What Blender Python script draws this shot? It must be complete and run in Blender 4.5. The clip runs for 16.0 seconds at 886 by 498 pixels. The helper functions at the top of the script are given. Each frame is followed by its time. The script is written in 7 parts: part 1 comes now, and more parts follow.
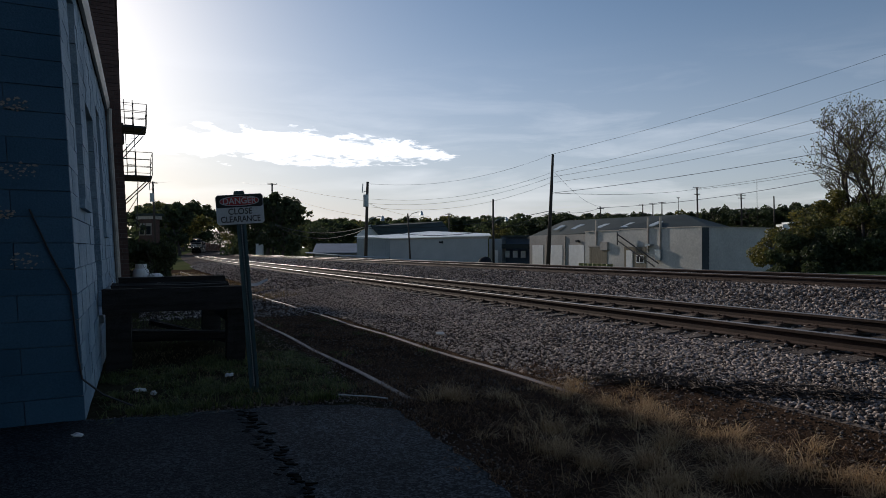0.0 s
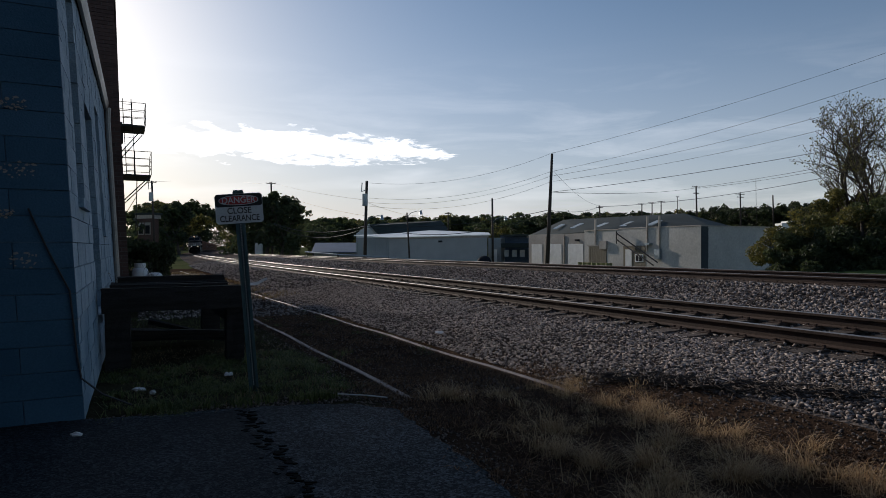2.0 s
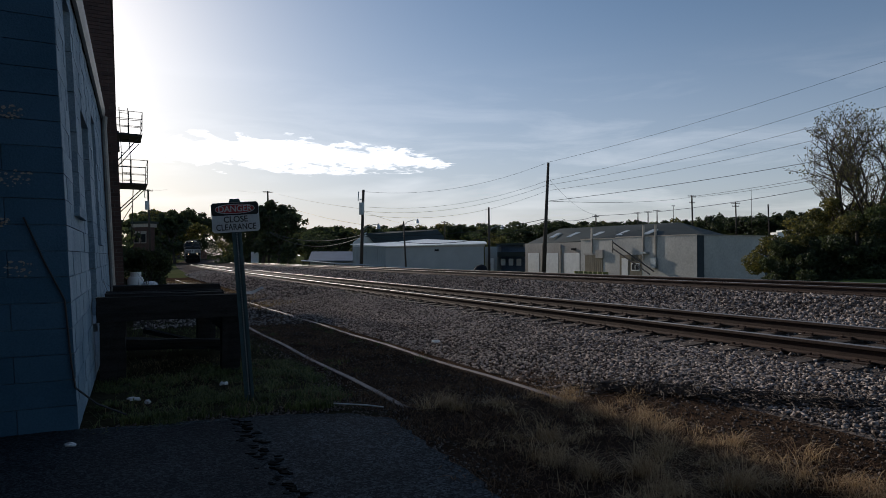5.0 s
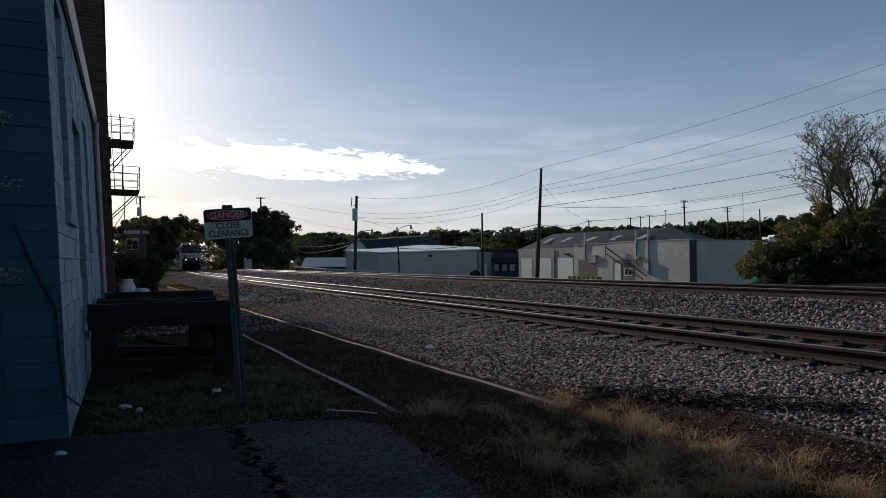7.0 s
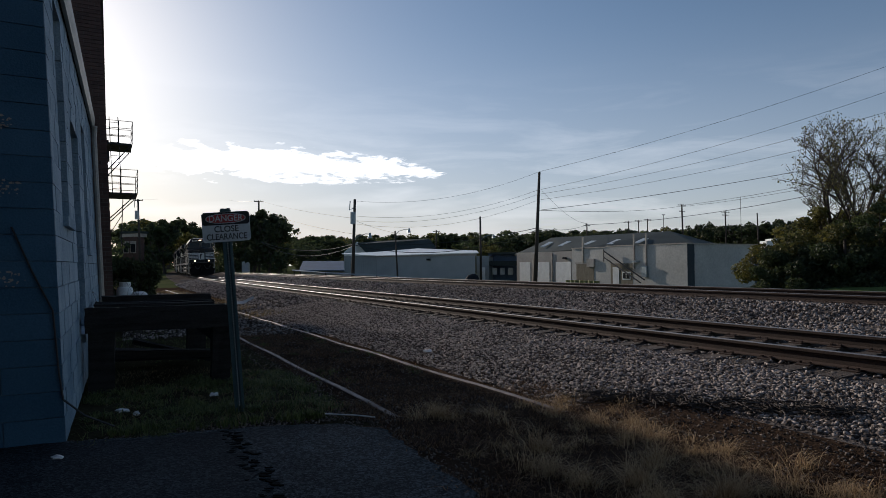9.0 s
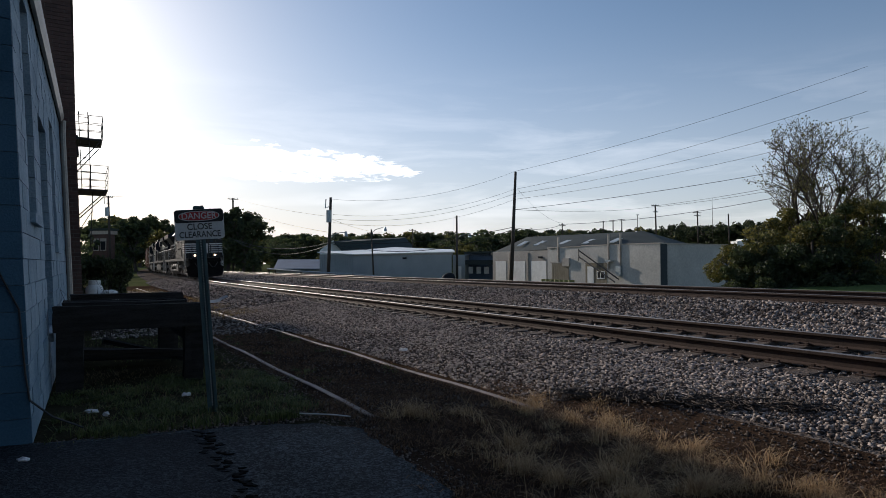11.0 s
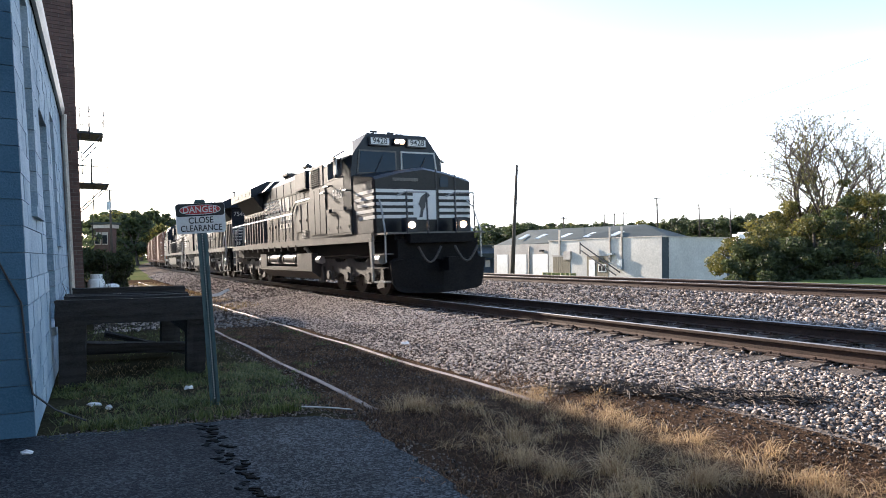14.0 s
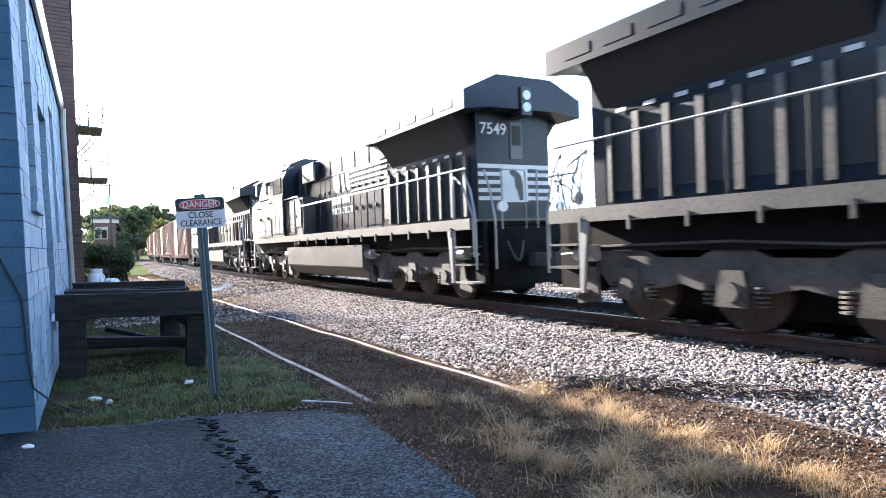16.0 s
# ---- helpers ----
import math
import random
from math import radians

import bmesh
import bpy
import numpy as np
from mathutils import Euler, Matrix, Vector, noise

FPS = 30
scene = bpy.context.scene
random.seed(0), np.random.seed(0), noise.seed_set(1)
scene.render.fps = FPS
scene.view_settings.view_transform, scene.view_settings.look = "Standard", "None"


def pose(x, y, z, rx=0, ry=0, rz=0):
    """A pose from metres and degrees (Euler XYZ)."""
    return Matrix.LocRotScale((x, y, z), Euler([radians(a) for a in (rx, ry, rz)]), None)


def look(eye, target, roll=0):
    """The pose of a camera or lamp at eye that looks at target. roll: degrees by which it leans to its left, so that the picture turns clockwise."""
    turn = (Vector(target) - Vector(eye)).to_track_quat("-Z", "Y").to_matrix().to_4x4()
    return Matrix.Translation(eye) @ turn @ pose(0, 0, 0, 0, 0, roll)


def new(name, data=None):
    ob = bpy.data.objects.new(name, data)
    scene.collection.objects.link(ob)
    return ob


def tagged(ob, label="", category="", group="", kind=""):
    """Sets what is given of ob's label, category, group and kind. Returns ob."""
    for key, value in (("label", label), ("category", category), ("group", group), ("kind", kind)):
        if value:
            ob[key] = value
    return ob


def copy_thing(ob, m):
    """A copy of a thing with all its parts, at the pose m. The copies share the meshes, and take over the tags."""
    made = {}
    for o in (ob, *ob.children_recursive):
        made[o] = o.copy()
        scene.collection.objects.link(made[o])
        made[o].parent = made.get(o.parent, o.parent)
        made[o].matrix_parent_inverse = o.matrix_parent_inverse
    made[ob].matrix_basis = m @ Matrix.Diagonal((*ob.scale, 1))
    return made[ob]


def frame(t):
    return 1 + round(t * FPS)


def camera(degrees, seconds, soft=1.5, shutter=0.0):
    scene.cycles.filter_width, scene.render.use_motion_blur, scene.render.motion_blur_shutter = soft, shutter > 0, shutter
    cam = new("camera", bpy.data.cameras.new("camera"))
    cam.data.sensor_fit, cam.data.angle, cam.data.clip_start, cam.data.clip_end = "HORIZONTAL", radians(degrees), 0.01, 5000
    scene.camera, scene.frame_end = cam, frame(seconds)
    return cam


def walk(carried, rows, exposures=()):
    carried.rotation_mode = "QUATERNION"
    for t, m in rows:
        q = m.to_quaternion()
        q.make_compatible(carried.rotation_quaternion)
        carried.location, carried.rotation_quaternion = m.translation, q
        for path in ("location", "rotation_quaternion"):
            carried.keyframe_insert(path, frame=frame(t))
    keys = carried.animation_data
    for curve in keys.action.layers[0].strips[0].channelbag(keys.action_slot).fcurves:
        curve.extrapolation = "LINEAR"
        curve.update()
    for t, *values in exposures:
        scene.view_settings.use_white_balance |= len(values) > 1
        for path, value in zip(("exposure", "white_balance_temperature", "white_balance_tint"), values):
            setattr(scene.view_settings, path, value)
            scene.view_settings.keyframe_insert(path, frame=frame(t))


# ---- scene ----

cam = camera(70.5, 16.0, soft=0.75, shutter=0.15)
EYE_Z = 1.45
# seconds, yaw, pitch, roll of a phone held still
TURNS = [
    (0, -0.02, -0.15, 0.06), (0.5, -0.03, -0.06, 0.08), (1, -0.02, -0.26, 0.11), (1.5, -0.02, -0.17, 0.10), (2, -0.09, -0.23, 0.09),
    (2.5, -0.31, -0.15, 0.09), (3, -0.31, -0.15, 0.09), (3.5, -0.31, -0.19, 0.07), (4, -0.32, 0.08, 0.08), (6.5, -0.83, 0.93, 0.18),
    (7, -1.00, 1.09, 0.27), (7.5, -1.02, 1.23, 0.27), (8, -1.05, 1.25, 0.32), (8.5, -1.08, 1.14, 0.27), (9, -1.17, 1.42, 0.21),
    (9.5, -1.73, 1.23, 0.12), (9.6, -2.05, 1.25, 0.10), (9.7, -2.5, 1.9, 0.07), (9.8, -3.1, 2.75, 0.04), (9.9, -3.3, 1.95, 0.02),
    (10, -3.37, 1.40, 0.0), (10.2, -3.39, 1.42, 0.0), (12.3, -3.22, 0.66, 0.10), (12.5, -3.22, 0.56, 0.10), (13, -3.21, 0.74, 0.07),
    (13.5, -3.22, 0.57, 0.08), (14, -3.22, 0.71, 0.10), (14.5, -3.22, 0.66, 0.12), (15, -3.26, 0.35, 0.13), (15.5, -3.24, 0.22, 0.09), (16, -3.23, 0.21, 0.12),
]
EXPOSURES = [(0, -0.72, 6000, 11), (9.0, -0.72, 6000, 11), (9.5, -0.82, 6000, 11), (10.2, -0.82, 6000, 11), (12.3, 0.95, 6300, 13), (13.0, 1.25, 6350, 13), (13.5, 1.5, 6350, 13),
             (14.0, 1.8, 6350, 13), (14.5, 2.05, 6250, 13), (15.0, 2.55, 6150, 13), (15.5, 2.85, 5950, 12), (16, 3.05, 5850, 12)]
walk(cam, [(t, pose(0, 0, EYE_Z, 90 + p, r, y)) for t, y, p, r in TURNS], EXPOSURES)

# ---- light ----
SUN_AZ, SUN_EL = 34.5, 18.0   # degrees left of +y, and above the horizon
world = bpy.data.worlds.new("sky")
scene.world = world
world.use_nodes = True


def sky_nodes(nt):
    n, l = nt.nodes, nt.links
    n.clear()
    out = n.new("ShaderNodeOutputWorld")
    bg = n.new("ShaderNodeBackground")
    bg.inputs["Strength"].default_value = 0.13
    sky = n.new("ShaderNodeTexSky")
    sky.sky_type = "NISHITA"
    sky.sun_disc = False
    sky.sun_elevation, sky.sun_rotation = radians(SUN_EL), radians(-SUN_AZ)
    sky.air_density, sky.dust_density, sky.ozone_density = 1.0, 0.6, 1.5
    # one long streak of cirrus low over the town, and faint wisps
    tc = n.new("ShaderNodeTexCoord")
    sep = n.new("ShaderNodeSeparateXYZ")
    l.new(tc.outputs["Generated"], sep.inputs["Vector"])

    def calc(op, a, b=0.0, clamp=False):
        q = n.new("ShaderNodeMath")
        q.operation, q.use_clamp = op, clamp
        for k, v in enumerate((a, b)):
            if isinstance(v, (int, float)):
                q.inputs[k].default_value = v
            else:
                l.new(v, q.inputs[k])
        return q.outputs[0]

    def cloud_noise(scale, rough):
        mp = n.new("ShaderNodeMapping")
        mp.inputs["Scale"].default_value = scale
        l.new(tc.outputs["Generated"], mp.inputs["Vector"])
        nz = n.new("ShaderNodeTexNoise")
        nz.inputs["Scale"].default_value, nz.inputs["Detail"].default_value = 1.0, 9.0
        nz.inputs["Roughness"].default_value, nz.inputs["Distortion"].default_value = rough, 0.4
        l.new(mp.outputs["Vector"], nz.inputs["Vector"])
        return nz.outputs["Fac"]
    ahead = calc("MAXIMUM", sep.outputs["Y"], 0.05)
    u, v = calc("DIVIDE", sep.outputs["X"], ahead), calc("DIVIDE", sep.outputs["Z"], ahead)
    axis = calc("ADD", calc("MULTIPLY", u, -0.062), 0.146)
    off = calc("DIVIDE", calc("ABSOLUTE", calc("SUBTRACT", v, axis)), 0.021)
    along = calc("DIVIDE", calc("ABSOLUTE", calc("ADD", u, 0.29)), 0.28)
    shape = calc("SUBTRACT", 1.25, calc("ADD", off, calc("MULTIPLY", calc("POWER", along, 3.0), 0.9)))
    body = calc("ADD", shape, calc("MULTIPLY", calc("SUBTRACT", cloud_noise((22, 22, 90), 0.6), 0.5), 4.2))
    streak = calc("MULTIPLY", calc("MULTIPLY", body, 1.6, True), calc("GREATER_THAN", sep.outputs["Y"], 0.1))
    haze = calc("MULTIPLY", calc("MULTIPLY", calc("SUBTRACT", cloud_noise((4, 4, 26), 0.6), 0.46), 3.0, True), 0.22)
    low = calc("MULTIPLY", calc("SUBTRACT", 0.3, sep.outputs["Z"]), 5.0, True)
    cover = calc("MAXIMUM", streak, calc("MULTIPLY", haze, low))
    mix = n.new("ShaderNodeMix")
    mix.data_type = "RGBA"
    mix.inputs["B"].default_value = (22, 21, 20, 1)
    l.new(cover, mix.inputs["Factor"])
    # pale haze that thins out upwards
    veil = n.new("ShaderNodeMix")
    veil.data_type = "RGBA"
    veil.inputs["B"].default_value = (7.4, 7.0, 7.5, 1)
    fade = calc("POWER", calc("SUBTRACT", 1.0, calc("MULTIPLY", calc("ABSOLUTE", sep.outputs["Z"]), 2.6, True), True), 1.6)
    sunward = (-math.sin(radians(SUN_AZ)) * math.cos(radians(SUN_EL)), math.cos(radians(SUN_AZ)) * math.cos(radians(SUN_EL)), math.sin(radians(SUN_EL)))
    cosine = calc("ADD", calc("ADD", calc("MULTIPLY", sep.outputs["X"], sunward[0]), calc("MULTIPLY", sep.outputs["Y"], sunward[1])), calc("MULTIPLY", sep.outputs["Z"], sunward[2]))
    forward = calc("POWER", calc("MULTIPLY", calc("ADD", cosine, 1.0), 0.5, True), 1.8)
    l.new(calc("MULTIPLY", fade, calc("ADD", calc("MULTIPLY", forward, 0.72), 0.16)), veil.inputs["Factor"])
    l.new(sky.outputs["Color"], veil.inputs["A"])
    l.new(veil.outputs["Result"], mix.inputs["A"])
    l.new(mix.outputs["Result"], bg.inputs["Color"])
    l.new(bg.outputs[0], out.inputs[0])


sky_nodes(world.node_tree)
sun = new("sun", bpy.data.lights.new("sun", "SUN"))
sun.data.energy, sun.data.angle, sun.data.color = 5.0, radians(0.6), (1.0, 0.87, 0.71)
sun.matrix_basis = look((-30, 50, 25), (-30 + math.sin(radians(SUN_AZ)), 50 - math.cos(radians(SUN_AZ)), 25 - math.tan(radians(SUN_EL))))


# ---- materials ----
MATS = {}


def mat(name, col, rough=0.8, metal=0.0, var=0.25, scale=3.0, fine=40.0, bump=0.3, bump_d=0.01, col2=None, spec=0.5, coords="Object", rnd=0.0, isl=0.0, stretch=(1, 1, 1), emit=None, emit_s=0.0, thin=0.0):
    """A surface with stains at one scale and grain at another, and a fine relief."""
    if name in MATS:
        return MATS[name]
    m = bpy.data.materials.new(name)
    m.use_nodes = True
    n, l = m.node_tree.nodes, m.node_tree.links
    b = n["Principled BSDF"]
    b.inputs["Roughness"].default_value, b.inputs["Metallic"].default_value = rough, metal
    b.inputs["Specular IOR Level"].default_value = spec
    tc = n.new("ShaderNodeTexCoord")
    mp = n.new("ShaderNodeMapping")
    mp.inputs["Scale"].default_value = stretch
    l.new(tc.outputs[coords], mp.inputs["Vector"])
    big, small = n.new("ShaderNodeTexNoise"), n.new("ShaderNodeTexNoise")
    for t, s, d in ((big, scale, 5.0), (small, fine, 3.0)):
        t.inputs["Scale"].default_value, t.inputs["Detail"].default_value = s, d
        l.new(mp.outputs["Vector"], t.inputs["Vector"])
    add = n.new("ShaderNodeMath")
    add.operation = "ADD"
    l.new(big.outputs["Fac"], add.inputs[0])
    l.new(small.outputs["Fac"], add.inputs[1])
    last = add.outputs[0]
    for amount, node, socket in ((rnd, "ShaderNodeObjectInfo", "Random"), (isl, "ShaderNodeNewGeometry", "Random Per Island")):
        if amount:
            src = n.new(node)
            mm = n.new("ShaderNodeMath")
            mm.operation = "MULTIPLY_ADD"
            mm.inputs[1].default_value = amount
            l.new(src.outputs[socket], mm.inputs[0])
            l.new(last, mm.inputs[2])
            sub = n.new("ShaderNodeMath")
            sub.operation = "SUBTRACT"
            sub.inputs[1].default_value = amount / 2
            l.new(mm.outputs[0], sub.inputs[0])
            last = sub.outputs[0]
    mr = n.new("ShaderNodeMapRange")
    mr.inputs["From Min"].default_value, mr.inputs["From Max"].default_value = 0.7, 1.3
    l.new(last, mr.inputs["Value"])
    mx = n.new("ShaderNodeMix")
    mx.data_type = "RGBA"
    c2 = col2 or tuple(min(1, c * (1 + var)) for c in col)
    c1 = col if col2 else tuple(c * (1 - var) for c in col)
    mx.inputs["A"].default_value, mx.inputs["B"].default_value = (*c1, 1), (*c2, 1)
    l.new(mr.outputs["Result"], mx.inputs["Factor"])
    l.new(mx.outputs["Result"], b.inputs["Base Color"])
    if bump:
        bp = n.new("ShaderNodeBump")
        bp.inputs["Strength"].default_value, bp.inputs["Distance"].default_value = bump, bump_d
        l.new(small.outputs["Fac"], bp.inputs["Height"])
        l.new(bp.outputs["Normal"], b.inputs["Normal"])
    if emit:
        b.inputs["Emission Color"].default_value, b.inputs["Emission Strength"].default_value = (*emit, 1), emit_s
    if thin:
        # light passes through thin leaves and blades
        tr, ms = n.new("ShaderNodeBsdfTranslucent"), n.new("ShaderNodeMixShader")
        ms.inputs["Fac"].default_value = thin
        l.new(mx.outputs["Result"], tr.inputs["Color"])
        l.new(b.outputs[0], ms.inputs[1])
        l.new(tr.outputs[0], ms.inputs[2])
        l.new(ms.outputs[0], n["Material Output"].inputs["Surface"])
    MATS[name] = m
    return m


# ---- mesh helpers ----
def box(bm, x0, x1, y0, y1, z0, z1, m=None):
    vs = [bm.verts.new((x, y, z)) for x in (x0, x1) for y in (y0, y1) for z in (z0, z1)]
    if m is not None:
        for v in vs:
            v.co = m @ v.co
    for f in ((0, 1, 3, 2), (4, 6, 7, 5), (0, 4, 5, 1), (2, 3, 7, 6), (0, 2, 6, 4), (1, 5, 7, 3)):
        bm.faces.new([vs[i] for i in f])
    return vs


def prism(bm, pts, axis, lo, hi, m=None):
    """A closed outline (pairs, the two axes other than axis, in order) drawn out from lo to hi along axis."""
    def at(p, h):
        c = list(p)
        c.insert("xyz".index(axis), h)
        v = Vector(c)
        return bm.verts.new(m @ v if m is not None else v)
    a, b = [at(p, lo) for p in pts], [at(p, hi) for p in pts]
    k = len(pts)
    for i in range(k):
        bm.faces.new((a[i], a[(i + 1) % k], b[(i + 1) % k], b[i]))
    bm.faces.new(a[::-1])
    bm.faces.new(b)


def tube(bm, pts, r, sides=6, r1=None):
    """A round bar along a line of points."""
    pts = [Vector(p) for p in pts]
    rings = []
    for i, p in enumerate(pts):
        d = (pts[min(i + 1, len(pts) - 1)] - pts[max(i - 1, 0)]).normalized()
        u = d.orthogonal().normalized() if abs(d.z) > 0.9 else d.cross(Vector((0, 0, 1))).normalized()
        w = d.cross(u)
        k = i / max(1, len(pts) - 1)
        rr = r if r1 is None else r + (r1 - r) * k
        rings.append([bm.verts.new(p + (u * math.cos(2 * math.pi * j / sides) + w * math.sin(2 * math.pi * j / sides)) * rr) for j in range(sides)])
    for a, b in zip(rings, rings[1:]):
        for j in range(sides):
            bm.faces.new((a[j], a[(j + 1) % sides], b[(j + 1) % sides], b[j]))
    bm.faces.new(rings[0][::-1])
    bm.faces.new(rings[-1])


def mesh_of(name, bm, material, smooth=False, bevel=0.0):
    if bevel:
        bmesh.ops.bevel(bm, geom=[e for e in bm.edges if len(e.link_faces) == 2 and e.calc_face_angle(0) > 0.6], offset=bevel, segments=1, affect="EDGES", clamp_overlap=True)
    bmesh.ops.recalc_face_normals(bm, faces=bm.faces)
    me = bpy.data.meshes.new(name)
    bm.to_mesh(me)
    bm.free()
    for mt in (material if isinstance(material, (list, tuple)) else [material]):
        me.materials.append(mt)
    if smooth:
        for p in me.polygons:
            p.use_smooth = True
    return me


def part(name, bm, material, parent=None, label="", smooth=False, bevel=0.0):
    ob = new(name, mesh_of(name, bm, material, smooth, bevel))
    if parent is not None:
        ob.parent = parent
    if label:
        ob["label"] = label
    return ob


def share(name, me, parent, m=None):
    ob = new(name, me)
    ob.parent = parent
    if m is not None:
        ob.matrix_basis = m
    return ob


# ---- the plan: s runs along the line away from the eye, a across it to the far side ----
HEAD = radians(26.83)
BEND = -0.000532
MAIN_A, MAIN_Z, GRADE, CANT = 8.18, EYE_Z - 0.974, -0.0045, radians(2.0)


def flat(a, s, z=0.0):
    """A point of the straight plan that runs along the walls."""
    return Vector((a * math.cos(HEAD) - s * math.sin(HEAD), a * math.sin(HEAD) + s * math.cos(HEAD), z))


PLAN = Matrix.Rotation(HEAD, 4, "Z")   # x across, y along


def line_at(s, a=0.0, z=0.0):
    """A point a metres across from the bent line of the main track's middle, s metres along it, z over its base height."""
    th = HEAD + BEND * s
    x = MAIN_A * math.cos(HEAD) + (math.cos(th) - math.cos(HEAD)) / BEND
    y = MAIN_A * math.sin(HEAD) + (math.sin(th) - math.sin(HEAD)) / BEND
    return Vector((x + a * math.cos(th), y + a * math.sin(th), MAIN_Z + GRADE * s + z))


def line_pose(s, cant=CANT):
    """The pose of a thing on the main track: x across, y along, z up."""
    p = line_at(s)
    return Matrix.Translation(p) @ Matrix.Rotation(HEAD + BEND * s, 4, "Z") @ Matrix.Rotation(math.atan(GRADE), 4, "X") @ Matrix.Rotation(-CANT, 4, "Y")


# ---- surfaces ----
M_GROUND = mat("soil_gravel", (0.024, 0.015, 0.010), 0.95, 0, scale=0.9, fine=60, bump=0.8, bump_d=0.02, col2=(0.085, 0.056, 0.038), spec=0.0)
M_BALLAST = mat("ballast_bed", (0.055, 0.044, 0.038), 0.9, 0, scale=1.2, fine=22, bump=1.0, bump_d=0.05, col2=(0.20, 0.17, 0.15), spec=0.0)
M_STONE = mat("ballast_stone", (0.085, 0.071, 0.064), 0.95, 0, scale=0.7, fine=30, bump=0.3, col2=(0.40, 0.345, 0.31), isl=1.5, spec=0.0)
M_GRIT = mat("fine_grit", (0.06, 0.049, 0.042), 0.95, 0, scale=0.7, fine=40, bump=0.3, col2=(0.23, 0.19, 0.165), isl=1.2, spec=0.0)
M_ASPHALT = mat("asphalt", (0.012, 0.0145, 0.0165), 0.85, 0, scale=0.8, fine=75, bump=1.0, bump_d=0.012, col2=(0.050, 0.061, 0.070), spec=0.12)


def speckle(m, scale, amount):
    """Pale and dark aggregate grains in a surface."""
    n, l = m.node_tree.nodes, m.node_tree.links
    base = n["Principled BSDF"].inputs["Base Color"]
    old = base.links[0].from_socket
    tc, v, r, x = n.new("ShaderNodeTexCoord"), n.new("ShaderNodeTexVoronoi"), n.new("ShaderNodeMapRange"), n.new("ShaderNodeVectorMath")
    v.inputs["Scale"].default_value = scale
    sep = n.new("ShaderNodeSeparateColor")
    r.inputs["From Min"].default_value, r.inputs["From Max"].default_value = 0.35, 1.0
    r.inputs["To Min"].default_value, r.inputs["To Max"].default_value = 1.0 - 0.3 * amount, 1.0 + amount
    x.operation = "SCALE"
    l.new(tc.outputs["Object"], v.inputs["Vector"])
    l.new(v.outputs["Color"], sep.inputs[0])
    l.new(sep.outputs[0], r.inputs["Value"])
    l.new(old, x.inputs[0])
    l.new(r.outputs["Result"], x.inputs["Scale"])
    l.new(x.outputs["Vector"], base)


speckle(M_ASPHALT, 62.0, 1.7)
M_ASPHALTD = mat("dark_asphalt", (0.007, 0.009, 0.0105), 0.85, 0, scale=0.9, fine=75, bump=1.0, bump_d=0.010, col2=(0.033, 0.040, 0.047), spec=0.12)
speckle(M_ASPHALTD, 62.0, 1.2)
M_CRACK = mat("tar", (0.006, 0.006, 0.006), 0.95, 0, fine=80, spec=0.1)
M_RAIL = mat("rail_rust", (0.058, 0.034, 0.025), 0.75, 0.1, scale=3, fine=50, var=0.35)
M_RAILTOP = mat("rail_polish", (0.30, 0.27, 0.25), 0.5, 1.0, scale=2, fine=60, var=0.12, bump=0.1)
M_OLDRAIL = mat("old_rail_top", (0.24, 0.185, 0.155), 0.65, 0.15, scale=4, fine=60, var=0.35, bump=0.3)
M_TIE = mat("tie_timber", (0.05, 0.036, 0.028), 0.9, 0, scale=2, fine=45, stretch=(1, 8, 8), col2=(0.115, 0.085, 0.068), rnd=0.5, bump=0.6)
# weathered grey timber, with the shade about the dock darkened into its colour
M_TIMBER = mat("weathered_timber_shade_dark", (0.009, 0.0085, 0.008), 0.92, 0, scale=2, fine=30, stretch=(1.2, 10, 10), col2=(0.038, 0.035, 0.033), rnd=0.4, bump=0.8, bump_d=0.012, spec=0.2)
# blue front blocks darker than the long side: the front's shade is in the colour
M_BLUE = mat("blue_block_shade_dark", (0.026, 0.088, 0.152), 0.75, 0, scale=1.6, fine=70, col2=(0.056, 0.136, 0.22), bump=0.5, bump_d=0.006, rnd=0.35)
M_BLUESIDE = mat("blue_block_pale_side", (0.14, 0.225, 0.29), 0.8, 0, scale=1.4, fine=50, col2=(0.33, 0.42, 0.49), bump=0.6, bump_d=0.008, rnd=0.3)
M_MORTAR = mat("painted_joint", (0.10, 0.16, 0.22), 0.9, 0, fine=60)
M_BRICK = mat("red_brick", (0.055, 0.032, 0.027), 0.9, 0, scale=2, fine=60, col2=(0.115, 0.066, 0.053), isl=0.5, rnd=0.5)
M_BMORTAR = mat("brick_mortar", (0.13, 0.112, 0.10), 0.95, 0, fine=60)
M_DARK = mat("dark_opening", (0.02, 0.022, 0.026), 0.8, 0, fine=20, spec=0.1)
M_WHITE = mat("white_paint", (0.72, 0.72, 0.70), 0.6, 0, scale=2, fine=40, var=0.12)
M_GUTTER = mat("gutter_metal", (0.36, 0.32, 0.275), 0.5, 0.2, scale=3, fine=40, var=0.25)
M_GALV = mat("galvanised_steel", (0.32, 0.36, 0.38), 0.45, 0.7, scale=6, fine=60, var=0.25)
M_BLACKSTEEL = mat("black_steel", (0.02, 0.02, 0.022), 0.5, 0.3, fine=60)
M_POLE = mat("creosoted_pole", (0.055, 0.043, 0.035), 0.9, 0, scale=3, fine=40, stretch=(6, 6, 1), var=0.35)
M_WIRE = mat("cable", (0.03, 0.03, 0.03), 0.6, 0, bump=0)
M_METALWALL = mat("ribbed_metal", (0.36, 0.38, 0.38), 0.5, 0.2, scale=0.5, fine=12, var=0.12, bump=0.1)
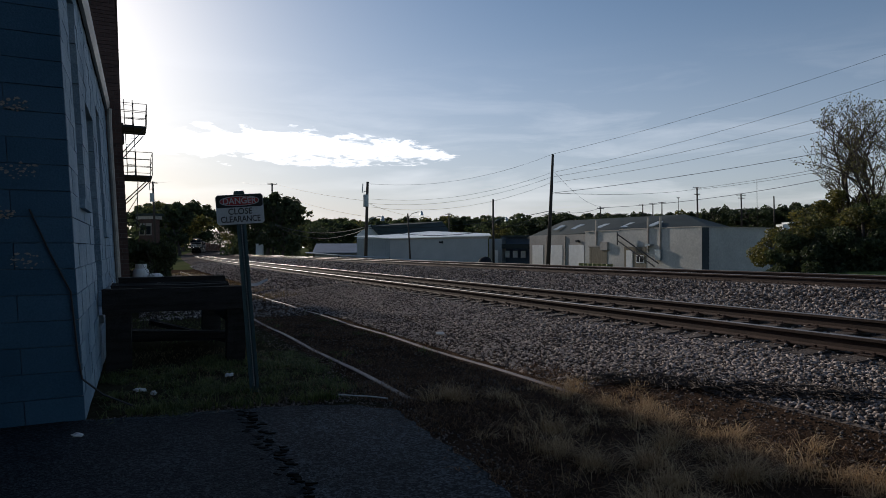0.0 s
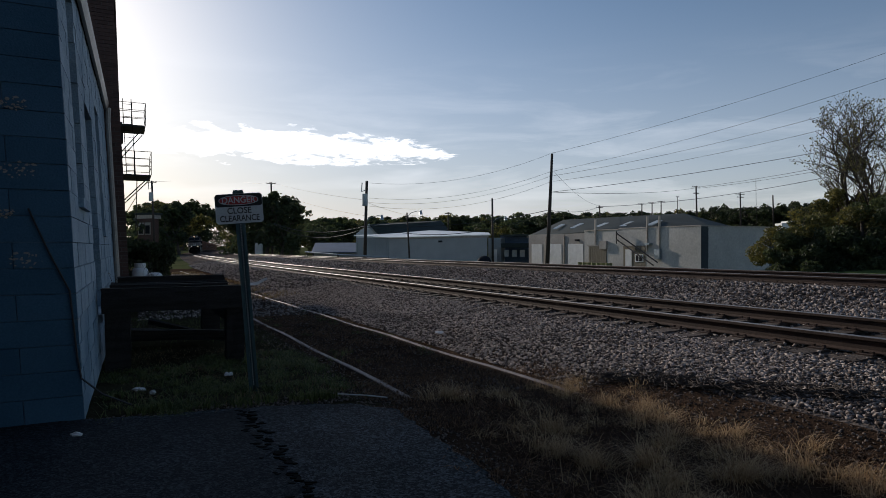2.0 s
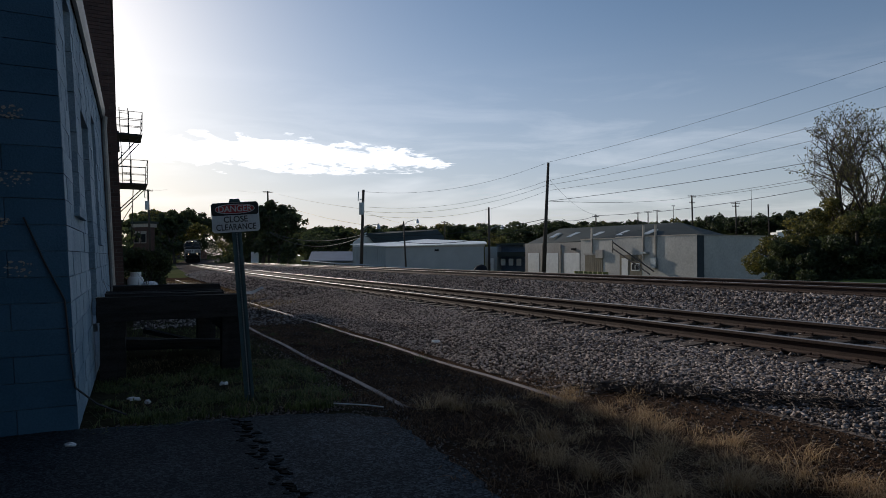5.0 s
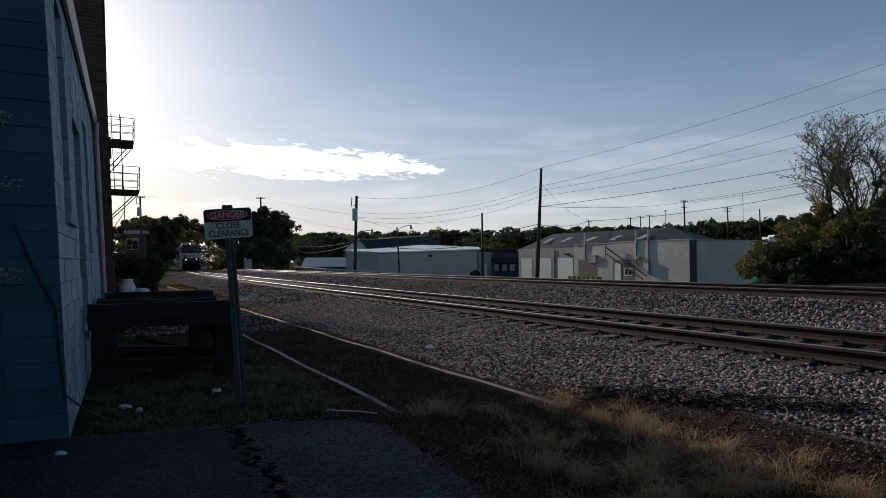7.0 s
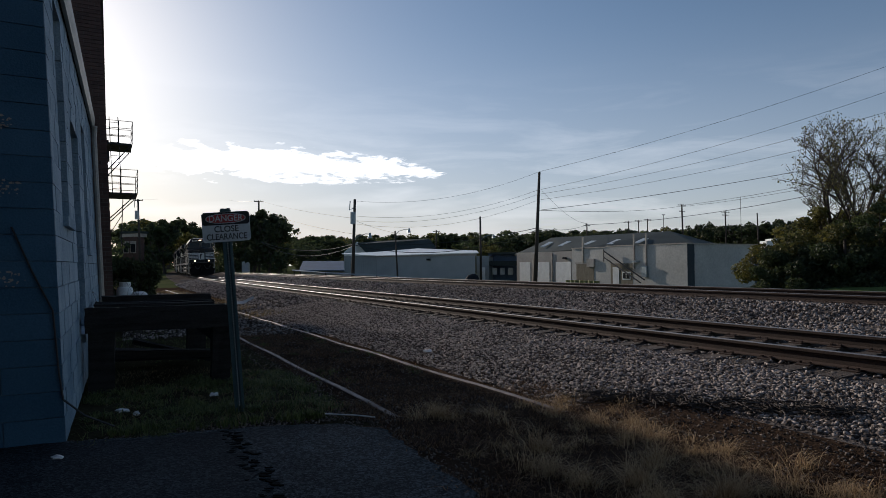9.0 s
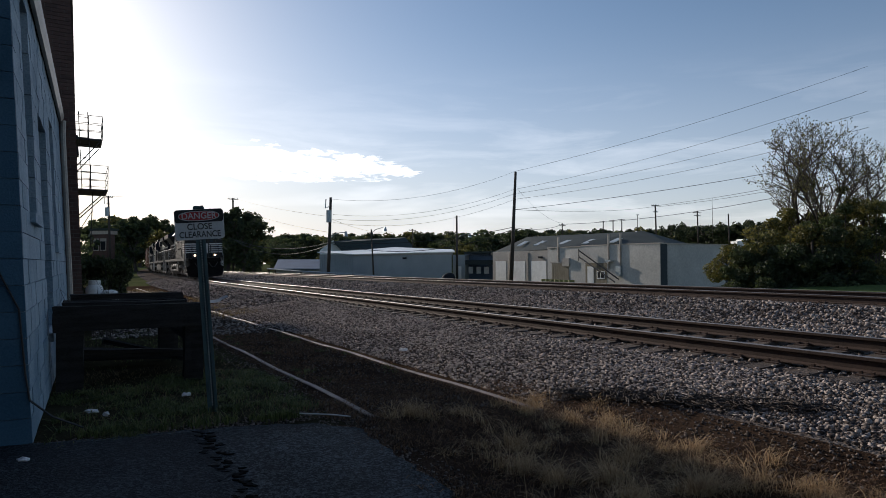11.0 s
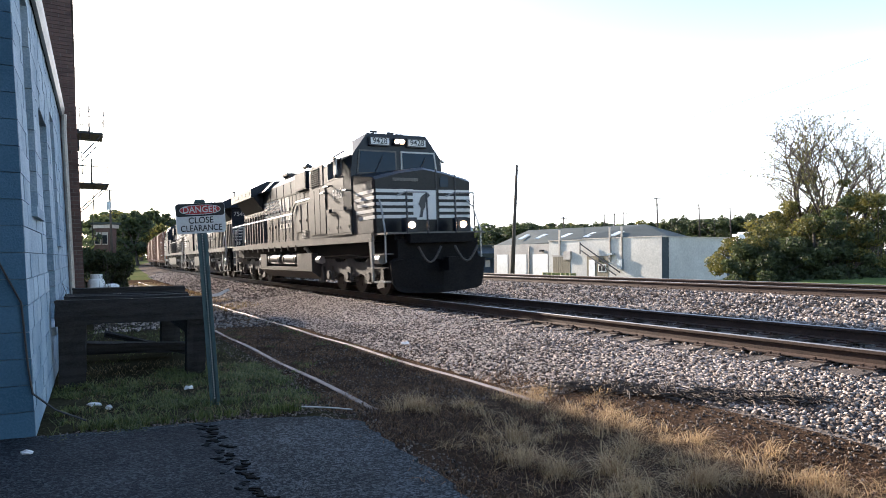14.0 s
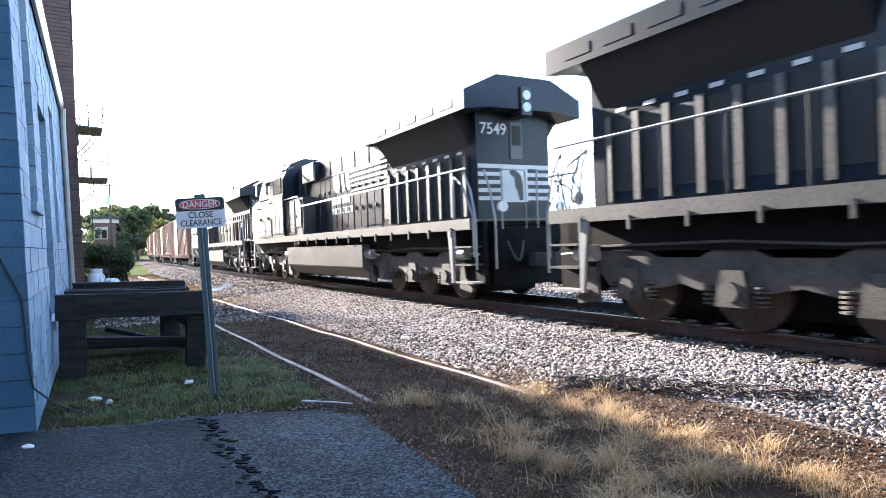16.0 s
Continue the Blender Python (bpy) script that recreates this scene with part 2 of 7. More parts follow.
M_ROOFW = mat("white_metal_roof", (0.75, 0.73, 0.68), 0.35, 0.35, scale=0.4, fine=8, var=0.1, bump=0.1)
M_WASH = mat("whitewashed_block", (0.50, 0.48, 0.44), 0.85, 0, scale=0.5, fine=5, var=0.16, bump=0.3)
# workshop side away from the sun: its shade is put into this dark colour
M_SIDESHADE = mat("blue_grey_side_shade", (0.058, 0.070, 0.080), 0.85, 0, scale=0.4, fine=5, var=0.15, bump=0.3, spec=0.2)
M_CMU = mat("tan_block", (0.36, 0.33, 0.295), 0.85, 0, scale=0.5, fine=5, var=0.14, bump=0.3)
M_ROOFG = mat("grey_metal_roof", (0.040, 0.050, 0.046), 0.8, 0.0, scale=0.3, fine=6, var=0.2, bump=0.1, spec=0.2)
M_SKYL = mat("skylight_sheet", (0.55, 0.57, 0.55), 0.5, 0, fine=6, var=0.1)
M_BLUEB = mat("blue_siding", (0.10, 0.14, 0.20), 0.6, 0, scale=0.4, fine=5, var=0.15)
M_WOODDOOR = mat("worn_green_timber", (0.20, 0.17, 0.12), 0.85, 0, scale=1, fine=14, stretch=(6, 6, 1), var=0.3)
M_LEAF = mat("leaf_green", (0.055, 0.075, 0.028), 0.6, 0, scale=0.15, fine=3, col2=(0.10, 0.12, 0.04), isl=0.7, bump=0, thin=0.45)
M_LEAFY = mat("leaf_autumn", (0.062, 0.068, 0.018), 0.6, 0, scale=0.3, fine=3, col2=(0.19, 0.165, 0.042), isl=0.9, bump=0, thin=0.35)
M_LEAFD = mat("leaf_dark", (0.035, 0.048, 0.022), 0.65, 0, scale=0.15, fine=3, col2=(0.065, 0.08, 0.03), isl=0.7, bump=0, thin=0.45)
M_BARK = mat("bark", (0.07, 0.055, 0.045), 0.95, 0, scale=2, fine=20, stretch=(4, 4, 1), var=0.35, bump=0.8, bump_d=0.02)
M_GRASS = mat("grass_green", (0.055, 0.078, 0.02), 0.7, 0, scale=1, fine=5, col2=(0.18, 0.20, 0.065), isl=0.9, bump=0, thin=0.45)
M_STRAW = mat("grass_dry", (0.31, 0.195, 0.095), 0.75, 0, scale=1, fine=5, col2=(0.64, 0.47, 0.27), isl=0.9, bump=0, thin=0.45)
M_BROWN = mat("grass_dead_brown", (0.055, 0.027, 0.014), 0.85, 0, scale=1, fine=5, col2=(0.22, 0.13, 0.07), isl=1.1, bump=0, thin=0.35)
M_ROUGH = mat("grass_yellowed", (0.14, 0.10, 0.045), 0.8, 0, scale=1, fine=5, col2=(0.30, 0.22, 0.11), isl=0.9, bump=0, thin=0.3)
M_LAWN = mat("mown_lawn", (0.07, 0.10, 0.028), 0.95, 0, scale=0.8, fine=14, col2=(0.13, 0.16, 0.05), bump=0.6, bump_d=0.03, spec=0.1)
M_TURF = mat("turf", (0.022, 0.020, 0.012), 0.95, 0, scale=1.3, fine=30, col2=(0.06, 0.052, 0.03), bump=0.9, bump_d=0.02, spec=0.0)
M_FIELD = mat("far_grass", (0.06, 0.075, 0.03), 0.95, 0, scale=0.08, fine=2, col2=(0.12, 0.12, 0.06), bump=0.3, spec=0.0)

# ---- the ground ----
TH_A, TH_CANT = 7.0, radians(1.5)     # the far track, beside the main one


def z_main(s):
    return MAIN_Z + GRADE * s


def z_third(s):
    return 0.80 - 0.005 * s


def z_side(s):
    return 0.05 - 0.010 * (min(max(s, 5), 60) - 5)


def lerp_profile(x, pts):
    for (x0, z0), (x1, z1) in zip(pts, pts[1:]):
        if x <= x1:
            k = (x - x0) / (x1 - x0)
            k = min(1, max(0, k))
            return z0 + (z1 - z0) * k
    return pts[-1][1]


def ground_z(u, s):
    """Height of the ground u metres across from the main track's middle."""
    m, t, b = z_main(s), z_third(s), z_side(s)
    far = -1.0 - 0.002 * max(0, s - 60)
    return lerp_profile(u, [(-60, b), (-6.4, b), (-5.6, b - 0.05), (-4.1, b - 0.05), (-3.3, b + 0.03), (-1.75, m - 0.26), (1.75, m - 0.19),
                            (2.6, m - 0.24), (3.9, (m + t) / 2 - 0.3), (5.2, t - 0.22), (8.8, t - 0.14), (9.6, t - 0.2), (13.5, far), (4000, far)])


def make_ground():
    us = [-3000, -900, -300, -120, -60, -30, -18] + [-12 + 0.25 * i for i in range(105)] + [16, 20, 26, 34, 45, 60, 90, 140, 240, 500, 1200, 3500]
    ss = [-3000, -900, -300, -120, -60, -30, -15] + [-8 + 0.4 * i for i in range(86)] + [27 + 2 * i for i in range(20)] + [70 + 8 * i for i in range(20)] + [240, 300, 420, 700, 1300, 3500]
    bm = bmesh.new()
    rnd = random.Random(3)
    grid = []
    for s in ss:
        row = []
        sc = min(max(s, -60), 260)
        for u in us:
            p = line_at(sc, 0)
            th = HEAD + BEND * sc
            v = Vector((p.x + u * math.cos(th), p.y + u * math.sin(th), 0)) + Vector((-math.sin(th), math.cos(th), 0)) * (s - sc)
            near = abs(u) < 14 and -9 < s < 60
            v.z = ground_z(u, sc) + (rnd.uniform(-0.012, 0.012) if near else 0)
            row.append(bm.verts.new(v))
        grid.append(row)
    for j in range(len(ss) - 1):
        for i in range(len(us) - 1):
            f = bm.faces.new((grid[j][i], grid[j][i + 1], grid[j + 1][i + 1], grid[j + 1][i]))
            u = (us[i] + us[i + 1]) / 2
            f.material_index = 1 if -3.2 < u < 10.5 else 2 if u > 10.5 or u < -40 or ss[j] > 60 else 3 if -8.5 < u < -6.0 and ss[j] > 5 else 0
            f.smooth = True
    ob = part("ground", bm, [M_GROUND, M_BALLAST, M_FIELD, M_TURF])
    tagged(ob, "bare soil, turf and grey ballast beside the tracks", "ground", kind="structure")


make_ground()


def stones(name, count, seed, u0, u1, s0, s1, size, label, power=1.0):
    """Loose crushed stone, each piece a small uneven lump."""
    rng = np.random.default_rng(seed)
    base = np.array([(x, y, z) for x in (-1, 1) for y in (-1, 1) for z in (-1, 1)]) * 0.72
    quad = np.array([(0, 1, 3, 2), (4, 6, 7, 5), (0, 4, 5, 1), (2, 3, 7, 6), (0, 2, 6, 4), (1, 5, 7, 3)])
    s = s0 + (s1 - s0) * rng.random(count) ** power
    u = rng.uniform(u0, u1, count)
    V = np.zeros((count, 8, 3))
    for i in range(count):
        p = line_at(s[i], u[i])
        r = size * rng.uniform(0.55, 1.25)
        z = ground_z(u[i], s[i])
        q = base * rng.uniform(0.4, 1.3, (8, 3)) * np.array([1.0, rng.uniform(0.6, 1.0), rng.uniform(0.5, 0.85)]) * r
        a, c = rng.uniform(0, 6.28), rng.uniform(-1.1, 1.1)
        ca, sa, cc, sc = math.cos(a), math.sin(a), math.cos(c), math.sin(c)
        x, y, zz = q[:, 0], q[:, 1] * cc - q[:, 2] * sc, q[:, 1] * sc + q[:, 2] * cc
        V[i, :, 0], V[i, :, 1], V[i, :, 2] = p.x + x * ca - y * sa, p.y + x * sa + y * ca, z + zz + r * rng.uniform(0.0, 0.55)
    F = (quad[None] + 8 * np.arange(count)[:, None, None]).reshape(-1, 4)
    me = bpy.data.meshes.new(name)
    me.vertices.add(count * 8)
    me.vertices.foreach_set("co", V.reshape(-1))
    me.loops.add(len(F) * 4)
    me.loops.foreach_set("vertex_index", F.reshape(-1).astype(np.int32))
    me.polygons.add(len(F))
    me.polygons.foreach_set("loop_start", np.arange(0, len(F) * 4, 4, dtype=np.int32))
    me.update(calc_edges=True)
    me.materials.append(M_STONE if size > 0.02 else M_GRIT)
    tagged(new(name, me), label, "ballast", kind="stuff")


stones("ballast_shoulder", 84000, 5, -3.15, -1.34, -4, 22, 0.026, "loose grey crushed stone ballast", 1.15)
stones("ballast_crib", 8000, 6, -1.3, 1.6, -4, 20, 0.028, "crushed stone between the sleepers")
stones("ballast_between", 30000, 7, 1.7, 5.6, -5, 30, 0.038, "grey ballast between the two lines")
stones("ballast_far", 11000, 8, -3.6, -1.0, 22, 70, 0.055, "grey ballast further along the line")
stones("ballast_between_far", 14000, 17, 1.7, 5.4, 30, 85, 0.06, "grey ballast between the lines further along")
stones("yard_gravel", 11000, 18, -8.0, -4.0, 14, 46, 0.034, "dark loose gravel along the foot of the warehouse", 1.2)
stones("ballast_foot", 24000, 11, -4.1, -3.0, 5.0, 26, 0.023, "loose ballast at the foot of the bank")
stones("edge_gravel", 1100, 13, -8.5, -6.2, 5.45, 5.85, 0.013, "pale gravel along the broken asphalt edge")
stones("verge_gravel", 1700, 14, -6.35, -5.9, 0.0, 5.4, 0.012, "pale gravel beside the asphalt")
stones("siding_gravel", 9000, 15, -6.3, -4.2, 5.3, 22, 0.012, "fine gravel trodden into the soil of the siding", 1.5)
stones("ballast_spill", 15000, 9, -4.1, -2.9, -4, 20, 0.014, "small spilled gravel in the soil")


# ---- tracks ----
RAIL = [(-0.07, 0), (0.07, 0), (0.07, 0.012), (0.012, 0.03), (0.010, 0.125), (0.036, 0.135), (0.036, 0.168), (0.028, 0.175), (-0.028, 0.175), (-0.036, 0.168), (-0.036, 0.135), (-0.010, 0.125), (-0.012, 0.03), (-0.07, 0.012)]


def sweep(name, place, ss, top, parent, label=""):
    """A steel rail along the places place(s) gives: its base point and its sideways way."""
    bm = bmesh.new()
    rings = []
    for s in ss:
        p, w = place(s)
        up = Vector((0, 0, 1))
        rings.append([bm.verts.new(p + w * x + up * (z - 0.175)) for x, z in RAIL])
    k = len(RAIL)
    for a, b in zip(rings, rings[1:]):
        for i in range(k):
            f = bm.faces.new((a[i], a[(i + 1) % k], b[(i + 1) % k], b[i]))
            f.material_index = 1 if i in (7, 8, 9, 6) and i != 9 else 0
    bm.faces.new(rings[0][::-1])
    bm.faces.new(rings[-1])
    return part(name, bm, [M_RAIL, top], parent, label)


def track(label, centre, zf, cant, s0, s1, tie0, tie1):
    th = tagged(new("railway_track"), label, "track", kind="structure")
    ss = [s0 + (s1 - s0) * i / 90 for i in range(91)]
    for g in (-0.755, 0.755):
        def place(s, g=g):
            p = line_at(s, centre + g)
            p.z = zf(s) + g * math.sin(cant)
            a = HEAD + BEND * s
            return p, Vector((math.cos(a), math.sin(a), 0))
        sweep("rail", place, ss, M_RAILTOP, th, "rusty steel rail with a polished head")
    bm = bmesh.new()
    box(bm, -1.3, 1.3, -0.115, 0.115, -0.18, 0)
    tie = mesh_of("sleeper", bm, M_TIE, bevel=0.012)
    bm = bmesh.new()
    for g in (-0.755, 0.755):
        box(bm, g - 0.17, g + 0.17, -0.09, 0.09, 0, 0.016)
        for dx in (-0.1, 0.1):
            for dy in (-0.06, 0.06):
                box(bm, g + dx - 0.018, g + dx + 0.018, dy - 0.014, dy + 0.014, 0.01, 0.045)
    plate = mesh_of("tie_plate", bm, M_RAIL)
    rnd = random.Random(len(label))
    s = tie0
    while s < tie1:
        p = line_at(s, centre + rnd.uniform(-0.04, 0.04))
        p.z = zf(s) - 0.186
        m = Matrix.Translation(p) @ Matrix.Rotation(HEAD + BEND * s + rnd.uniform(-0.015, 0.015), 4, "Z") @ Matrix.Rotation(-cant, 4, "Y")
        share("sleeper", tie, th, m)
        if s < 30:
            share("tie_plate", plate, th, m)
        s += 0.53
    return th


track("main line of rusty steel rails on timber sleepers", 0.0, z_main, CANT, -60, 330, -6, 60)
track("second line of rusty rails on raised ballast", TH_A, z_third, TH_CANT, -60, 330, -8, 50)


def siding():
    th = tagged(new("siding_track"), "disused siding rails half buried in soil and grass", "track", kind="structure")
    for a, s0 in ((2.40, 5.42), (3.89, 4.80)):
        def place(s, a=a):
            p = flat(a, s)
            p.z = 0.032 - 0.010 * (s - 5) + 0.010 * math.sin(s * 1.7 + a)
            return p, Vector((math.cos(HEAD), math.sin(HEAD), 0))
        sweep("rail", place, [s0 + 0.8 * i for i in range(62)], M_OLDRAIL, th, "worn half-buried rail with a bright head")


siding()


def make_pavement():
    bm = bmesh.new()
    rnd = random.Random(8)
    turns = [(-0.4, 5.86), (-0.21, 5.78), (0.23, 5.66), (0.77, 5.6), (1.3, 5.48), (1.78, 5.29), (2.05, 4.97), (2.03, 4.32), (1.97, 3.57), (1.93, 3.0), (1.95, 1.0), (1.97, -4.0)]
    edge = [(-6, 5.9), (-3, 5.9)]
    for (a0, s0), (a1, s1) in zip(turns, turns[1:]):
        n = max(2, int(math.hypot(a1 - a0, s1 - s0) / 0.07))
        for i in range(n):
            edge.append((a0 + (a1 - a0) * i / n + rnd.uniform(-0.03, 0.03), s0 + (s1 - s0) * i / n + rnd.uniform(-0.03, 0.03)))
    edge += [(2, -12), (-6, -12)]
    pts = [flat(a, s) for a, s in edge]
    prism(bm, [(p.x, p.y) for p in pts], "z", -0.02, 0.066)
    ob = part("pavement", bm, M_ASPHALT)
    tagged(ob, "cracked dark asphalt with a ragged edge", "pavement", kind="structure")
    bm = bmesh.new()
    seam = [(0.87 + 0.03 * math.sin(2.1 * k) + rnd.uniform(-0.025, 0.025), 5.52 - 0.12 * k) for k in range(70)]
    rim = [(-0.45, 5.80), (-0.2, 5.70), (0.23, 5.57), (0.6, 5.53)]
    pts = [flat(a, s) for a, s in rim + seam + [(0.87, -4.0), (-5.0, -4.0), (-5.0, 5.80)]]
    prism(bm, [(p.x, p.y) for p in pts], "z", 0.03, 0.071)
    tagged(part("asphalt_patch", bm, M_ASPHALTD), "darker smooth asphalt laid against the older surface", "pavement", kind="structure")
    bm = bmesh.new()
    for i in range(105):
        k = i / 105
        a, s = 0.885 + 0.03 * math.sin(2.1 * k * 24) + rnd.choice((-0.045, 0.04)) + rnd.gauss(0, 0.012), 5.5 - 2.9 * k
        p = flat(a, s)
        w, h = rnd.uniform(0.015, 0.045), rnd.uniform(0.006, 0.017)
        out = [(w * math.cos(q) * rnd.uniform(0.7, 1.2), h * math.sin(q) * rnd.uniform(0.7, 1.2)) for q in (0.2, 1.0, 2.0, 3.0, 3.9, 5.0)]
        prism(bm, out, "z", -0.01, 0.004, Matrix.Translation((p.x, p.y, 0.071)) @ Matrix.Rotation(rnd.uniform(-0.2, 0.3), 4, "Z"))
    tagged(part("tar_patch", bm, M_CRACK), "black crumbled crack in the asphalt", "crack", kind="stuff")


make_pavement()


# ---- grass ----
def blades(name, spots, material, label, hmin, hmax, lean, width, seed):
    """Tufts: each spot (a, s, spread, count) gives many thin bent blades."""
    rng = random.Random(seed)
    vs, fs = [], []
    for a, s, spread, count in spots:
        for _ in range(count):
            r, q = spread * math.sqrt(rng.random()), rng.uniform(0, 6.28)
            aa, s2 = a + r * math.cos(q), s + r * math.sin(q)
            p = flat(aa, s2)
            z = ground_z(aa - MAIN_A, s2) - 0.01
            h, d = rng.uniform(hmin, hmax), rng.uniform(0, 6.28)
            l = rng.uniform(0.2, 1.0) * lean * h
            dx, dy = math.cos(d), math.sin(d)
            w = width * rng.uniform(0.6, 1.3)
            i = len(vs)
            wx, wy = -dy * w, dx * w
            vs += [(p.x - wx, p.y - wy, z), (p.x + wx, p.y + wy, z), (p.x + dx * l * 0.35 + wx * 0.8, p.y + dy * l * 0.35 + wy * 0.8, z + h * 0.6),
                   (p.x + dx * l * 0.35 - wx * 0.8, p.y + dy * l * 0.35 - wy * 0.8, z + h * 0.6), (p.x + dx * l, p.y + dy * l, z + h * (1 - 0.25 * lean))]
            fs += [(i, i + 1, i + 2, i + 3), (i + 3, i + 2, i + 4)]
    me = bpy.data.meshes.new(name)
    me.from_pydata(vs, [], fs)
    me.materials.append(material)
    tagged(new(name, me), label, "grass", kind="stuff")


def tufts(name, spots, material, label, seed):
    """Arching tufts: each spot (a, s, count, length) sends out long blades that bend over and fall."""
    rng = random.Random(seed)
    vs, fs = [], []
    for a, s, count, length in spots:
        lay = rng.uniform(0, 6.28)
        for _ in range(count):
            aa, s2 = a + rng.gauss(0, 0.045), s + rng.gauss(0, 0.045)
            p = flat(aa, s2, ground_z(aa - MAIN_A, s2) - 0.01)
            d = lay + rng.gauss(0, 1.3)
            side = Vector((-math.sin(d), math.cos(d), 0)) * 0.0017 * rng.uniform(0.7, 1.5)
            el, step = rng.uniform(0.5, 1.45), length * rng.uniform(0.5, 1.2) / 4
            low = p.z + rng.uniform(0.005, 0.03)
            i = len(vs)
            for k in range(4):
                w = side * (1 - 0.15 * k)
                vs += [p - w, p + w]
                p = p + Vector((math.cos(d) * math.cos(el), math.sin(d) * math.cos(el), math.sin(el))) * step
                p.z = max(p.z, low)
                el -= rng.uniform(0.25, 0.75)
                d += rng.gauss(0, 0.12)
            vs.append(p)
            for k in range(3):
                fs.append((i + 2 * k, i + 2 * k + 1, i + 2 * k + 3, i + 2 * k + 2))
            fs.append((i + 6, i + 7, i + 8))
    me = bpy.data.meshes.new(name)
    me.from_pydata([tuple(v) for v in vs], [], fs)
    me.materials.append(material)
    tagged(new(name, me), label, "grass", kind="stuff")


def make_grass():
    rng = random.Random(21)
    green = []
    for _ in range(46):
        a, q = rng.uniform(-0.1, 1.95), rng.uniform(5.75, 8.4)
        green += [(a + rng.gauss(0, 0.13), q + rng.gauss(0, 0.16), rng.uniform(0.04, 0.13), rng.randint(20, 60)) for _ in range(4)]
    green += [(rng.uniform(-0.15, 2.0), rng.uniform(5.6, 8.6), 0.2, 14) for _ in range(45)]
    green += [(rng.uniform(0.9, 2.1), rng.uniform(7.2, 8.6), 0.12, 50) for _ in range(50)]
    green += [(rng.uniform(-0.1, 2.1), rng.uniform(9.5, 17), 0.2, 24) for _ in range(60)]
    green += [(rng.choice((3.75, 2.6)) + rng.gauss(0, 0.1), rng.uniform(7.5, 15), 0.1, 26) for _ in range(26)]
    blades("green_grass", green, M_GRASS, "short patchy green grass in the shade", 0.03, 0.12, 2.1, 0.0032, 1)
    weeds = [(rng.uniform(-0.1, 2.0), rng.uniform(5.65, 9.5), 0.2, 16) for _ in range(150)]
    blades("dry_weeds", weeds, M_ROUGH, "brown dried weeds among the green grass", 0.02, 0.09, 2.0, 0.0024, 12)
    mat_spots = [(rng.uniform(2.0, 4.45), rng.uniform(-0.8, 6.4), 0.22, 85) for _ in range(360)]
    mat_spots += [(rng.uniform(2.4, 3.9), rng.uniform(6.0, 16), 0.24, 60) for _ in range(260)]
    blades("dead_grass", mat_spots, M_BROWN, "matted brown dead grass over the soil", 0.02, 0.08, 2.6, 0.0032, 5)
    sunny = [(4.0 + 0.16 * math.sin(k * 0.9) + rng.gauss(0, 0.14), -0.6 + 6.0 * k / 90 + rng.uniform(-0.1, 0.1), rng.randint(40, 100), rng.uniform(0.14, 0.26)) for k in range(90)]
    tufts("dry_grass", sunny, M_STRAW, "dry straw-coloured grass lying along the edge of the ballast", 2)
    clumps = [(rng.uniform(2.35, 3.9), rng.uniform(-0.4, 5.3), rng.randint(15, 70), rng.uniform(0.14, 0.32)) for _ in range(62)]
    clumps += [(a + rng.gauss(0, 0.12), q + rng.gauss(0, 0.12), 110, rng.uniform(0.24, 0.36)) for a, q in ((2.6, 3.6), (2.75, 3.1), (3.2, 3.2), (2.85, 4.1), (2.95, 5.4), (3.0, 2.7), (3.4, 2.6), (2.7, 2.4)) for _ in range(3)]
    tufts("straw_grass", clumps, M_STRAW, "arching tufts of pale dead grass", 8)
    rough = [(rng.uniform(0.2, 4.6), rng.uniform(19, 50), 0.35, 26) for _ in range(330)]
    blades("rough_grass", rough, M_ROUGH, "yellowed rough grass along the far wall", 0.06, 0.2, 1.2, 0.006, 6)
    edge = [(a, 5.86 - 0.13 * a - 0.08 * max(0, a - 1) ** 2 + rng.uniform(-0.05, 0.08), 0.07, 30) for a in [rng.uniform(0.0, 1.8) for _ in range(34)]]
    blades("edge_grass", edge, M_GRASS, "taller green grass along the asphalt", 0.06, 0.15, 0.9, 0.003, 3)


make_grass()



# ---- the block building beside the pavement ----
def shear(k):
    m = Matrix.Identity(4)
    m[0][2] = -k
    return m


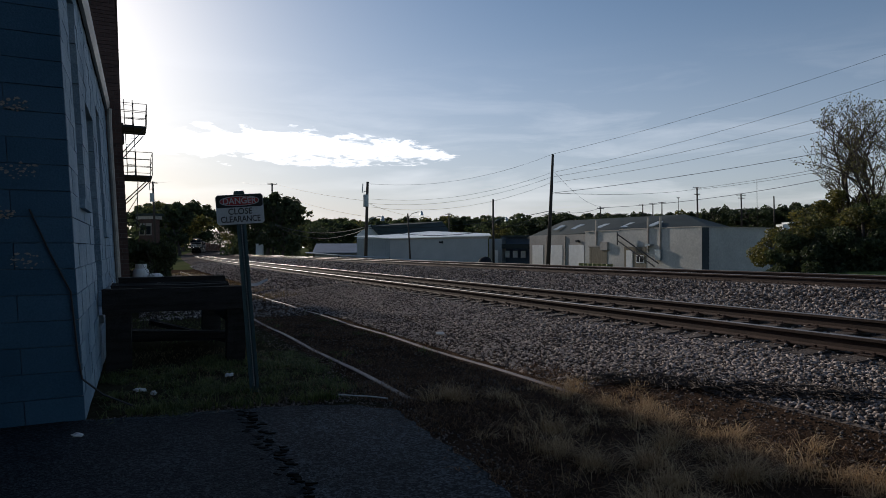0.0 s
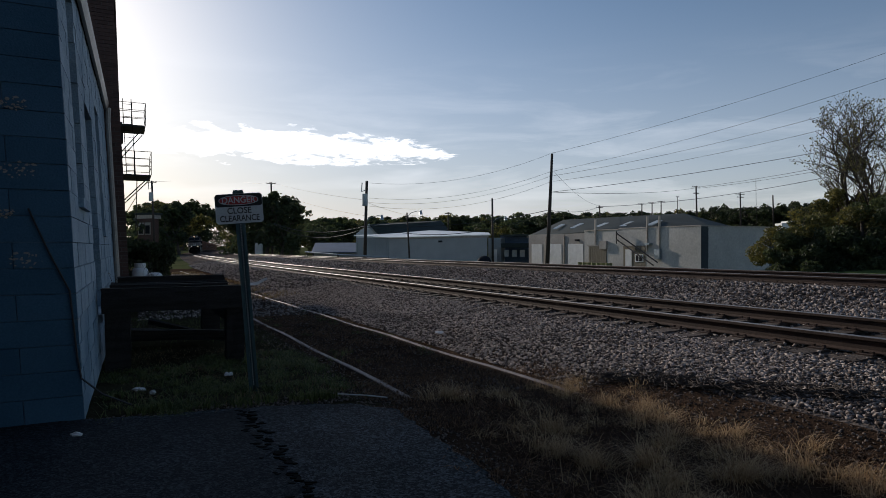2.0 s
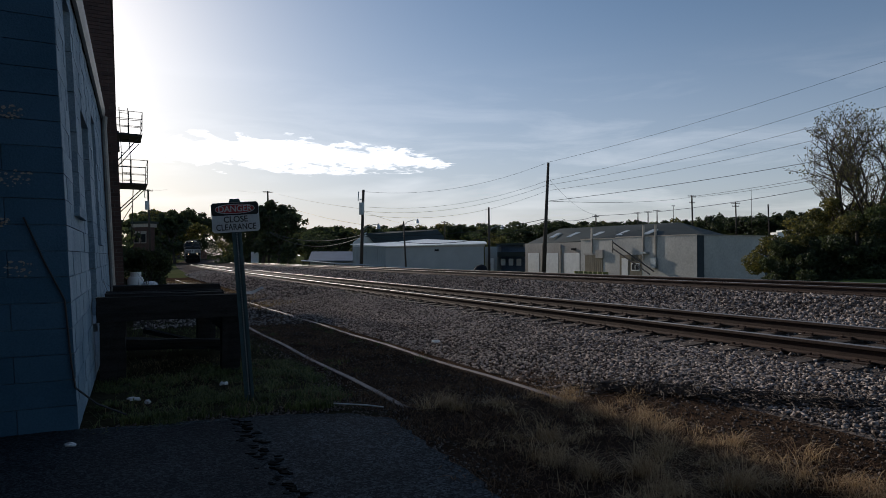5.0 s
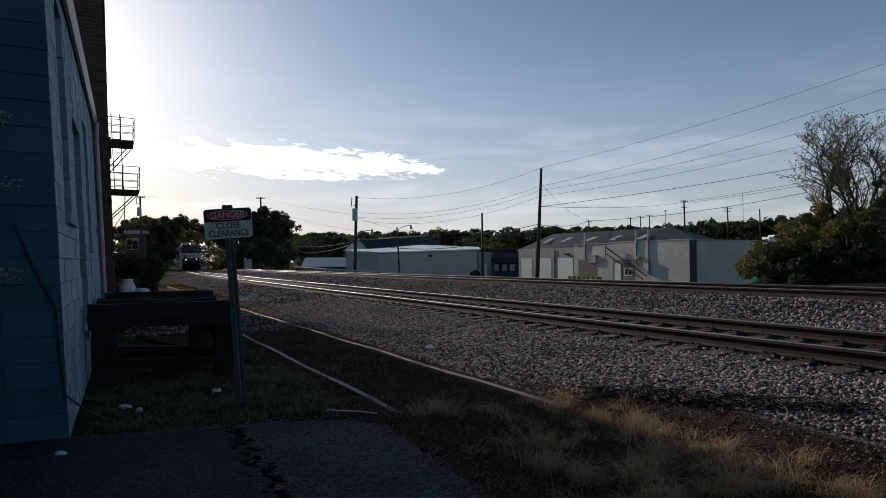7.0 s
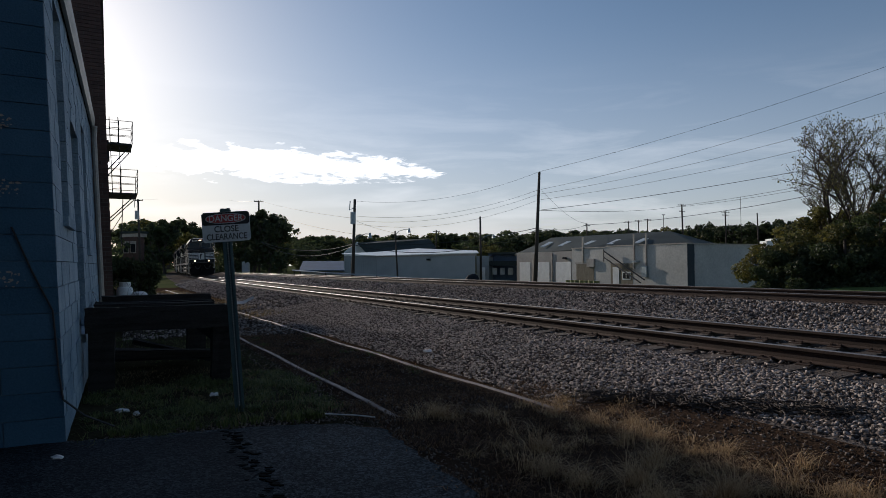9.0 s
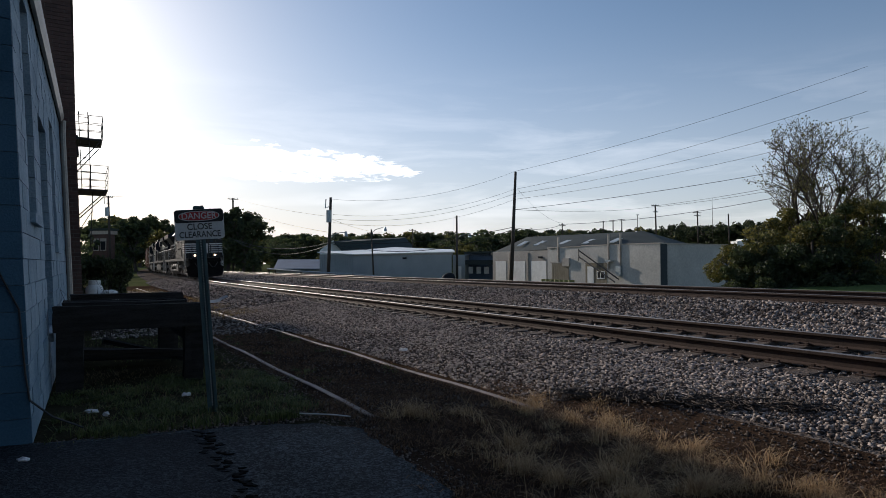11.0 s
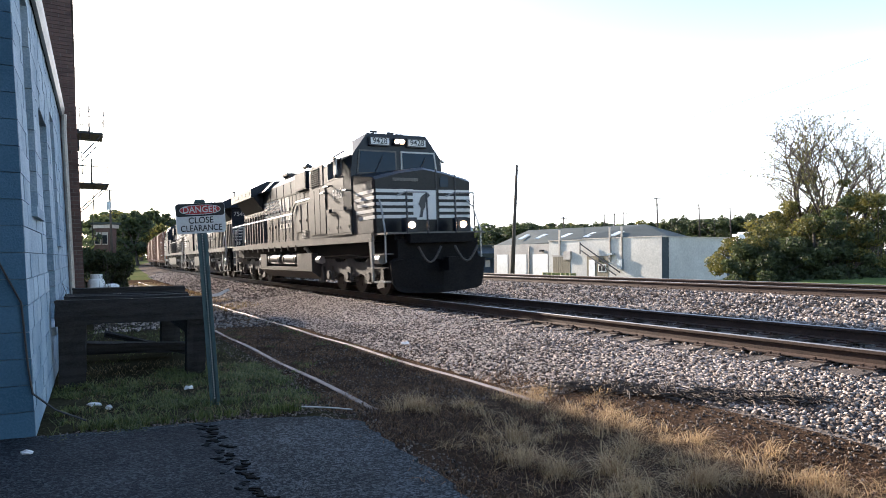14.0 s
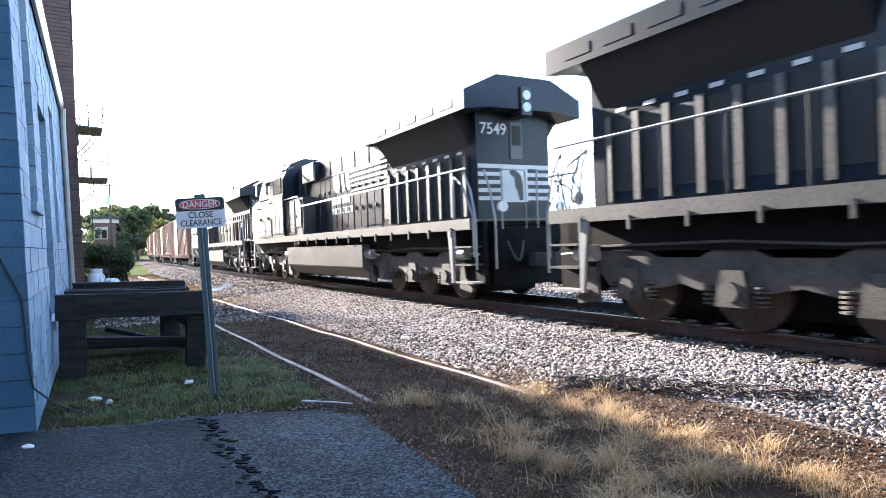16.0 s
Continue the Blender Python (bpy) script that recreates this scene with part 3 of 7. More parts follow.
def block_building():
    th = tagged(new("block_building"), "old concrete block building painted pale blue, with a sagging gutter", "building")
    th.matrix_basis = PLAN
    A, S0, S1, H, LEAN = -0.29, 5.8, 14.0, 4.25, shear(0.055)
    LEAN[0][1], LEAN[0][3] = 0.019, -0.019 * S0
    bm = bmesh.new()
    box(bm, -9, A - 0.2, S0 + 0.03, S1, 0, H, LEAN)
    box(bm, -9, A - 0.012, S0 + 0.012, S0 + 0.3, 0, H, LEAN)
    part("core", bm, M_MORTAR, th)
    rnd = random.Random(4)
    # front face: blocks laid in half bond
    bm = bmesh.new()
    for c in range(24):
        for i in range(6):
            x1 = A - 0.405 * i - (0.2 if c % 2 else 0) + (0.2 if c % 2 and i == 0 else 0)
            x0 = A - 0.405 * (i + 1) - (0.2 if c % 2 else 0) + 0.007
            d = rnd.uniform(0, 0.006)
            z0 = 0.06 + 0.2045 * c
            if z0 + 0.2 > H:
                continue
            b2 = bmesh.new()
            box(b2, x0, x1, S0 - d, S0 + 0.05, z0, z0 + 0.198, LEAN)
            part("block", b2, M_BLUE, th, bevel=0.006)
    # long face: courses with three openings
    wins = [(6.6, 7.4, 1.9005, 3.9455), (8.25, 9.45, 0.6735, 3.1275), (10.4, 11.3, 1.696, 3.5365)]
    bm = bmesh.new()
    for c in range(24):
        z0 = 0.06 + 0.2045 * c
        if z0 + 0.2 > H:
            continue
        holes = [w for w in wins if w[2] - 0.01 < z0 < w[3] - 0.1]
        cuts = [(S0 + (0.2 if c % 2 else 0.0) + 0.405 * k, S0 + (0.2 if c % 2 else 0.0) + 0.405 * k + 0.398) for k in range(21)]
        if c % 2:
            cuts.insert(0, (S0, S0 + 0.193))
        for w in holes:
            cuts = [q for s, e in cuts for q in ((s, min(e, w[0])), (max(s, w[1]), e)) if q[1] - q[0] > 0.03]
        for s, e in cuts:
            e = min(e, S1)
            if e - s < 0.03:
                continue
            if s < 8.2:
                b2 = bmesh.new()
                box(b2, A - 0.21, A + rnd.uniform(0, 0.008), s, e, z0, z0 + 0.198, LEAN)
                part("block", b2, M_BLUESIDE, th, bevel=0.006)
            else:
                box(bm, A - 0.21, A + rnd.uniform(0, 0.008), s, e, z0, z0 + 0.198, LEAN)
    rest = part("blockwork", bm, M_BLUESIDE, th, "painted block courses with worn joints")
    tagged(rest, kind="stuff")
    for w in wins:
        bm = bmesh.new()
        box(bm, A - 0.21, A - 0.18, w[0] - 0.2, w[1] + 0.2, w[2] - 0.1, w[3] + 0.1, LEAN)
        win = part("window", bm, M_DARK, th, "dark recessed window opening")
        bm = bmesh.new()
        box(bm, A - 0.03, A + 0.05, w[0] - 0.06, w[1] + 0.06, w[2] - 0.09, w[2], LEAN)
        part("window_sill", bm, M_BLUESIDE, win, bevel=0.008)
        bm = bmesh.new()
        for q in (w[0], w[1] - 0.05):
            box(bm, A - 0.18, A - 0.12, q, q + 0.05, w[2], w[3], LEAN)
        box(bm, A - 0.18, A - 0.12, w[0], w[1], w[3] - 0.05, w[3], LEAN)
        part("window_frame", bm, M_BLUESIDE, win)
    bm = bmesh.new()
    box(bm, -9.2, A + 0.005, S0 - 0.12, S1, H, H + 0.10, LEAN)
    part("roof", bm, M_ROOFG, th)
    bm = bmesh.new()
    prism(bm, [(A + 0.012, H - 0.02), (A + 0.02, H - 0.11), (A + 0.06, H - 0.12), (A + 0.09, H - 0.04), (A + 0.10, H + 0.04), (A + 0.012, H + 0.04)], "y", S0 - 0.12, S1 - 0.05, LEAN)
    g = part("gutter", bm, M_GUTTER, th, "dented pale metal gutter", bevel=0.008)
    bm = bmesh.new()
    tube(bm, [LEAN @ Vector(p) for p in ((A + 0.09, S1 - 0.2, H - 0.1), (A + 0.07, S1 - 0.2, H - 0.35), (A + 0.06, S1 - 0.2, 0.1))], 0.045, 8)
    part("downspout", bm, M_GUTTER, th, "pale metal downspout")
    bm = bmesh.new()
    tube(bm, [LEAN @ Vector(p) for p in ((A - 0.28, S0 - 0.02, 1.75), (A - 0.16, S0 - 0.02, 1.4), (A - 0.04, S0 - 0.02, 1.1), (A - 0.02, S0 - 0.02, 0.6), (A + 0.0, S0 - 0.02, 0.4), (A + 0.14, S0 - 0.03, 0.26), (A + 0.34, S0 + 0.1, 0.12))], 0.008, 5)
    part("cable", bm, M_WIRE, th, "black cable hanging down the wall")
    # patches where the paint has flaked
    bm = bmesh.new()
    for x, z, r in ((-0.62, 2.55, 0.07), (-0.6, 2.05, 0.09), (-0.75, 1.72, 0.06), (-0.62, 1.35, 0.08), (-0.8, 2.6, 0.05)):
        for _ in range(34):
            q, d = rnd.uniform(0, 6.28), r * rnd.random() ** 0.7
            b = rnd.uniform(0.003, 0.011)
            cx, cz = x + math.cos(q) * d * 1.5 + A + 0.29, z + math.sin(q) * d * 0.8
            prism(bm, [(cx + b * math.cos(k) * rnd.uniform(0.5, 2.2), cz + b * math.sin(k) * rnd.uniform(0.5, 1.4)) for k in (0, 1.2, 2.4, 3.6, 4.9)], "y", S0 - 0.009, S0 + 0.01, LEAN)
    tagged(part("flaked_paint", bm, M_GUTTER, th, "white flaked paint patches"), kind="stuff")


block_building()


def brick_building():
    th = tagged(new("brick_building"), "tall dark red brick warehouse with an iron cornice", "building")
    th.matrix_basis = PLAN
    A, S0, S1, H, LEAN = 0.11, 14.05, 46.0, 9.8, shear(0.047)
    bm = bmesh.new()
    box(bm, -14, A - 0.012, S0 + 0.012, S1, -0.5, H, LEAN)
    part("wall", bm, M_BMORTAR, th)
    bm = bmesh.new()
    rnd = random.Random(9)
    for c in range(132):
        z0 = -0.05 + 0.0745 * c
        x, k = A, 0
        while x > -1.4:
            w = 0.1 if (k == 0 and c % 2) else 0.203
            box(bm, x - w, x, S0 - rnd.uniform(0, 0.006), S0 + 0.02, z0, z0 + 0.064, LEAN)
            x -= w + 0.01
            k += 1
        s = S0 + (0.1 if c % 2 else 0)
        while s < 22:
            box(bm, A - 0.02, A + rnd.uniform(0, 0.008), s, s + 0.203, z0, z0 + 0.064, LEAN)
            s += 0.213
    tagged(part("bricks", bm, M_BRICK, th, "weathered red bricks with grey joints"), kind="stuff")
    bm = bmesh.new()
    box(bm, A - 0.02, A, 22, S1, -0.05, H, LEAN)
    part("far_wall", bm, M_BRICK, th)
    bm = bmesh.new()
    box(bm, -14.2, A + 0.1, S0 - 0.1, S1 + 0.1, H, H + 0.3, LEAN)
    box(bm, A - 0.1, A + 0.22, S1 - 1.2, S1 + 0.1, H - 1.6, H - 0.4, LEAN)
    part("cornice", bm, M_BLACKSTEEL, th)


brick_building()


def fire_escape():
    th = tagged(new("fire_escape"), "black iron fire escape with two railed landings", "fire escape")
    th.matrix_basis = PLAN
    A = -0.3
    for zb, out, s0, s1 in ((8.15, 1.05, 38.5, 41.0), (5.35, 1.3, 37.5, 40.5)):
        bm = bmesh.new()
        box(bm, A, out, s0, s1, zb - 0.07, zb)
        land = part("landing", bm, M_BLACKSTEEL, th)
        bm = bmesh.new()
        for z in (0.45, 0.85, 1.25):
            tube(bm, [(A, s0, zb + z), (out, s0, zb + z), (out, s1, zb + z), (A, s1, zb + z)], 0.016, 5)
        part("railing", bm, M_BLACKSTEEL, land)
        for x, y in ((out, s0), (out, s1), ((A + out) / 2, s0), ((A + out) / 2, s1)):
            bm = bmesh.new()
            tube(bm, [(x, y, zb), (x, y, zb + 1.25)], 0.020, 5)
            part("post", bm, M_BLACKSTEEL, land)
        bm = bmesh.new()
        tube(bm, [(out - 0.1, s0, zb - 0.1), (A, s0, zb - 1.7)], 0.030, 5)
        part("bracket", bm, M_BLACKSTEEL, land)
        bm = bmesh.new()
        tube(bm, [(out - 0.1, s1, zb - 0.1), (A, s1, zb - 1.7)], 0.030, 5)
        part("bracket", bm, M_BLACKSTEEL, land)
    for x in (0.12, 0.55):
        bm = bmesh.new()
        tube(bm, [(x - 0.22, 38.6, 9.6), (x, 38.6, 5.3)], 0.022, 5)
        part("ladder_side", bm, M_BLACKSTEEL, th)
    for i in range(11):
        bm = bmesh.new()
        k = i / 11
        tube(bm, [(-0.1 + 0.22 * k, 38.6, 9.3 - 4.0 * k), (0.33 + 0.22 * k, 38.6, 9.3 - 4.0 * k)], 0.014, 4)
        part("rung", bm, M_BLACKSTEEL, th)
    bm = bmesh.new()
    tube(bm, [(0.62, 38.6, 5.3), (0.55, 38.6, 2.4)], 0.026, 5)
    tube(bm, [(0.62, 38.6, 4.3), (-0.1, 38.6, 3.0)], 0.020, 5)
    part("drop_ladder", bm, M_BLACKSTEEL, th)


fire_escape()


def timber_dock():
    th = tagged(new("loading_dock"), "rotting grey timber loading dock on heavy posts", "dock")
    th.matrix_basis = PLAN
    rnd = random.Random(2)
    zt = 0.97

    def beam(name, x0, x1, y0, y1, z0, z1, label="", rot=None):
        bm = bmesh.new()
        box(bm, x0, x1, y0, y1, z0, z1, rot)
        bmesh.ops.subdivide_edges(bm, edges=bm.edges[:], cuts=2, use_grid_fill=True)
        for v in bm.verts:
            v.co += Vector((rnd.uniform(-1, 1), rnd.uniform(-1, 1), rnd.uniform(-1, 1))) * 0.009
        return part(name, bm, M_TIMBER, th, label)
    beam("front_beam", -0.24, 1.36, 8.05, 8.30, zt - 0.27, zt, "thick weathered front beam")
    beam("post", -0.2, 0.06, 8.08, 8.32, 0, zt - 0.27)
    beam("post", 1.12, 1.32, 8.08, 8.28, 0, zt - 0.27)
    beam("post", 1.1, 1.36, 10.6, 10.85, -0.05, 0.75)
    beam("post", -0.2, 0.08, 10.6, 10.85, -0.05, 0.75)
    for i in range(2):
        y = 10.1 + 0.34 * i
        beam("plank", -0.22 + rnd.uniform(0, 0.05), 1.42 + rnd.uniform(-0.05, 0.05), y, y + 0.3, 0.84, 0.89 + rnd.uniform(0, 0.02))
    beam("side_beam", 1.12, 1.34, 8.3, 10.9, 0.52, 0.78)
    beam("plank", -0.1, 1.45, 10.7, 10.95, 0.90, 0.99, "curled end plank")
    beam("fallen_plank", -0.1, 1.25, 8.7, 8.92, 0.28, 0.36, "", Matrix.Translation((0, 0, 0.06)) @ Matrix.Rotation(0.07, 4, "Y"))
    beam("fallen_plank", 0.2, 1.2, 9.2, 9.4, 0.3, 0.36, "", Matrix.Translation((0, 0, 0.2)) @ Matrix.Rotation(0.3, 4, "Y"))
    beam("fallen_plank", -0.1, 1.3, 9.7, 9.95, 0.12, 0.2, "", Matrix.Translation((0, 0, 0.02)) @ Matrix.Rotation(0.04, 4, "Y"))


timber_dock()


def text_mesh(text, size, material, parent, name, m, squeeze=1.0, thick=0.0, label=""):
    cu = bpy.data.curves.new(name, "FONT")
    cu.body, cu.size, cu.align_x, cu.align_y = text, size, "CENTER", "CENTER"
    cu.extrude = thick
    cu.offset = size * 0.012
    tmp = bpy.data.objects.new("tmp", cu)
    scene.collection.objects.link(tmp)
    dg = bpy.context.evaluated_depsgraph_get()
    me = bpy.data.meshes.new_from_object(tmp.evaluated_get(dg))
    me.transform(m @ Matrix.Diagonal((squeeze, 1, 1, 1)))
    bpy.data.objects.remove(tmp)
    me.materials.clear()
    me.materials.append(material)
    ob = new(name, me)
    ob.parent = parent
    if label:
        ob["label"] = label
    return ob


M_SIGNW = mat("sign_white", (0.62, 0.64, 0.64), 0.45, 0, scale=5, fine=60, var=0.10, bump=0.05)
M_SIGNK = mat("sign_black", (0.02, 0.02, 0.022), 0.5, 0, bump=0)
M_SIGNR = mat("sign_red", (0.42, 0.05, 0.05), 0.5, 0, var=0.15, bump=0)
M_POST = mat("post_green_steel", (0.075, 0.125, 0.135), 0.5, 0.4, scale=6, fine=50, var=0.25)


def clearance_sign():
    th = tagged(new("warning_sign"), "white danger close clearance sign on a perforated steel post", "sign")
    p = flat(1.13, 6.33)
    th.matrix_basis = Matrix.Translation((p.x, p.y, 0.03)) @ Matrix.Rotation(radians(13), 4, "Z") @ Matrix.Rotation(radians(-4.3), 4, "Y")
    bm = bmesh.new()
    pts = [(-0.045, 0.0), (-0.045, 0.006), (-0.02, 0.006), (-0.012, 0.03), (0.012, 0.03), (0.02, 0.006), (0.045, 0.006), (0.045, 0.0), (0.018, 0.0), (0.009, 0.024), (-0.009, 0.024), (-0.018, 0.0)]
    prism(bm, pts, "z", -0.05, 1.98)
    post = part("post", bm, M_POST, th, "grey-green channel steel post with a row of holes")
    # the holes are white plugs: light seen through them is put in as colour
    bm = bmesh.new()
    box(bm, -0.0045, 0.0045, -0.003, 0.0235, 0, 0.010)
    hole = mesh_of("hole", bm, M_SIGNW)
    for i in range(66):
        share("hole", hole, post, Matrix.Translation((0, 0, 0.06 + 0.0254 * i)))
    W, Z0, Z1, Y = 0.222, 1.655, 1.945, -0.004

    def plate(x0, x1, z0, z1, y, mt, name, r=0.012, label="", par=None):
        b = bmesh.new()
        prism(b, [(x0 + r, z0), (x1 - r, z0), (x1, z0 + r), (x1, z1 - r), (x1 - r, z1), (x0 + r, z1), (x0, z1 - r), (x0, z0 + r)], "y", y - 0.002, y)
        return part(name, b, mt, par or th, label)
    face = plate(-W, W, Z0, Z1, Y, M_SIGNW, "sign_plate", 0.02, "white plate with rounded corners")
    plate(-W + 0.004, W - 0.004, Z1 - 0.125, Z1 - 0.004, Y - 0.003, M_SIGNK, "header", 0.016, "black header panel", face)
    b = bmesh.new()
    prism(b, [(0.185 * math.copysign(abs(math.cos(k)) ** 0.75, math.cos(k)), Z1 - 0.0645 + 0.047 * math.copysign(abs(math.sin(k)) ** 0.9, math.sin(k))) for k in [2 * math.pi * i / 40 for i in range(40)]], "y", Y - 0.0075, Y - 0.005)
    part("oval_rim", b, M_SIGNW, face)
    b = bmesh.new()
    prism(b, [(0.178 * math.copysign(abs(math.cos(k)) ** 0.75, math.cos(k)), Z1 - 0.0645 + 0.041 * math.copysign(abs(math.sin(k)) ** 0.9, math.sin(k))) for k in [2 * math.pi * i / 40 for i in range(40)]], "y", Y - 0.010, Y - 0.007)
    part("oval", b, M_SIGNR, face, "red oval")
    up = Matrix.Rotation(radians(90), 4, "X")
    for t, z, y, mt, sz in (("DANGER", Z1 - 0.0655, -0.0145, M_SIGNW, 0.085), ("CLOSE", Z1 - 0.168, -0.008, M_SIGNK, 0.083), ("CLEARANCE", Z1 - 0.243, -0.008, M_SIGNK, 0.083)):
        text_mesh(t, sz, mt, face, "lettering", Matrix.Translation((0, y, z)) @ up, 0.92 if t != "CLEARANCE" else 0.80, 0.0005)
    b = bmesh.new()
    box(b, -0.05, 0.05, -0.02, 0.035, Z1 + 0.0, Z1 + 0.02)
    part("bracket", b, M_POST, th)


clearance_sign()


def gas_bottle():
    th = tagged(new("gas_bottle"), "white steel gas cylinder with a valve collar", "gas cylinder")
    p = flat(0.34, 17.4)
    th.matrix_basis = Matrix.Translation((p.x, p.y, 0.33))
    for name, x, r, z0, z1 in (("tank", 0.0, 0.19, 0.0, 0.62), ("tank", 0.36, 0.20, -0.05, 0.48)):
        bm = bmesh.new()
        prof = [(0.02, z0), (r * 0.8, z0), (r, z0 + 0.08), (r, z1 - 0.12), (r * 0.85, z1 - 0.04), (r * 0.5, z1), (0.02, z1)]
        rings = [[bm.verts.new((x + q * math.cos(2 * math.pi * i / 18), q * math.sin(2 * math.pi * i / 18), z)) for i in range(18)] for q, z in prof]
        for a, b in zip(rings, rings[1:]):
            for i in range(18):
                bm.faces.new((a[i], a[(i + 1) % 18], b[(i + 1) % 18], b[i]))
        tk = part(name, bm, M_WHITE, th, smooth=True)
        if x == 0:
            bm = bmesh.new()
            tube(bm, [(x, 0, z1 - 0.03), (x, 0, z1 + 0.09)], 0.13, 14)
            part("collar", bm, M_WHITE, tk)
    bm = bmesh.new()
    box(bm, -0.3, 0.65, -0.3, 0.3, -0.65, -0.05)
    part("plinth", bm, M_TIMBER, th)


gas_bottle()


def litter():
    rnd = random.Random(12)
    for (a, s, w, l, z, name, label) in ((0.12, 6.75, 0.12, 0.06, 0.035, "drink_can", "crushed white drink can in the grass"), (0.99, 7.05, 0.09, 0.05, 0.05, "paper_scrap", "white scrap of paper on the grass"),
                                         (0.24, 6.62, 0.06, 0.03, 0.02, "paper_scrap", "white scrap of paper on the grass"), (-0.32, 5.32, 0.10, 0.07, 0.02, "paper_scrap", "crumpled white scrap beside the wall"),
                                         (4.5, 9.0, 0.14, 0.1, 0.07, "pale_stone", "pale stone lying on the ballast")):
        bm = bmesh.new()
        bmesh.ops.create_icosphere(bm, subdivisions=2, radius=0.5)
        for v in bm.verts:
            v.co = Vector((v.co.x * w, v.co.y * l, max(-0.3, v.co.z) * 0.045)) * (1 + 0.35 * rnd.uniform(-1, 1))
        ob = part(name, bm, M_WHITE)
        p = flat(a, s)
        ob.matrix_basis = Matrix.Translation((p.x, p.y, ground_z(a - MAIN_A, s) + z)) @ Matrix.Rotation(rnd.uniform(-0.5, 0.5), 4, "Z")
        tagged(ob, label, name.replace("_", " "))
    # a white stick and a bent strip of sheet metal
    bm = bmesh.new()
    tube(bm, [flat(1.75, 5.6, 0.09), flat(2.0, 5.42, 0.085), flat(2.12, 5.3, 0.08)], 0.006, 6)
    tagged(part("plastic_pipe", bm, M_WHITE), "short white plastic pipe lying on the soil", "pipe")
    bm = bmesh.new()
    rows = []
    for i in range(9):
        k = i / 8
        z = 0.05 + 0.16 * k * k + 0.02 * math.sin(9 * k)
        rows.append([bm.verts.new(flat(3.75 + 1.0 * k, 23.2 + 0.9 * k + 1.8 * d, z + 2.0 * dz)) for d, dz in ((-0.3 + 0.15 * k, 0.0), (-0.05, 0.04), (0.3 - 0.2 * k, 0.0))])
    for r0, r1 in zip(rows, rows[1:]):
        for q in range(2):
            bm.faces.new((r0[q], r0[q + 1], r1[q + 1], r1[q]))
    bmesh.ops.solidify(bm, geom=bm.faces[:], thickness=0.012)
    tagged(part("metal_strip", bm, M_GALV), "bent bright strip of sheet metal on the ballast", "scrap metal")
    # dead creepers along the foot of the ballast
    bm = bmesh.new()
    for i in range(230):
        s = 3.0 + 2.1 * rnd.random()
        a = 4.45 + 0.72 * (5.0 - s) * 0.8 + rnd.gauss(0, 0.10)
        q = rnd.uniform(-0.5, 0.5)
        pts = []
        for k in range(5):
            aa, s2 = a + 0.07 * math.sin(k * 1.3 + q * 9) + q * 0.1 * k, s + 0.07 * k
            pts.append(flat(aa, s2, ground_z(aa - MAIN_A, s2) + rnd.uniform(0.02, 0.08)))
        tube(bm, pts, rnd.uniform(0.003, 0.008), 4)
    tagged(part("dead_creepers", bm, M_BARK), "dark dead creeper stems across the gravel", "twigs", kind="stuff")


litter()


# ---- poles and wires ----
def pole(base, top, r0=0.17, r1=0.11, arms=(), label="dark timber utility pole", drum=False, lamp=0.0):
    th = tagged(new("utility_pole"), label, "utility pole", group="poles along the line")
    b, t = Vector(base), Vector(top)
    bm = bmesh.new()
    tube(bm, [b, t], r0, 8, r1)
    part("pole_shaft", bm, M_POLE, th, smooth=True)
    for z, w in arms:
        c = b.lerp(t, z)
        bm = bmesh.new()
        d = Vector((math.cos(HEAD), math.sin(HEAD), 0))
        box(bm, -w / 2, w / 2, -0.06, 0.06, -0.06, 0.06, Matrix.Translation(c) @ Matrix.Rotation(0.3, 4, "Z"))
        arm = part("crossarm", bm, M_POLE, th)
        for q in (-0.45, -0.2, 0.2, 0.45):
            bm = bmesh.new()
            cc = c + Matrix.Rotation(0.3, 3, "Z") @ Vector((q * w, 0, 0))
            tube(bm, [cc, cc + Vector((0, 0, 0.22))], 0.05, 6)
            part("insulator", bm, M_GALV, arm)
    if drum:
        bm = bmesh.new()
        c = b.lerp(t, 0.78) + Vector((-0.1, -0.3, 0))
        tube(bm, [c - Vector((0, 0, 0.65)), c + Vector((0, 0, 0.65))], 0.3, 12)
        part("transformer", bm, M_GALV, th, "grey transformer drum")
        bm = bmesh.new()
        tube(bm, [b.lerp(t, 0.97) + Vector((-0.5, 0, 0.1)), b.lerp(t, 0.93) + Vector((-0.55, 0, -0.5)), b.lerp(t, 0.9) + Vector((0, 0, 0))], 0.06, 5)
        part("cutout_fuse", bm, M_GALV, th)
    if lamp:
        c = b.lerp(t, lamp)
        bm = bmesh.new()
        tube(bm, [c, c + Vector((0.5, 0, 0.5)), c + Vector((1.3, 0, 0.75)), c + Vector((1.8, 0, 0.7))], 0.045, 6)
        arm = part("lamp_arm", bm, M_GALV, th)
        bm = bmesh.new()
        tube(bm, [c + Vector((1.75, 0, 0.85)), c + Vector((1.75, 0, 0.55)), c + Vector((1.75, 0, 0.3))], 0.09, 8, 0.26)
        part("lamp_head", bm, M_GALV, arm)
    return th


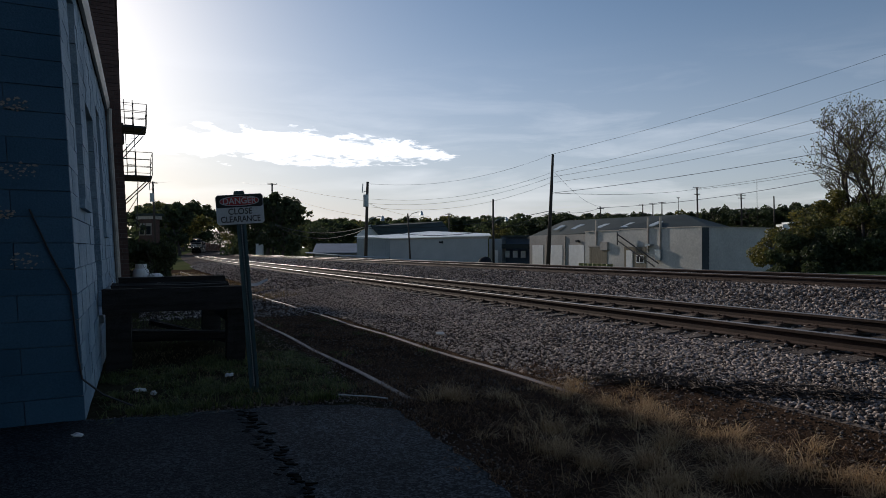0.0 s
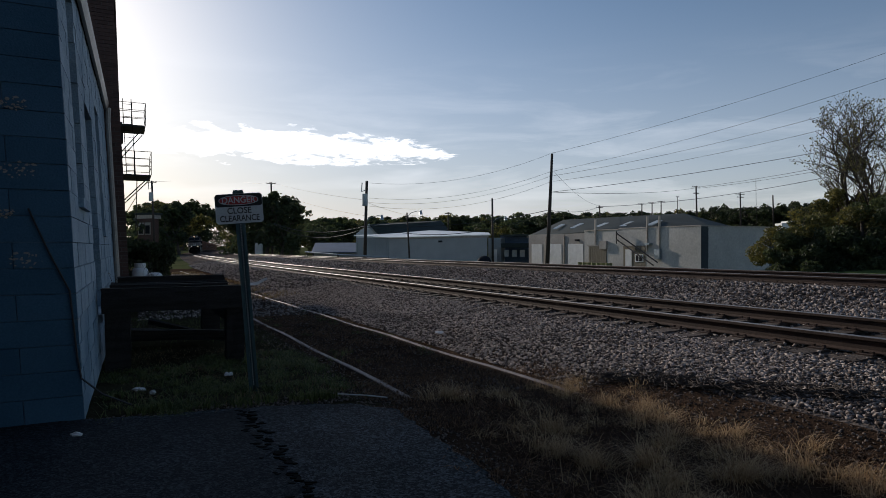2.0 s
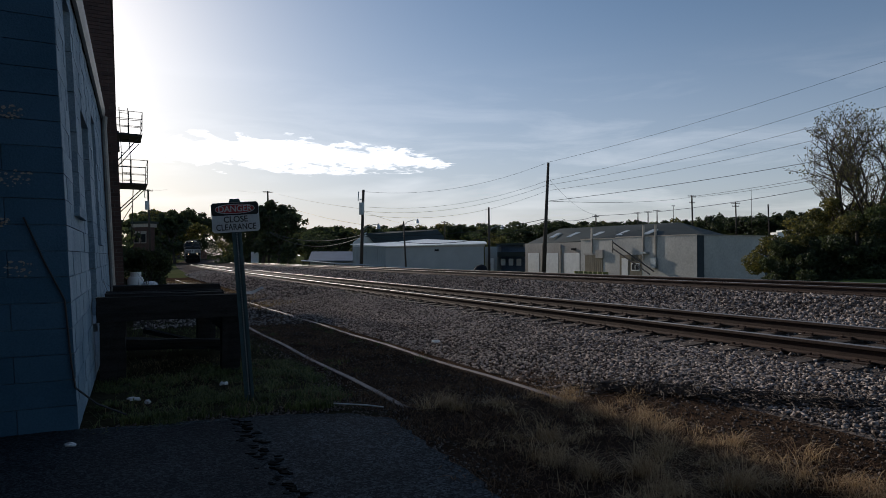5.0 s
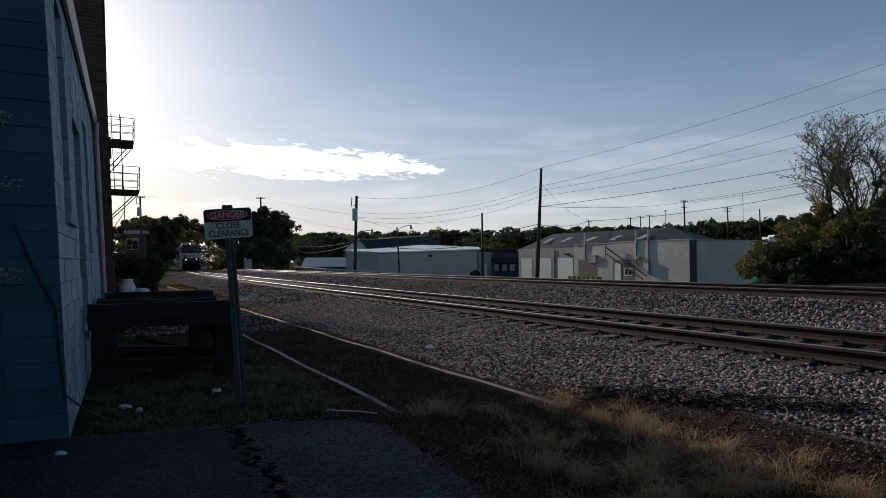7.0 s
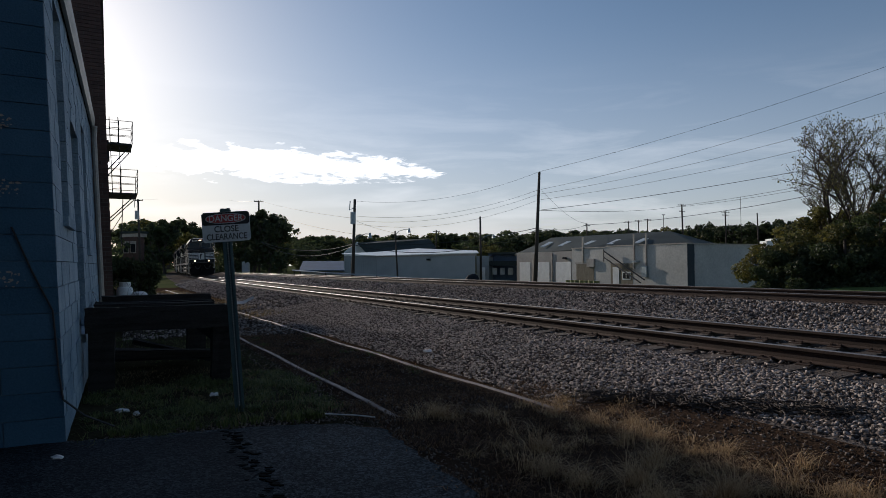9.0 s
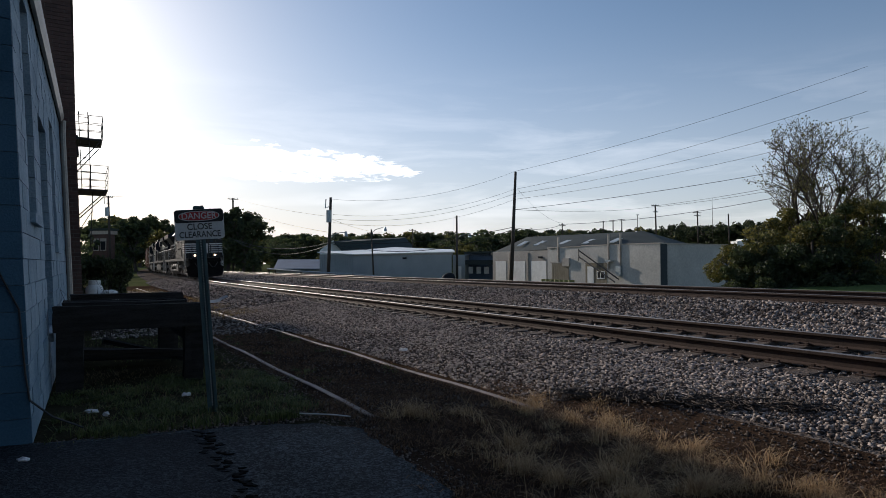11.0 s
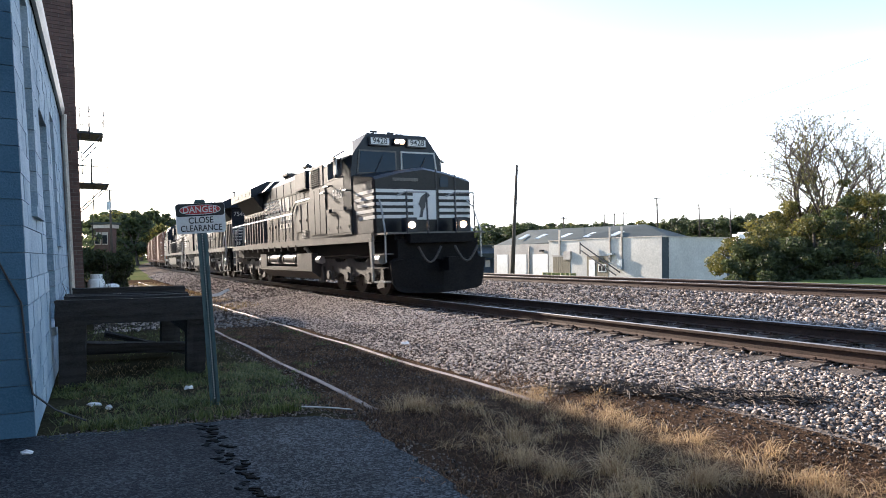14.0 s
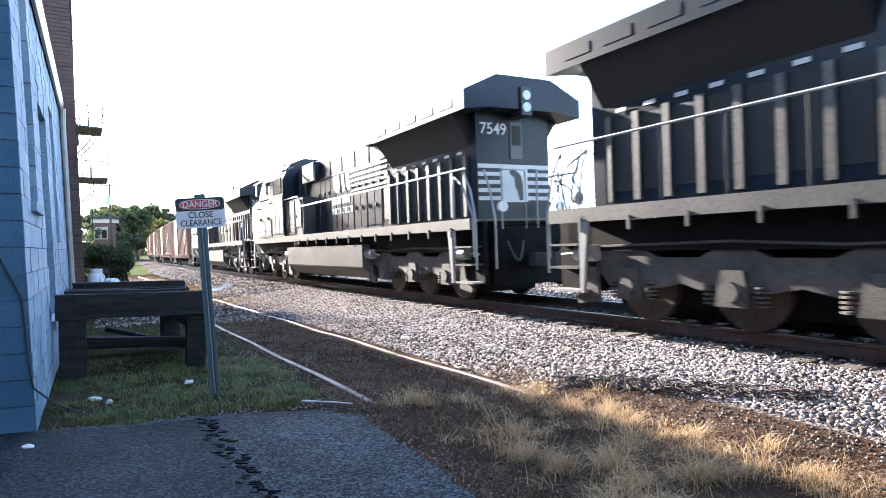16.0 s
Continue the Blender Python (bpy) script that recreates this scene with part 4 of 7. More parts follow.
pole((-8.40, 68.00, -0.82), (-8.15, 68.00, 8.56), 0.2, 0.14, drum=True, lamp=0.52, label="timber utility pole with transformer and street lamp")
pole((11.04, 66.00, -1.41), (11.60, 66.00, 11.20), 0.24, 0.13, label="tall leaning timber utility pole")
pole((6.82, 84.00, -1.58), (6.74, 84.00, 7.88), 0.17, 0.12, lamp=0.66, label="timber pole with a small yard lamp")
pole((-4.11, 80.00, -1.00), (-4.47, 80.00, 5.78), 0.12, 0.09, lamp=0.92, label="thin leaning pole with a yard lamp")
pole((-29.75, 110.00, -0.24), (-29.94, 110.00, 12.75), 0.2, 0.14, arms=((0.985, 1.6),), label="utility pole standing among trees")
pole((-43.50, 95.00, 0.42), (-43.92, 95.00, 11.47), 0.2, 0.13, arms=((0.98, 1.3),), drum=True, label="utility pole with a small transformer")
pole((48.89, 120.00, 3.40), (48.67, 120.00, 12.91), 0.2, 0.14, arms=((0.985, 1.8), (0.85, 1.2)), label="distant utility pole with crossarms")
pole((71.66, 150.00, 3.88), (71.38, 150.00, 14.16), 0.22, 0.15, arms=((0.97, 2.6), (0.9, 1.9)), label="distant utility pole with crossarms")
pole((68.90, 130.00, 3.56), (68.66, 130.00, 11.99), 0.17, 0.13, label="distant bare timber pole")
pole((70.29, 140.00, 3.72), (70.15, 140.00, 16.59), 0.06, 0.04, label="thin grey mast far off")
for x, top in ((60.63, 14.46), (63.71, 14.81), (66.45, 15.15)):
    pole((x, 190.00, 7.96), (x - 0.01, 190.00, top), 0.2, 0.15, arms=((0.97, 2.6),), label="distant utility pole with crossarms")
pole((60.14, 160.00, 4.05), (60.13, 160.00, 14.14), 0.1, 0.07, arms=((0.99, 0.9),), label="distant area light on a slim pole")
pole((1.29, 130.00, 2.39), (1.29, 130.00, 8.60), 0.16, 0.12, arms=((0.95, 1.5),), label="distant utility pole with crossarms")
pole((27.86, 110.00, 3.23), (27.66, 110.00, 8.59), 0.14, 0.1, arms=((0.93, 1.3),), label="distant utility pole with crossarms")
pole((26.87, 40.00, 0.01), (26.82, 40.00, 3.54), 0.09, 0.09, label="grey timber post in the bushes")


def wire(a, b, sag, r=0.02):
    a, b = Vector(a), Vector(b)
    bm = bmesh.new()
    tube(bm, [a.lerp(b, i / 16) - Vector((0, 0, 4 * sag * (i / 16) * (1 - i / 16))) for i in range(17)], r, 4)
    tagged(part("overhead_wire", bm, M_WIRE), "thin dark overhead wire between poles", "cable", group="overhead wires")


for a, b, sag, r in (
        ((11.60, 66.00, 11.26), (38.55, 50.00, 17.93), 0.5, 0.018), ((11.72, 66.00, 9.36), (38.55, 50.00, 15.86), 0.6, 0.018), ((11.72, 66.00, 8.88), (38.56, 50.00, 14.15), 0.6, 0.018),
        ((11.72, 66.00, 8.29), (38.56, 50.00, 12.80), 0.6, 0.018), ((11.54, 66.00, 7.16), (42.42, 55.00, 11.46), 0.4, 0.03), ((11.54, 66.00, 7.16), (48.67, 120.00, 12.59), 0.5, 0.03),
        ((48.67, 120.00, 12.70), (57.85, 75.00, 13.34), 0.4, 0.035), ((27.66, 110.00, 8.39), (57.85, 75.00, 12.26), 1.2, 0.045), ((48.67, 120.00, 12.48), (57.85, 75.00, 12.94), 0.5, 0.03),
        ((11.60, 66.00, 11.26), (-8.09, 68.00, 8.37), 1.2, 0.016), ((11.42, 66.00, 9.30), (-7.91, 68.00, 6.72), 1.1, 0.016), ((11.42, 66.00, 8.83), (-7.91, 68.00, 6.23), 1.1, 0.016), ((11.42, 66.00, 8.23), (-7.91, 68.00, 5.86), 1.3, 0.016),
        ((11.78, 66.00, 9.36), (27.66, 110.00, 8.59), 0.8, 0.022), ((-8.09, 68.00, 6.48), (-29.94, 110.00, 12.75), 0.3, 0.022), ((-8.09, 68.00, 4.76), (-29.94, 110.00, 11.36), 0.5, 0.022),
        ((-8.21, 68.00, 3.72), (-21.42, 80.00, 4.41), 0.9, 0.04), ((-8.21, 68.00, 3.53), (-21.42, 80.00, 4.33), 1.4, 0.04), ((-8.21, 68.00, 3.72), (11.18, 66.00, 5.26), 0.7, 0.04), ((-8.21, 68.00, 3.60), (11.18, 66.00, 5.02), 1.5, 0.04),
        ((11.18, 66.00, 5.26), (27.66, 110.00, 8.39), 0.5, 0.035), ((-8.09, 68.00, 6.23), (-2.81, 130.00, 7.89), 0.6, 0.02), ((-29.94, 110.00, 12.75), (-47.85, 150.00, 17.00), 0.3, 0.025), ((-43.92, 95.00, 11.38), (-64.75, 150.00, 17.27), 0.1, 0.02)):
    wire(a, b, sag, r * 0.75)


# ---- the buildings over the line ----
def face_box(bm, p0, p1, z0, z1, depth):
    """A box whose front runs in plan from p0 to p1, set back by depth."""
    p0, p1 = Vector((p0[0], p0[1], 0)), Vector((p1[0], p1[1], 0))
    d = (p1 - p0).normalized()
    back = Vector((-d.y, d.x, 0)) * depth
    lo, hi = Vector((0, 0, z0)), Vector((0, 0, z1))
    q = [p0, p1, p1 + back, p0 + back]
    a, b = [bm.verts.new(v + lo) for v in q], [bm.verts.new(v + hi) for v in q]
    for i in range(4):
        bm.faces.new((a[i], a[(i + 1) % 4], b[(i + 1) % 4], b[i]))
    bm.faces.new(a[::-1])
    bm.faces.new(b)


def poly_solid(bm, top, drop):
    """A slab under a list of corner points."""
    a = [bm.verts.new(p) for p in top]
    b = [bm.verts.new(Vector(p) - Vector((0, 0, drop))) for p in top]
    k = len(top)
    bm.faces.new(a)
    bm.faces.new(b[::-1])
    for i in range(k):
        bm.faces.new((a[i], b[i], b[(i + 1) % k], a[(i + 1) % k]))


GZ = -1.05


def on_front(p0, p1, u0, u1, z0, z1, proud, mt, name, parent, label=""):
    """A panel on a front that runs from p0 to p1, between u0 and u1 metres along it."""
    a, b = Vector((p0[0], p0[1], 0)), Vector((p1[0], p1[1], 0))
    d = (b - a).normalized()
    n = Vector((d.y, -d.x, 0))
    bm = bmesh.new()
    m = Matrix(((d.x, n.x, 0, a.x), (d.y, n.y, 0, a.y), (0, 0, 1, 0), (0, 0, 0, 1)))
    box(bm, u0, u1, -0.05, proud, z0, z1, m)
    return part(name, bm, mt, parent, label)


def metal_shed():
    th = tagged(new("metal_shed"), "low pale metal shed with a bright white roof", "shed")
    a, b, c = (-12.6, 92.0), (-7.6, 90.0), (5.7, 79.0)
    for i in range(18):
        k0, k1 = i / 18, (i + 0.6) / 18
        bm = bmesh.new()
        face_box(bm, (a[0] + 5 * k0, a[1] - 2 * k0), (a[0] + 5 * k1, a[1] - 2 * k1), GZ, 2.75, 0.3)
        part("wall_rib", bm, M_METALWALL, th)
    bm = bmesh.new()
    face_box(bm, (a[0], a[1] + 0.05), (b[0], b[1] + 0.05), GZ, 2.75, 5)
    poly_solid(bm, [(b[0], b[1], 2.72), (c[0], c[1], 2.72), (6.3, 88, 2.72), (-8.3, 99, 2.72)], 3.77)
    part("wall", bm, M_METALWALL, th)
    bm = bmesh.new()
    poly_solid(bm, [(-12.9, 91.7, 3.12), (-7.6, 89.6, 2.78), (6.1, 78.6, 2.95), (6.7, 90, 3.45), (-2, 104, 4.15), (-9.0, 105, 3.6)], 0.12)
    part("roof", bm, M_ROOFW, th, "white metal roof shining in the low sun")
    bm = bmesh.new()
    face_box(bm, (b[0] - 0.05, b[1] - 0.15), (c[0] + 0.1, c[1] - 0.15), 2.55, 2.78, 0.1)
    part("fascia", bm, M_GUTTER, th)
    on_front(b, c, 9.3, 9.9, 2.0, 2.25, 0.15, M_DARK, "wall_light", th)
    # gabled house behind
    th = tagged(new("gabled_house"), "distant white house gable with a dark roof", "house")
    bm = bmesh.new()
    p = (-15.10, 125.00, 4.04)
    prism(bm, [(p[0] - 2.0, GZ), (p[0] + 2.4, GZ), (p[0] + 2.4, p[2]), (p[0] + 0.6, p[2] + 2.0), (p[0] - 2.0, p[2])], "y", 125, 126)
    part("wall", bm, M_WHITE, th)
    bm = bmesh.new()
    poly_solid(bm, [(-14.31, 124.00, 5.81), (-12.52, 124.00, 3.91), (1.87, 130.00, 4.38), (-0.25, 136.00, 7.09), (-11.52, 136.00, 6.60)], 0.2)
    part("roof", bm, M_ROOFG, th)


metal_shed()


def back_shops():
    th = tagged(new("blue_shop"), "dark blue shop with a pitched roof and posts", "shop")
    bm = bmesh.new()
    face_box(bm, (9.37, 100.00, 3.07)[:2], (13.93, 96.00, 3.01)[:2], GZ, 3.0, 10)
    part("wall", bm, M_BLUEB, th)
    bm = bmesh.new()
    face_box(bm, (9.10, 99.00, 3.41)[:2], (13.36, 95.00, 3.42)[:2], 3.0, 3.3, 10)
    part("roof", bm, M_ROOFG, th)
    bm = bmesh.new()
    face_box(bm, (9.19, 98.00, 2.07)[:2], (13.05, 94.00, 2.04)[:2], 1.25, 1.95, 1.0)
    part("canopy", bm, M_ROOFG, th)
    for x in (898, 912, 926):
        q = {898: (10.12, 98.50, -0.06), 912: (11.25, 97.50, -0.04), 926: (12.35, 96.50, -0.03)}[x]
        bm = bmesh.new()
        box(bm, q[0] - 0.35, q[0] + 0.35, q[1] - 0.3, q[1], GZ + 0.9, 0.9)
        part("window", bm, M_SKYL, th, "pale shop window")
    th = tagged(new("grey_shop"), "small grey metal shop beside the shed", "shop")
    bm = bmesh.new()
    face_box(bm, (7.32, 99.00, 3.06)[:2], (9.19, 98.00, 3.04)[:2], GZ, 2.8, 8)
    part("wall", bm, M_METALWALL, th)
    q = (8.26, 97.50, 0.40)
    bm = bmesh.new()
    box(bm, q[0] - 0.3, q[0] + 0.3, q[1] - 0.1, q[1] + 0.6, GZ, 1.0)
    part("door", bm, M_WHITE, th)
    th = tagged(new("blue_barn"), "long low blue-roofed barn far off", "barn")
    bm = bmesh.new()
    face_box(bm, (-30.69, 150.00, 1.18)[:2], (-19.47, 150.00, 1.18)[:2], GZ - 1, 0.6, 9)
    part("wall", bm, M_METALWALL, th)
    bm = bmesh.new()
    poly_solid(bm, [(-30.82, 148.00, 0.25), (-18.95, 148.00, 0.25), (-20.22, 158.00, 2.45), (-31.90, 158.00, 2.45)], 0.2)
    part("roof", bm, M_BLUEB, th)
    # fence of white rails on the bank
    th = tagged(new("barrier"), "low white metal barrier beside the line", "barrier")
    bm = bmesh.new()
    tube(bm, [(-13.09, 60.00, 0.96), (-9.29, 56.00, 0.74), (-4.41, 52.00, 0.56), (-1.76, 50.00, 0.37)], 0.07, 6)
    part("barrier_rail", bm, M_GALV, th)
    for q in ((-12.93, 60.00, 0.80), (-9.29, 56.00, 0.64), (-4.41, 52.00, 0.47)):
        bm = bmesh.new()
        tube(bm, [(q[0], q[1], q[2] + 0.15), (q[0], q[1], q[2] - 1.2)], 0.07, 6)
        part("post", bm, M_POLE, th)
    th = tagged(new("relay_cabinet"), "white metal trackside cabinet", "cabinet")
    q = (-35.05, 120.00, 0.15)
    bm = bmesh.new()
    box(bm, q[0] - 0.6, q[0] + 0.6, q[1] - 0.5, q[1] + 0.5, q[2] - 0.8, q[2] + 2.0)
    part("body", bm, M_WHITE, th, bevel=0.03)
    bm = bmesh.new()
    box(bm, q[0] - 0.65, q[0] + 0.65, q[1] - 0.55, q[1] + 0.55, q[2] + 2.0, q[2] + 2.08)
    part("cap", bm, M_GALV, th)
    th = tagged(new("tarped_heap"), "dark rounded heap under a tarpaulin", "heap")
    q = (4.73, 70.00, -0.32)
    bm = bmesh.new()
    bmesh.ops.create_icosphere(bm, subdivisions=3, radius=1.0)
    for v in bm.verts:
        v.co = Vector((q[0] + v.co.x * 1.05, q[1] + v.co.y * 0.9, q[2] - 1.0 + max(-0.2, v.co.z) * 1.75)) + Vector((noise.noise(v.co * 2), 0, noise.noise(v.co * 3))) * 0.12
    part("cover", bm, M_DARK, th, smooth=True)


back_shops()


def long_workshop():
    th = tagged(new("long_workshop"), "long tan block workshop with a grey metal roof and roller doors", "workshop")
    a, b = (12.6, 91.0), (18.2, 80.0)
    bm = bmesh.new()
    face_box(bm, a, b, GZ, 3.12, 14)
    part("wall", bm, M_CMU, th)
    bm = bmesh.new()
    poly_solid(bm, [(12.37, 91.50, 2.93), (18.63, 79.50, 3.31), (36.19, 84.00, 4.02), (38.67, 100.00, 6.68), (20.25, 104.00, 5.86)], 0.25)
    poly_solid(bm, [(36.19, 84.00, 4.02), (45.58, 98.00, 4.45), (38.67, 100.00, 6.68)], 0.25)
    part("roof", bm, M_ROOFG, th, "grey corrugated roof with pale skylight strips")
    L = (Vector((b[0], b[1], 0)) - Vector((a[0], a[1], 0))).length
    for u0, u1 in ((0.06, 0.27), (0.40, 0.62), (0.73, 0.98)):
        d = on_front(a, b, u0 * L, u1 * L, GZ, 1.75, 0.03, M_WHITE, "roller_door", th, "white roller door")
    on_front(a, b, 0.32 * L, 0.345 * L, GZ, 2.9, 0.12, M_GUTTER, "downspout", th)
    on_front(a, b, 0.66 * L, 0.675 * L, GZ, 2.9, 0.12, M_GUTTER, "downspout", th)
    on_front(a, b, 0.88 * L, 0.92 * L, 2.1, 2.35, 0.4, M_DARK, "wall_light", th)
    for quad in (((15.82, 90.00, 3.88), (16.39, 90.00, 3.88), (18.58, 95.00, 4.70), (17.98, 95.00, 4.70)), ((17.85, 88.00, 3.91), (18.48, 88.00, 3.91), (20.96, 93.00, 4.72), (20.29, 93.00, 4.72)),
                 ((20.77, 86.00, 4.01), (21.47, 86.00, 4.01), (24.46, 92.00, 4.77), (23.72, 92.00, 4.77)), ((23.90, 85.00, 4.05), (24.67, 85.00, 4.05), (27.89, 91.00, 4.89), (27.07, 91.00, 4.89)), ((27.26, 84.00, 4.18), (28.01, 84.00, 4.18), (31.47, 90.00, 5.02), (30.66, 90.00, 5.02))):
        bm = bmesh.new()
        poly_solid(bm, [Vector(q) + Vector((0, -0.5, 0.12)) for q in quad], 0.1)
        part("skylight", bm, M_SKYL, th, "pale skylight strip")


long_workshop()


def block_front():
    th = tagged(new("block_workshop"), "whitewashed block workshop with a flat parapet", "workshop")
    a, m, b, r = (17.1, 75.2), (19.7, 70.0), (24.8, 60.0), (34.6, 65.0)
    bm = bmesh.new()
    face_box(bm, a, m, GZ, 3.32, 8)
    face_box(bm, m, b, GZ, 3.40, 10)
    part("wall", bm, M_WASH, th)
    bm = bmesh.new()
    face_box(bm, (b[0] + 0.02, b[1] + 0.01), r, GZ, 3.36, 8)
    part("side_wall", bm, M_SIDESHADE, th, "blue-grey side wall, its shade put into the colour")
    bm = bmesh.new()
    face_box(bm, (m[0], m[1] - 0.1), (b[0], b[1] - 0.1), 3.38, 3.48, 0.5)
    face_box(bm, (b[0], b[1] - 0.1), (r[0] + 0.1, r[1] - 0.1), 3.34, 3.44, 0.5)
    face_box(bm, (a[0] - 0.1, a[1] - 0.1), (m[0], m[1] - 0.1), 3.28, 3.38, 0.5)
    part("coping", bm, M_GUTTER, th)
    L1 = (Vector(m) - Vector(a)).length
    L2 = (Vector(b) - Vector(m)).length
    d = on_front(a, m, 0.8, 3.9, GZ, 1.45, 0.03, M_WOODDOOR, "timber_door", th, "greenish worn plank door")
    on_front(a, m, 0.6, 4.05, 1.45, 1.65, 0.06, M_CMU, "lintel", d)
    for i in range(9):
        on_front(a, m, 0.85 + 0.34 * i, 1.13 + 0.34 * i, GZ, 1.4, 0.05, M_WOODDOOR, "plank", d)
    on_front(m, b, 0.8, 4.1, GZ, 1.5, 0.02, M_WOODDOOR, "recess", th, "dark boarded recess")
    dd = on_front(m, b, 1.15, 2.1, GZ, 1.1, 0.06, M_WHITE, "door", th, "white door")
    w = on_front(m, b, 2.6, 3.8, -0.25, 0.6, 0.05, M_WHITE, "window", th, "white framed window")
    on_front(m, b, 2.72, 3.68, -0.13, 0.48, 0.07, M_DARK, "pane", w)
    on_front(m, b, 3.16, 3.24, -0.13, 0.48, 0.09, M_WHITE, "mullion", w)
    on_front(m, b, 4.4, 5.1, 1.6, 1.8, 0.5, M_GALV, "wall_light", th)
    on_front(a, m, 2.9, 4.1, 1.1, 2.05, 0.25, M_CMU, "hanging_sign", th, "faded hanging sign board")
    for u in (1.9, 3.6):
        on_front(m, b, u + 2.4, u + 2.55, 0.9, 4.6, 0.15, M_GUTTER, "service_pipe", th)
    on_front(a, m, 1.95, 2.15, 1.65, 4.6, 0.15, M_GUTTER, "service_pipe", th)
    on_front(m, b, 5.6, 6.3, 0.1, 1.2, 0.3, M_GALV, "meter_box", th)
    bm = bmesh.new()
    p, q = Vector((m[0] - 0.3, m[1] - 0.3, 2.9)), Vector((m[0] + 2.3, m[1] - 6.0, -0.2))
    tube(bm, [p, q], 0.08, 5)
    tube(bm, [p - Vector((0, 0, 0.7)), q - Vector((0.4, 0, 0.3))], 0.08, 5)
    tube(bm, [p + Vector((0, 0, 0.2)), p - Vector((0, 0, 1.2))], 0.07, 5)
    part("stair_rail", bm, M_BLACKSTEEL, th, "black sloping brace")
    yellow = mat("yellow_paint", (0.22, 0.22, 0.08), 0.7, 0, var=0.2)
    for i in range(7):
        q = Vector((a[0] - 0.9, a[1] - 0.4, 0)) + Vector((0.46, -0.89, 0)) * (0.8 * i)
        bm = bmesh.new()
        box(bm, q.x, q.x + 0.65, q.y - 0.3, q.y, GZ, GZ + 0.6)
        part("kerb_block", bm, yellow, th, "yellow painted kerb block", bevel=0.03)
    # a white trailer roof seen over the wall
    bm = bmesh.new()
    q = (52.92, 95.00, 4.88)
    box(bm, q[0] - 1.9, q[0] + 1.9, q[1] - 1, q[1] + 1, GZ, q[2])
    box(bm, q[0] - 1.0, q[0] + 1.8, q[1] - 1, q[1] + 1, q[2], q[2] + 0.3)
    ob = part("trailer", bm, M_WHITE, bevel=0.08)
    tagged(ob, "white box trailer parked behind the bushes", "trailer")


block_front()


def far_house():
    th = tagged(new("brick_house"), "distant red brick house with a white cornice and arched window", "house")
    p0, p1 = (-53.4, 110.0), (-50.4, 108.8)
    bm = bmesh.new()
    face_box(bm, p0, p1, -1.4, 6.4, 1.6)
    part("wall", bm, M_BRICK, th)
    bm = bmesh.new()
    face_box(bm, (p0[0] - 0.3, p0[1] - 0.2), (p1[0] + 0.3, p1[1] - 0.3), 6.4, 7.0, 2.0)
    part("cornice", bm, M_GUTTER, th, "pale cornice")
    bm = bmesh.new()
    face_box(bm, (p0[0] - 0.4, p0[1] - 0.4), (p1[0] + 0.4, p1[1] - 0.5), 7.0, 7.4, 2.4)
    part("roof", bm, M_ROOFG, th)
    for u in (0.2, 1.75):
        w = on_front(p0, p1, u, u + 1.3, 3.6, 5.7, 0.05, M_GUTTER, "window_frame", th, "pale window frame")
        on_front(p0, p1, u + 0.15, u + 1.15, 3.75, 5.2, 0.08, M_DARK, "pane", w)


far_house()


M_YARD = mat("grey_render", (0.10, 0.105, 0.11), 0.9, 0, scale=0.6, fine=20, var=0.2)


def shade_walls():
    """Unseen plain grey walls added behind and beside the eye to cut sky light."""
    for name, x0, x1, y0, y1, h in (("wall_south", -16, 4.0, -6.5, -6.0, 11.0), ("wall_west", -5.6, -5.1, -6.0, 5.3, 9.0)):
        bm = bmesh.new()
        box(bm, x0, x1, y0, y1, -0.2, h, PLAN)
        tagged(part(name, bm, M_YARD), "plain grey wall, added out of view to cut sky light", "wall", kind="structure")


shade_walls()



# ---- trees ----
def leaf_mesh(name, clumps, count, size, material, rng):
    """Many small leaves round clump centres (x, y, z, radius)."""
    vs, fs = [], []
    w = [c[3] ** 2 for c in clumps]
    for c in rng.choices(clumps, w, k=count):
        while True:
            d = Vector((rng.uniform(-1, 1), rng.uniform(-1, 1), rng.uniform(-1, 1)))
            if 0.15 < d.length < 1:
                break
        p = Vector(c[:3]) + Vector((d.x, d.y, d.z * 0.75)) * c[3]
        n = Vector((rng.uniform(-1, 1), rng.uniform(-1, 1), rng.uniform(-0.2, 1))).normalized()
        u = n.orthogonal().normalized()
        u = (Matrix.Rotation(rng.uniform(0, 6.28), 3, n) @ u)
        v = n.cross(u)
        s = size * rng.uniform(0.6, 1.4)
        i = len(vs)
        vs += [p - u * s, p + v * s * 0.55 + n * s * 0.15, p + u * s, p - v * s * 0.55 + n * s * 0.1]
        fs += [(i, i + 1, i + 2), (i, i + 2, i + 3)]
    me = bpy.data.meshes.new(name)
    me.from_pydata([tuple(v) for v in vs], [], fs)
    me.materials.append(material)
    return me


def limbs(bm, p, d, length, r, depth, rng, tips, spread=0.6):
    pts = [p]
    for i in range(3):
        d = (d + Vector((rng.uniform(-1, 1), rng.uniform(-1, 1), rng.uniform(-0.3, 0.6))) * 0.16).normalized()
        pts.append(pts[-1] + d * length / 3)
    tube(bm, pts, r, 6 if depth > 1 else 4, r * 0.6)
    tips.append((pts[-1], length))
    if depth <= 0:
        return
    for k in range(rng.randint(2, 4)):
        q = pts[-1] if k < 2 else pts[2]
        a = rng.uniform(0, 6.28)
        side = Vector((math.cos(a), math.sin(a), rng.uniform(0.0, 0.5)))
        limbs(bm, q, (d + side * spread).normalized(), length * rng.uniform(0.6, 0.82), r * 0.58, depth - 1, rng, tips, spread)


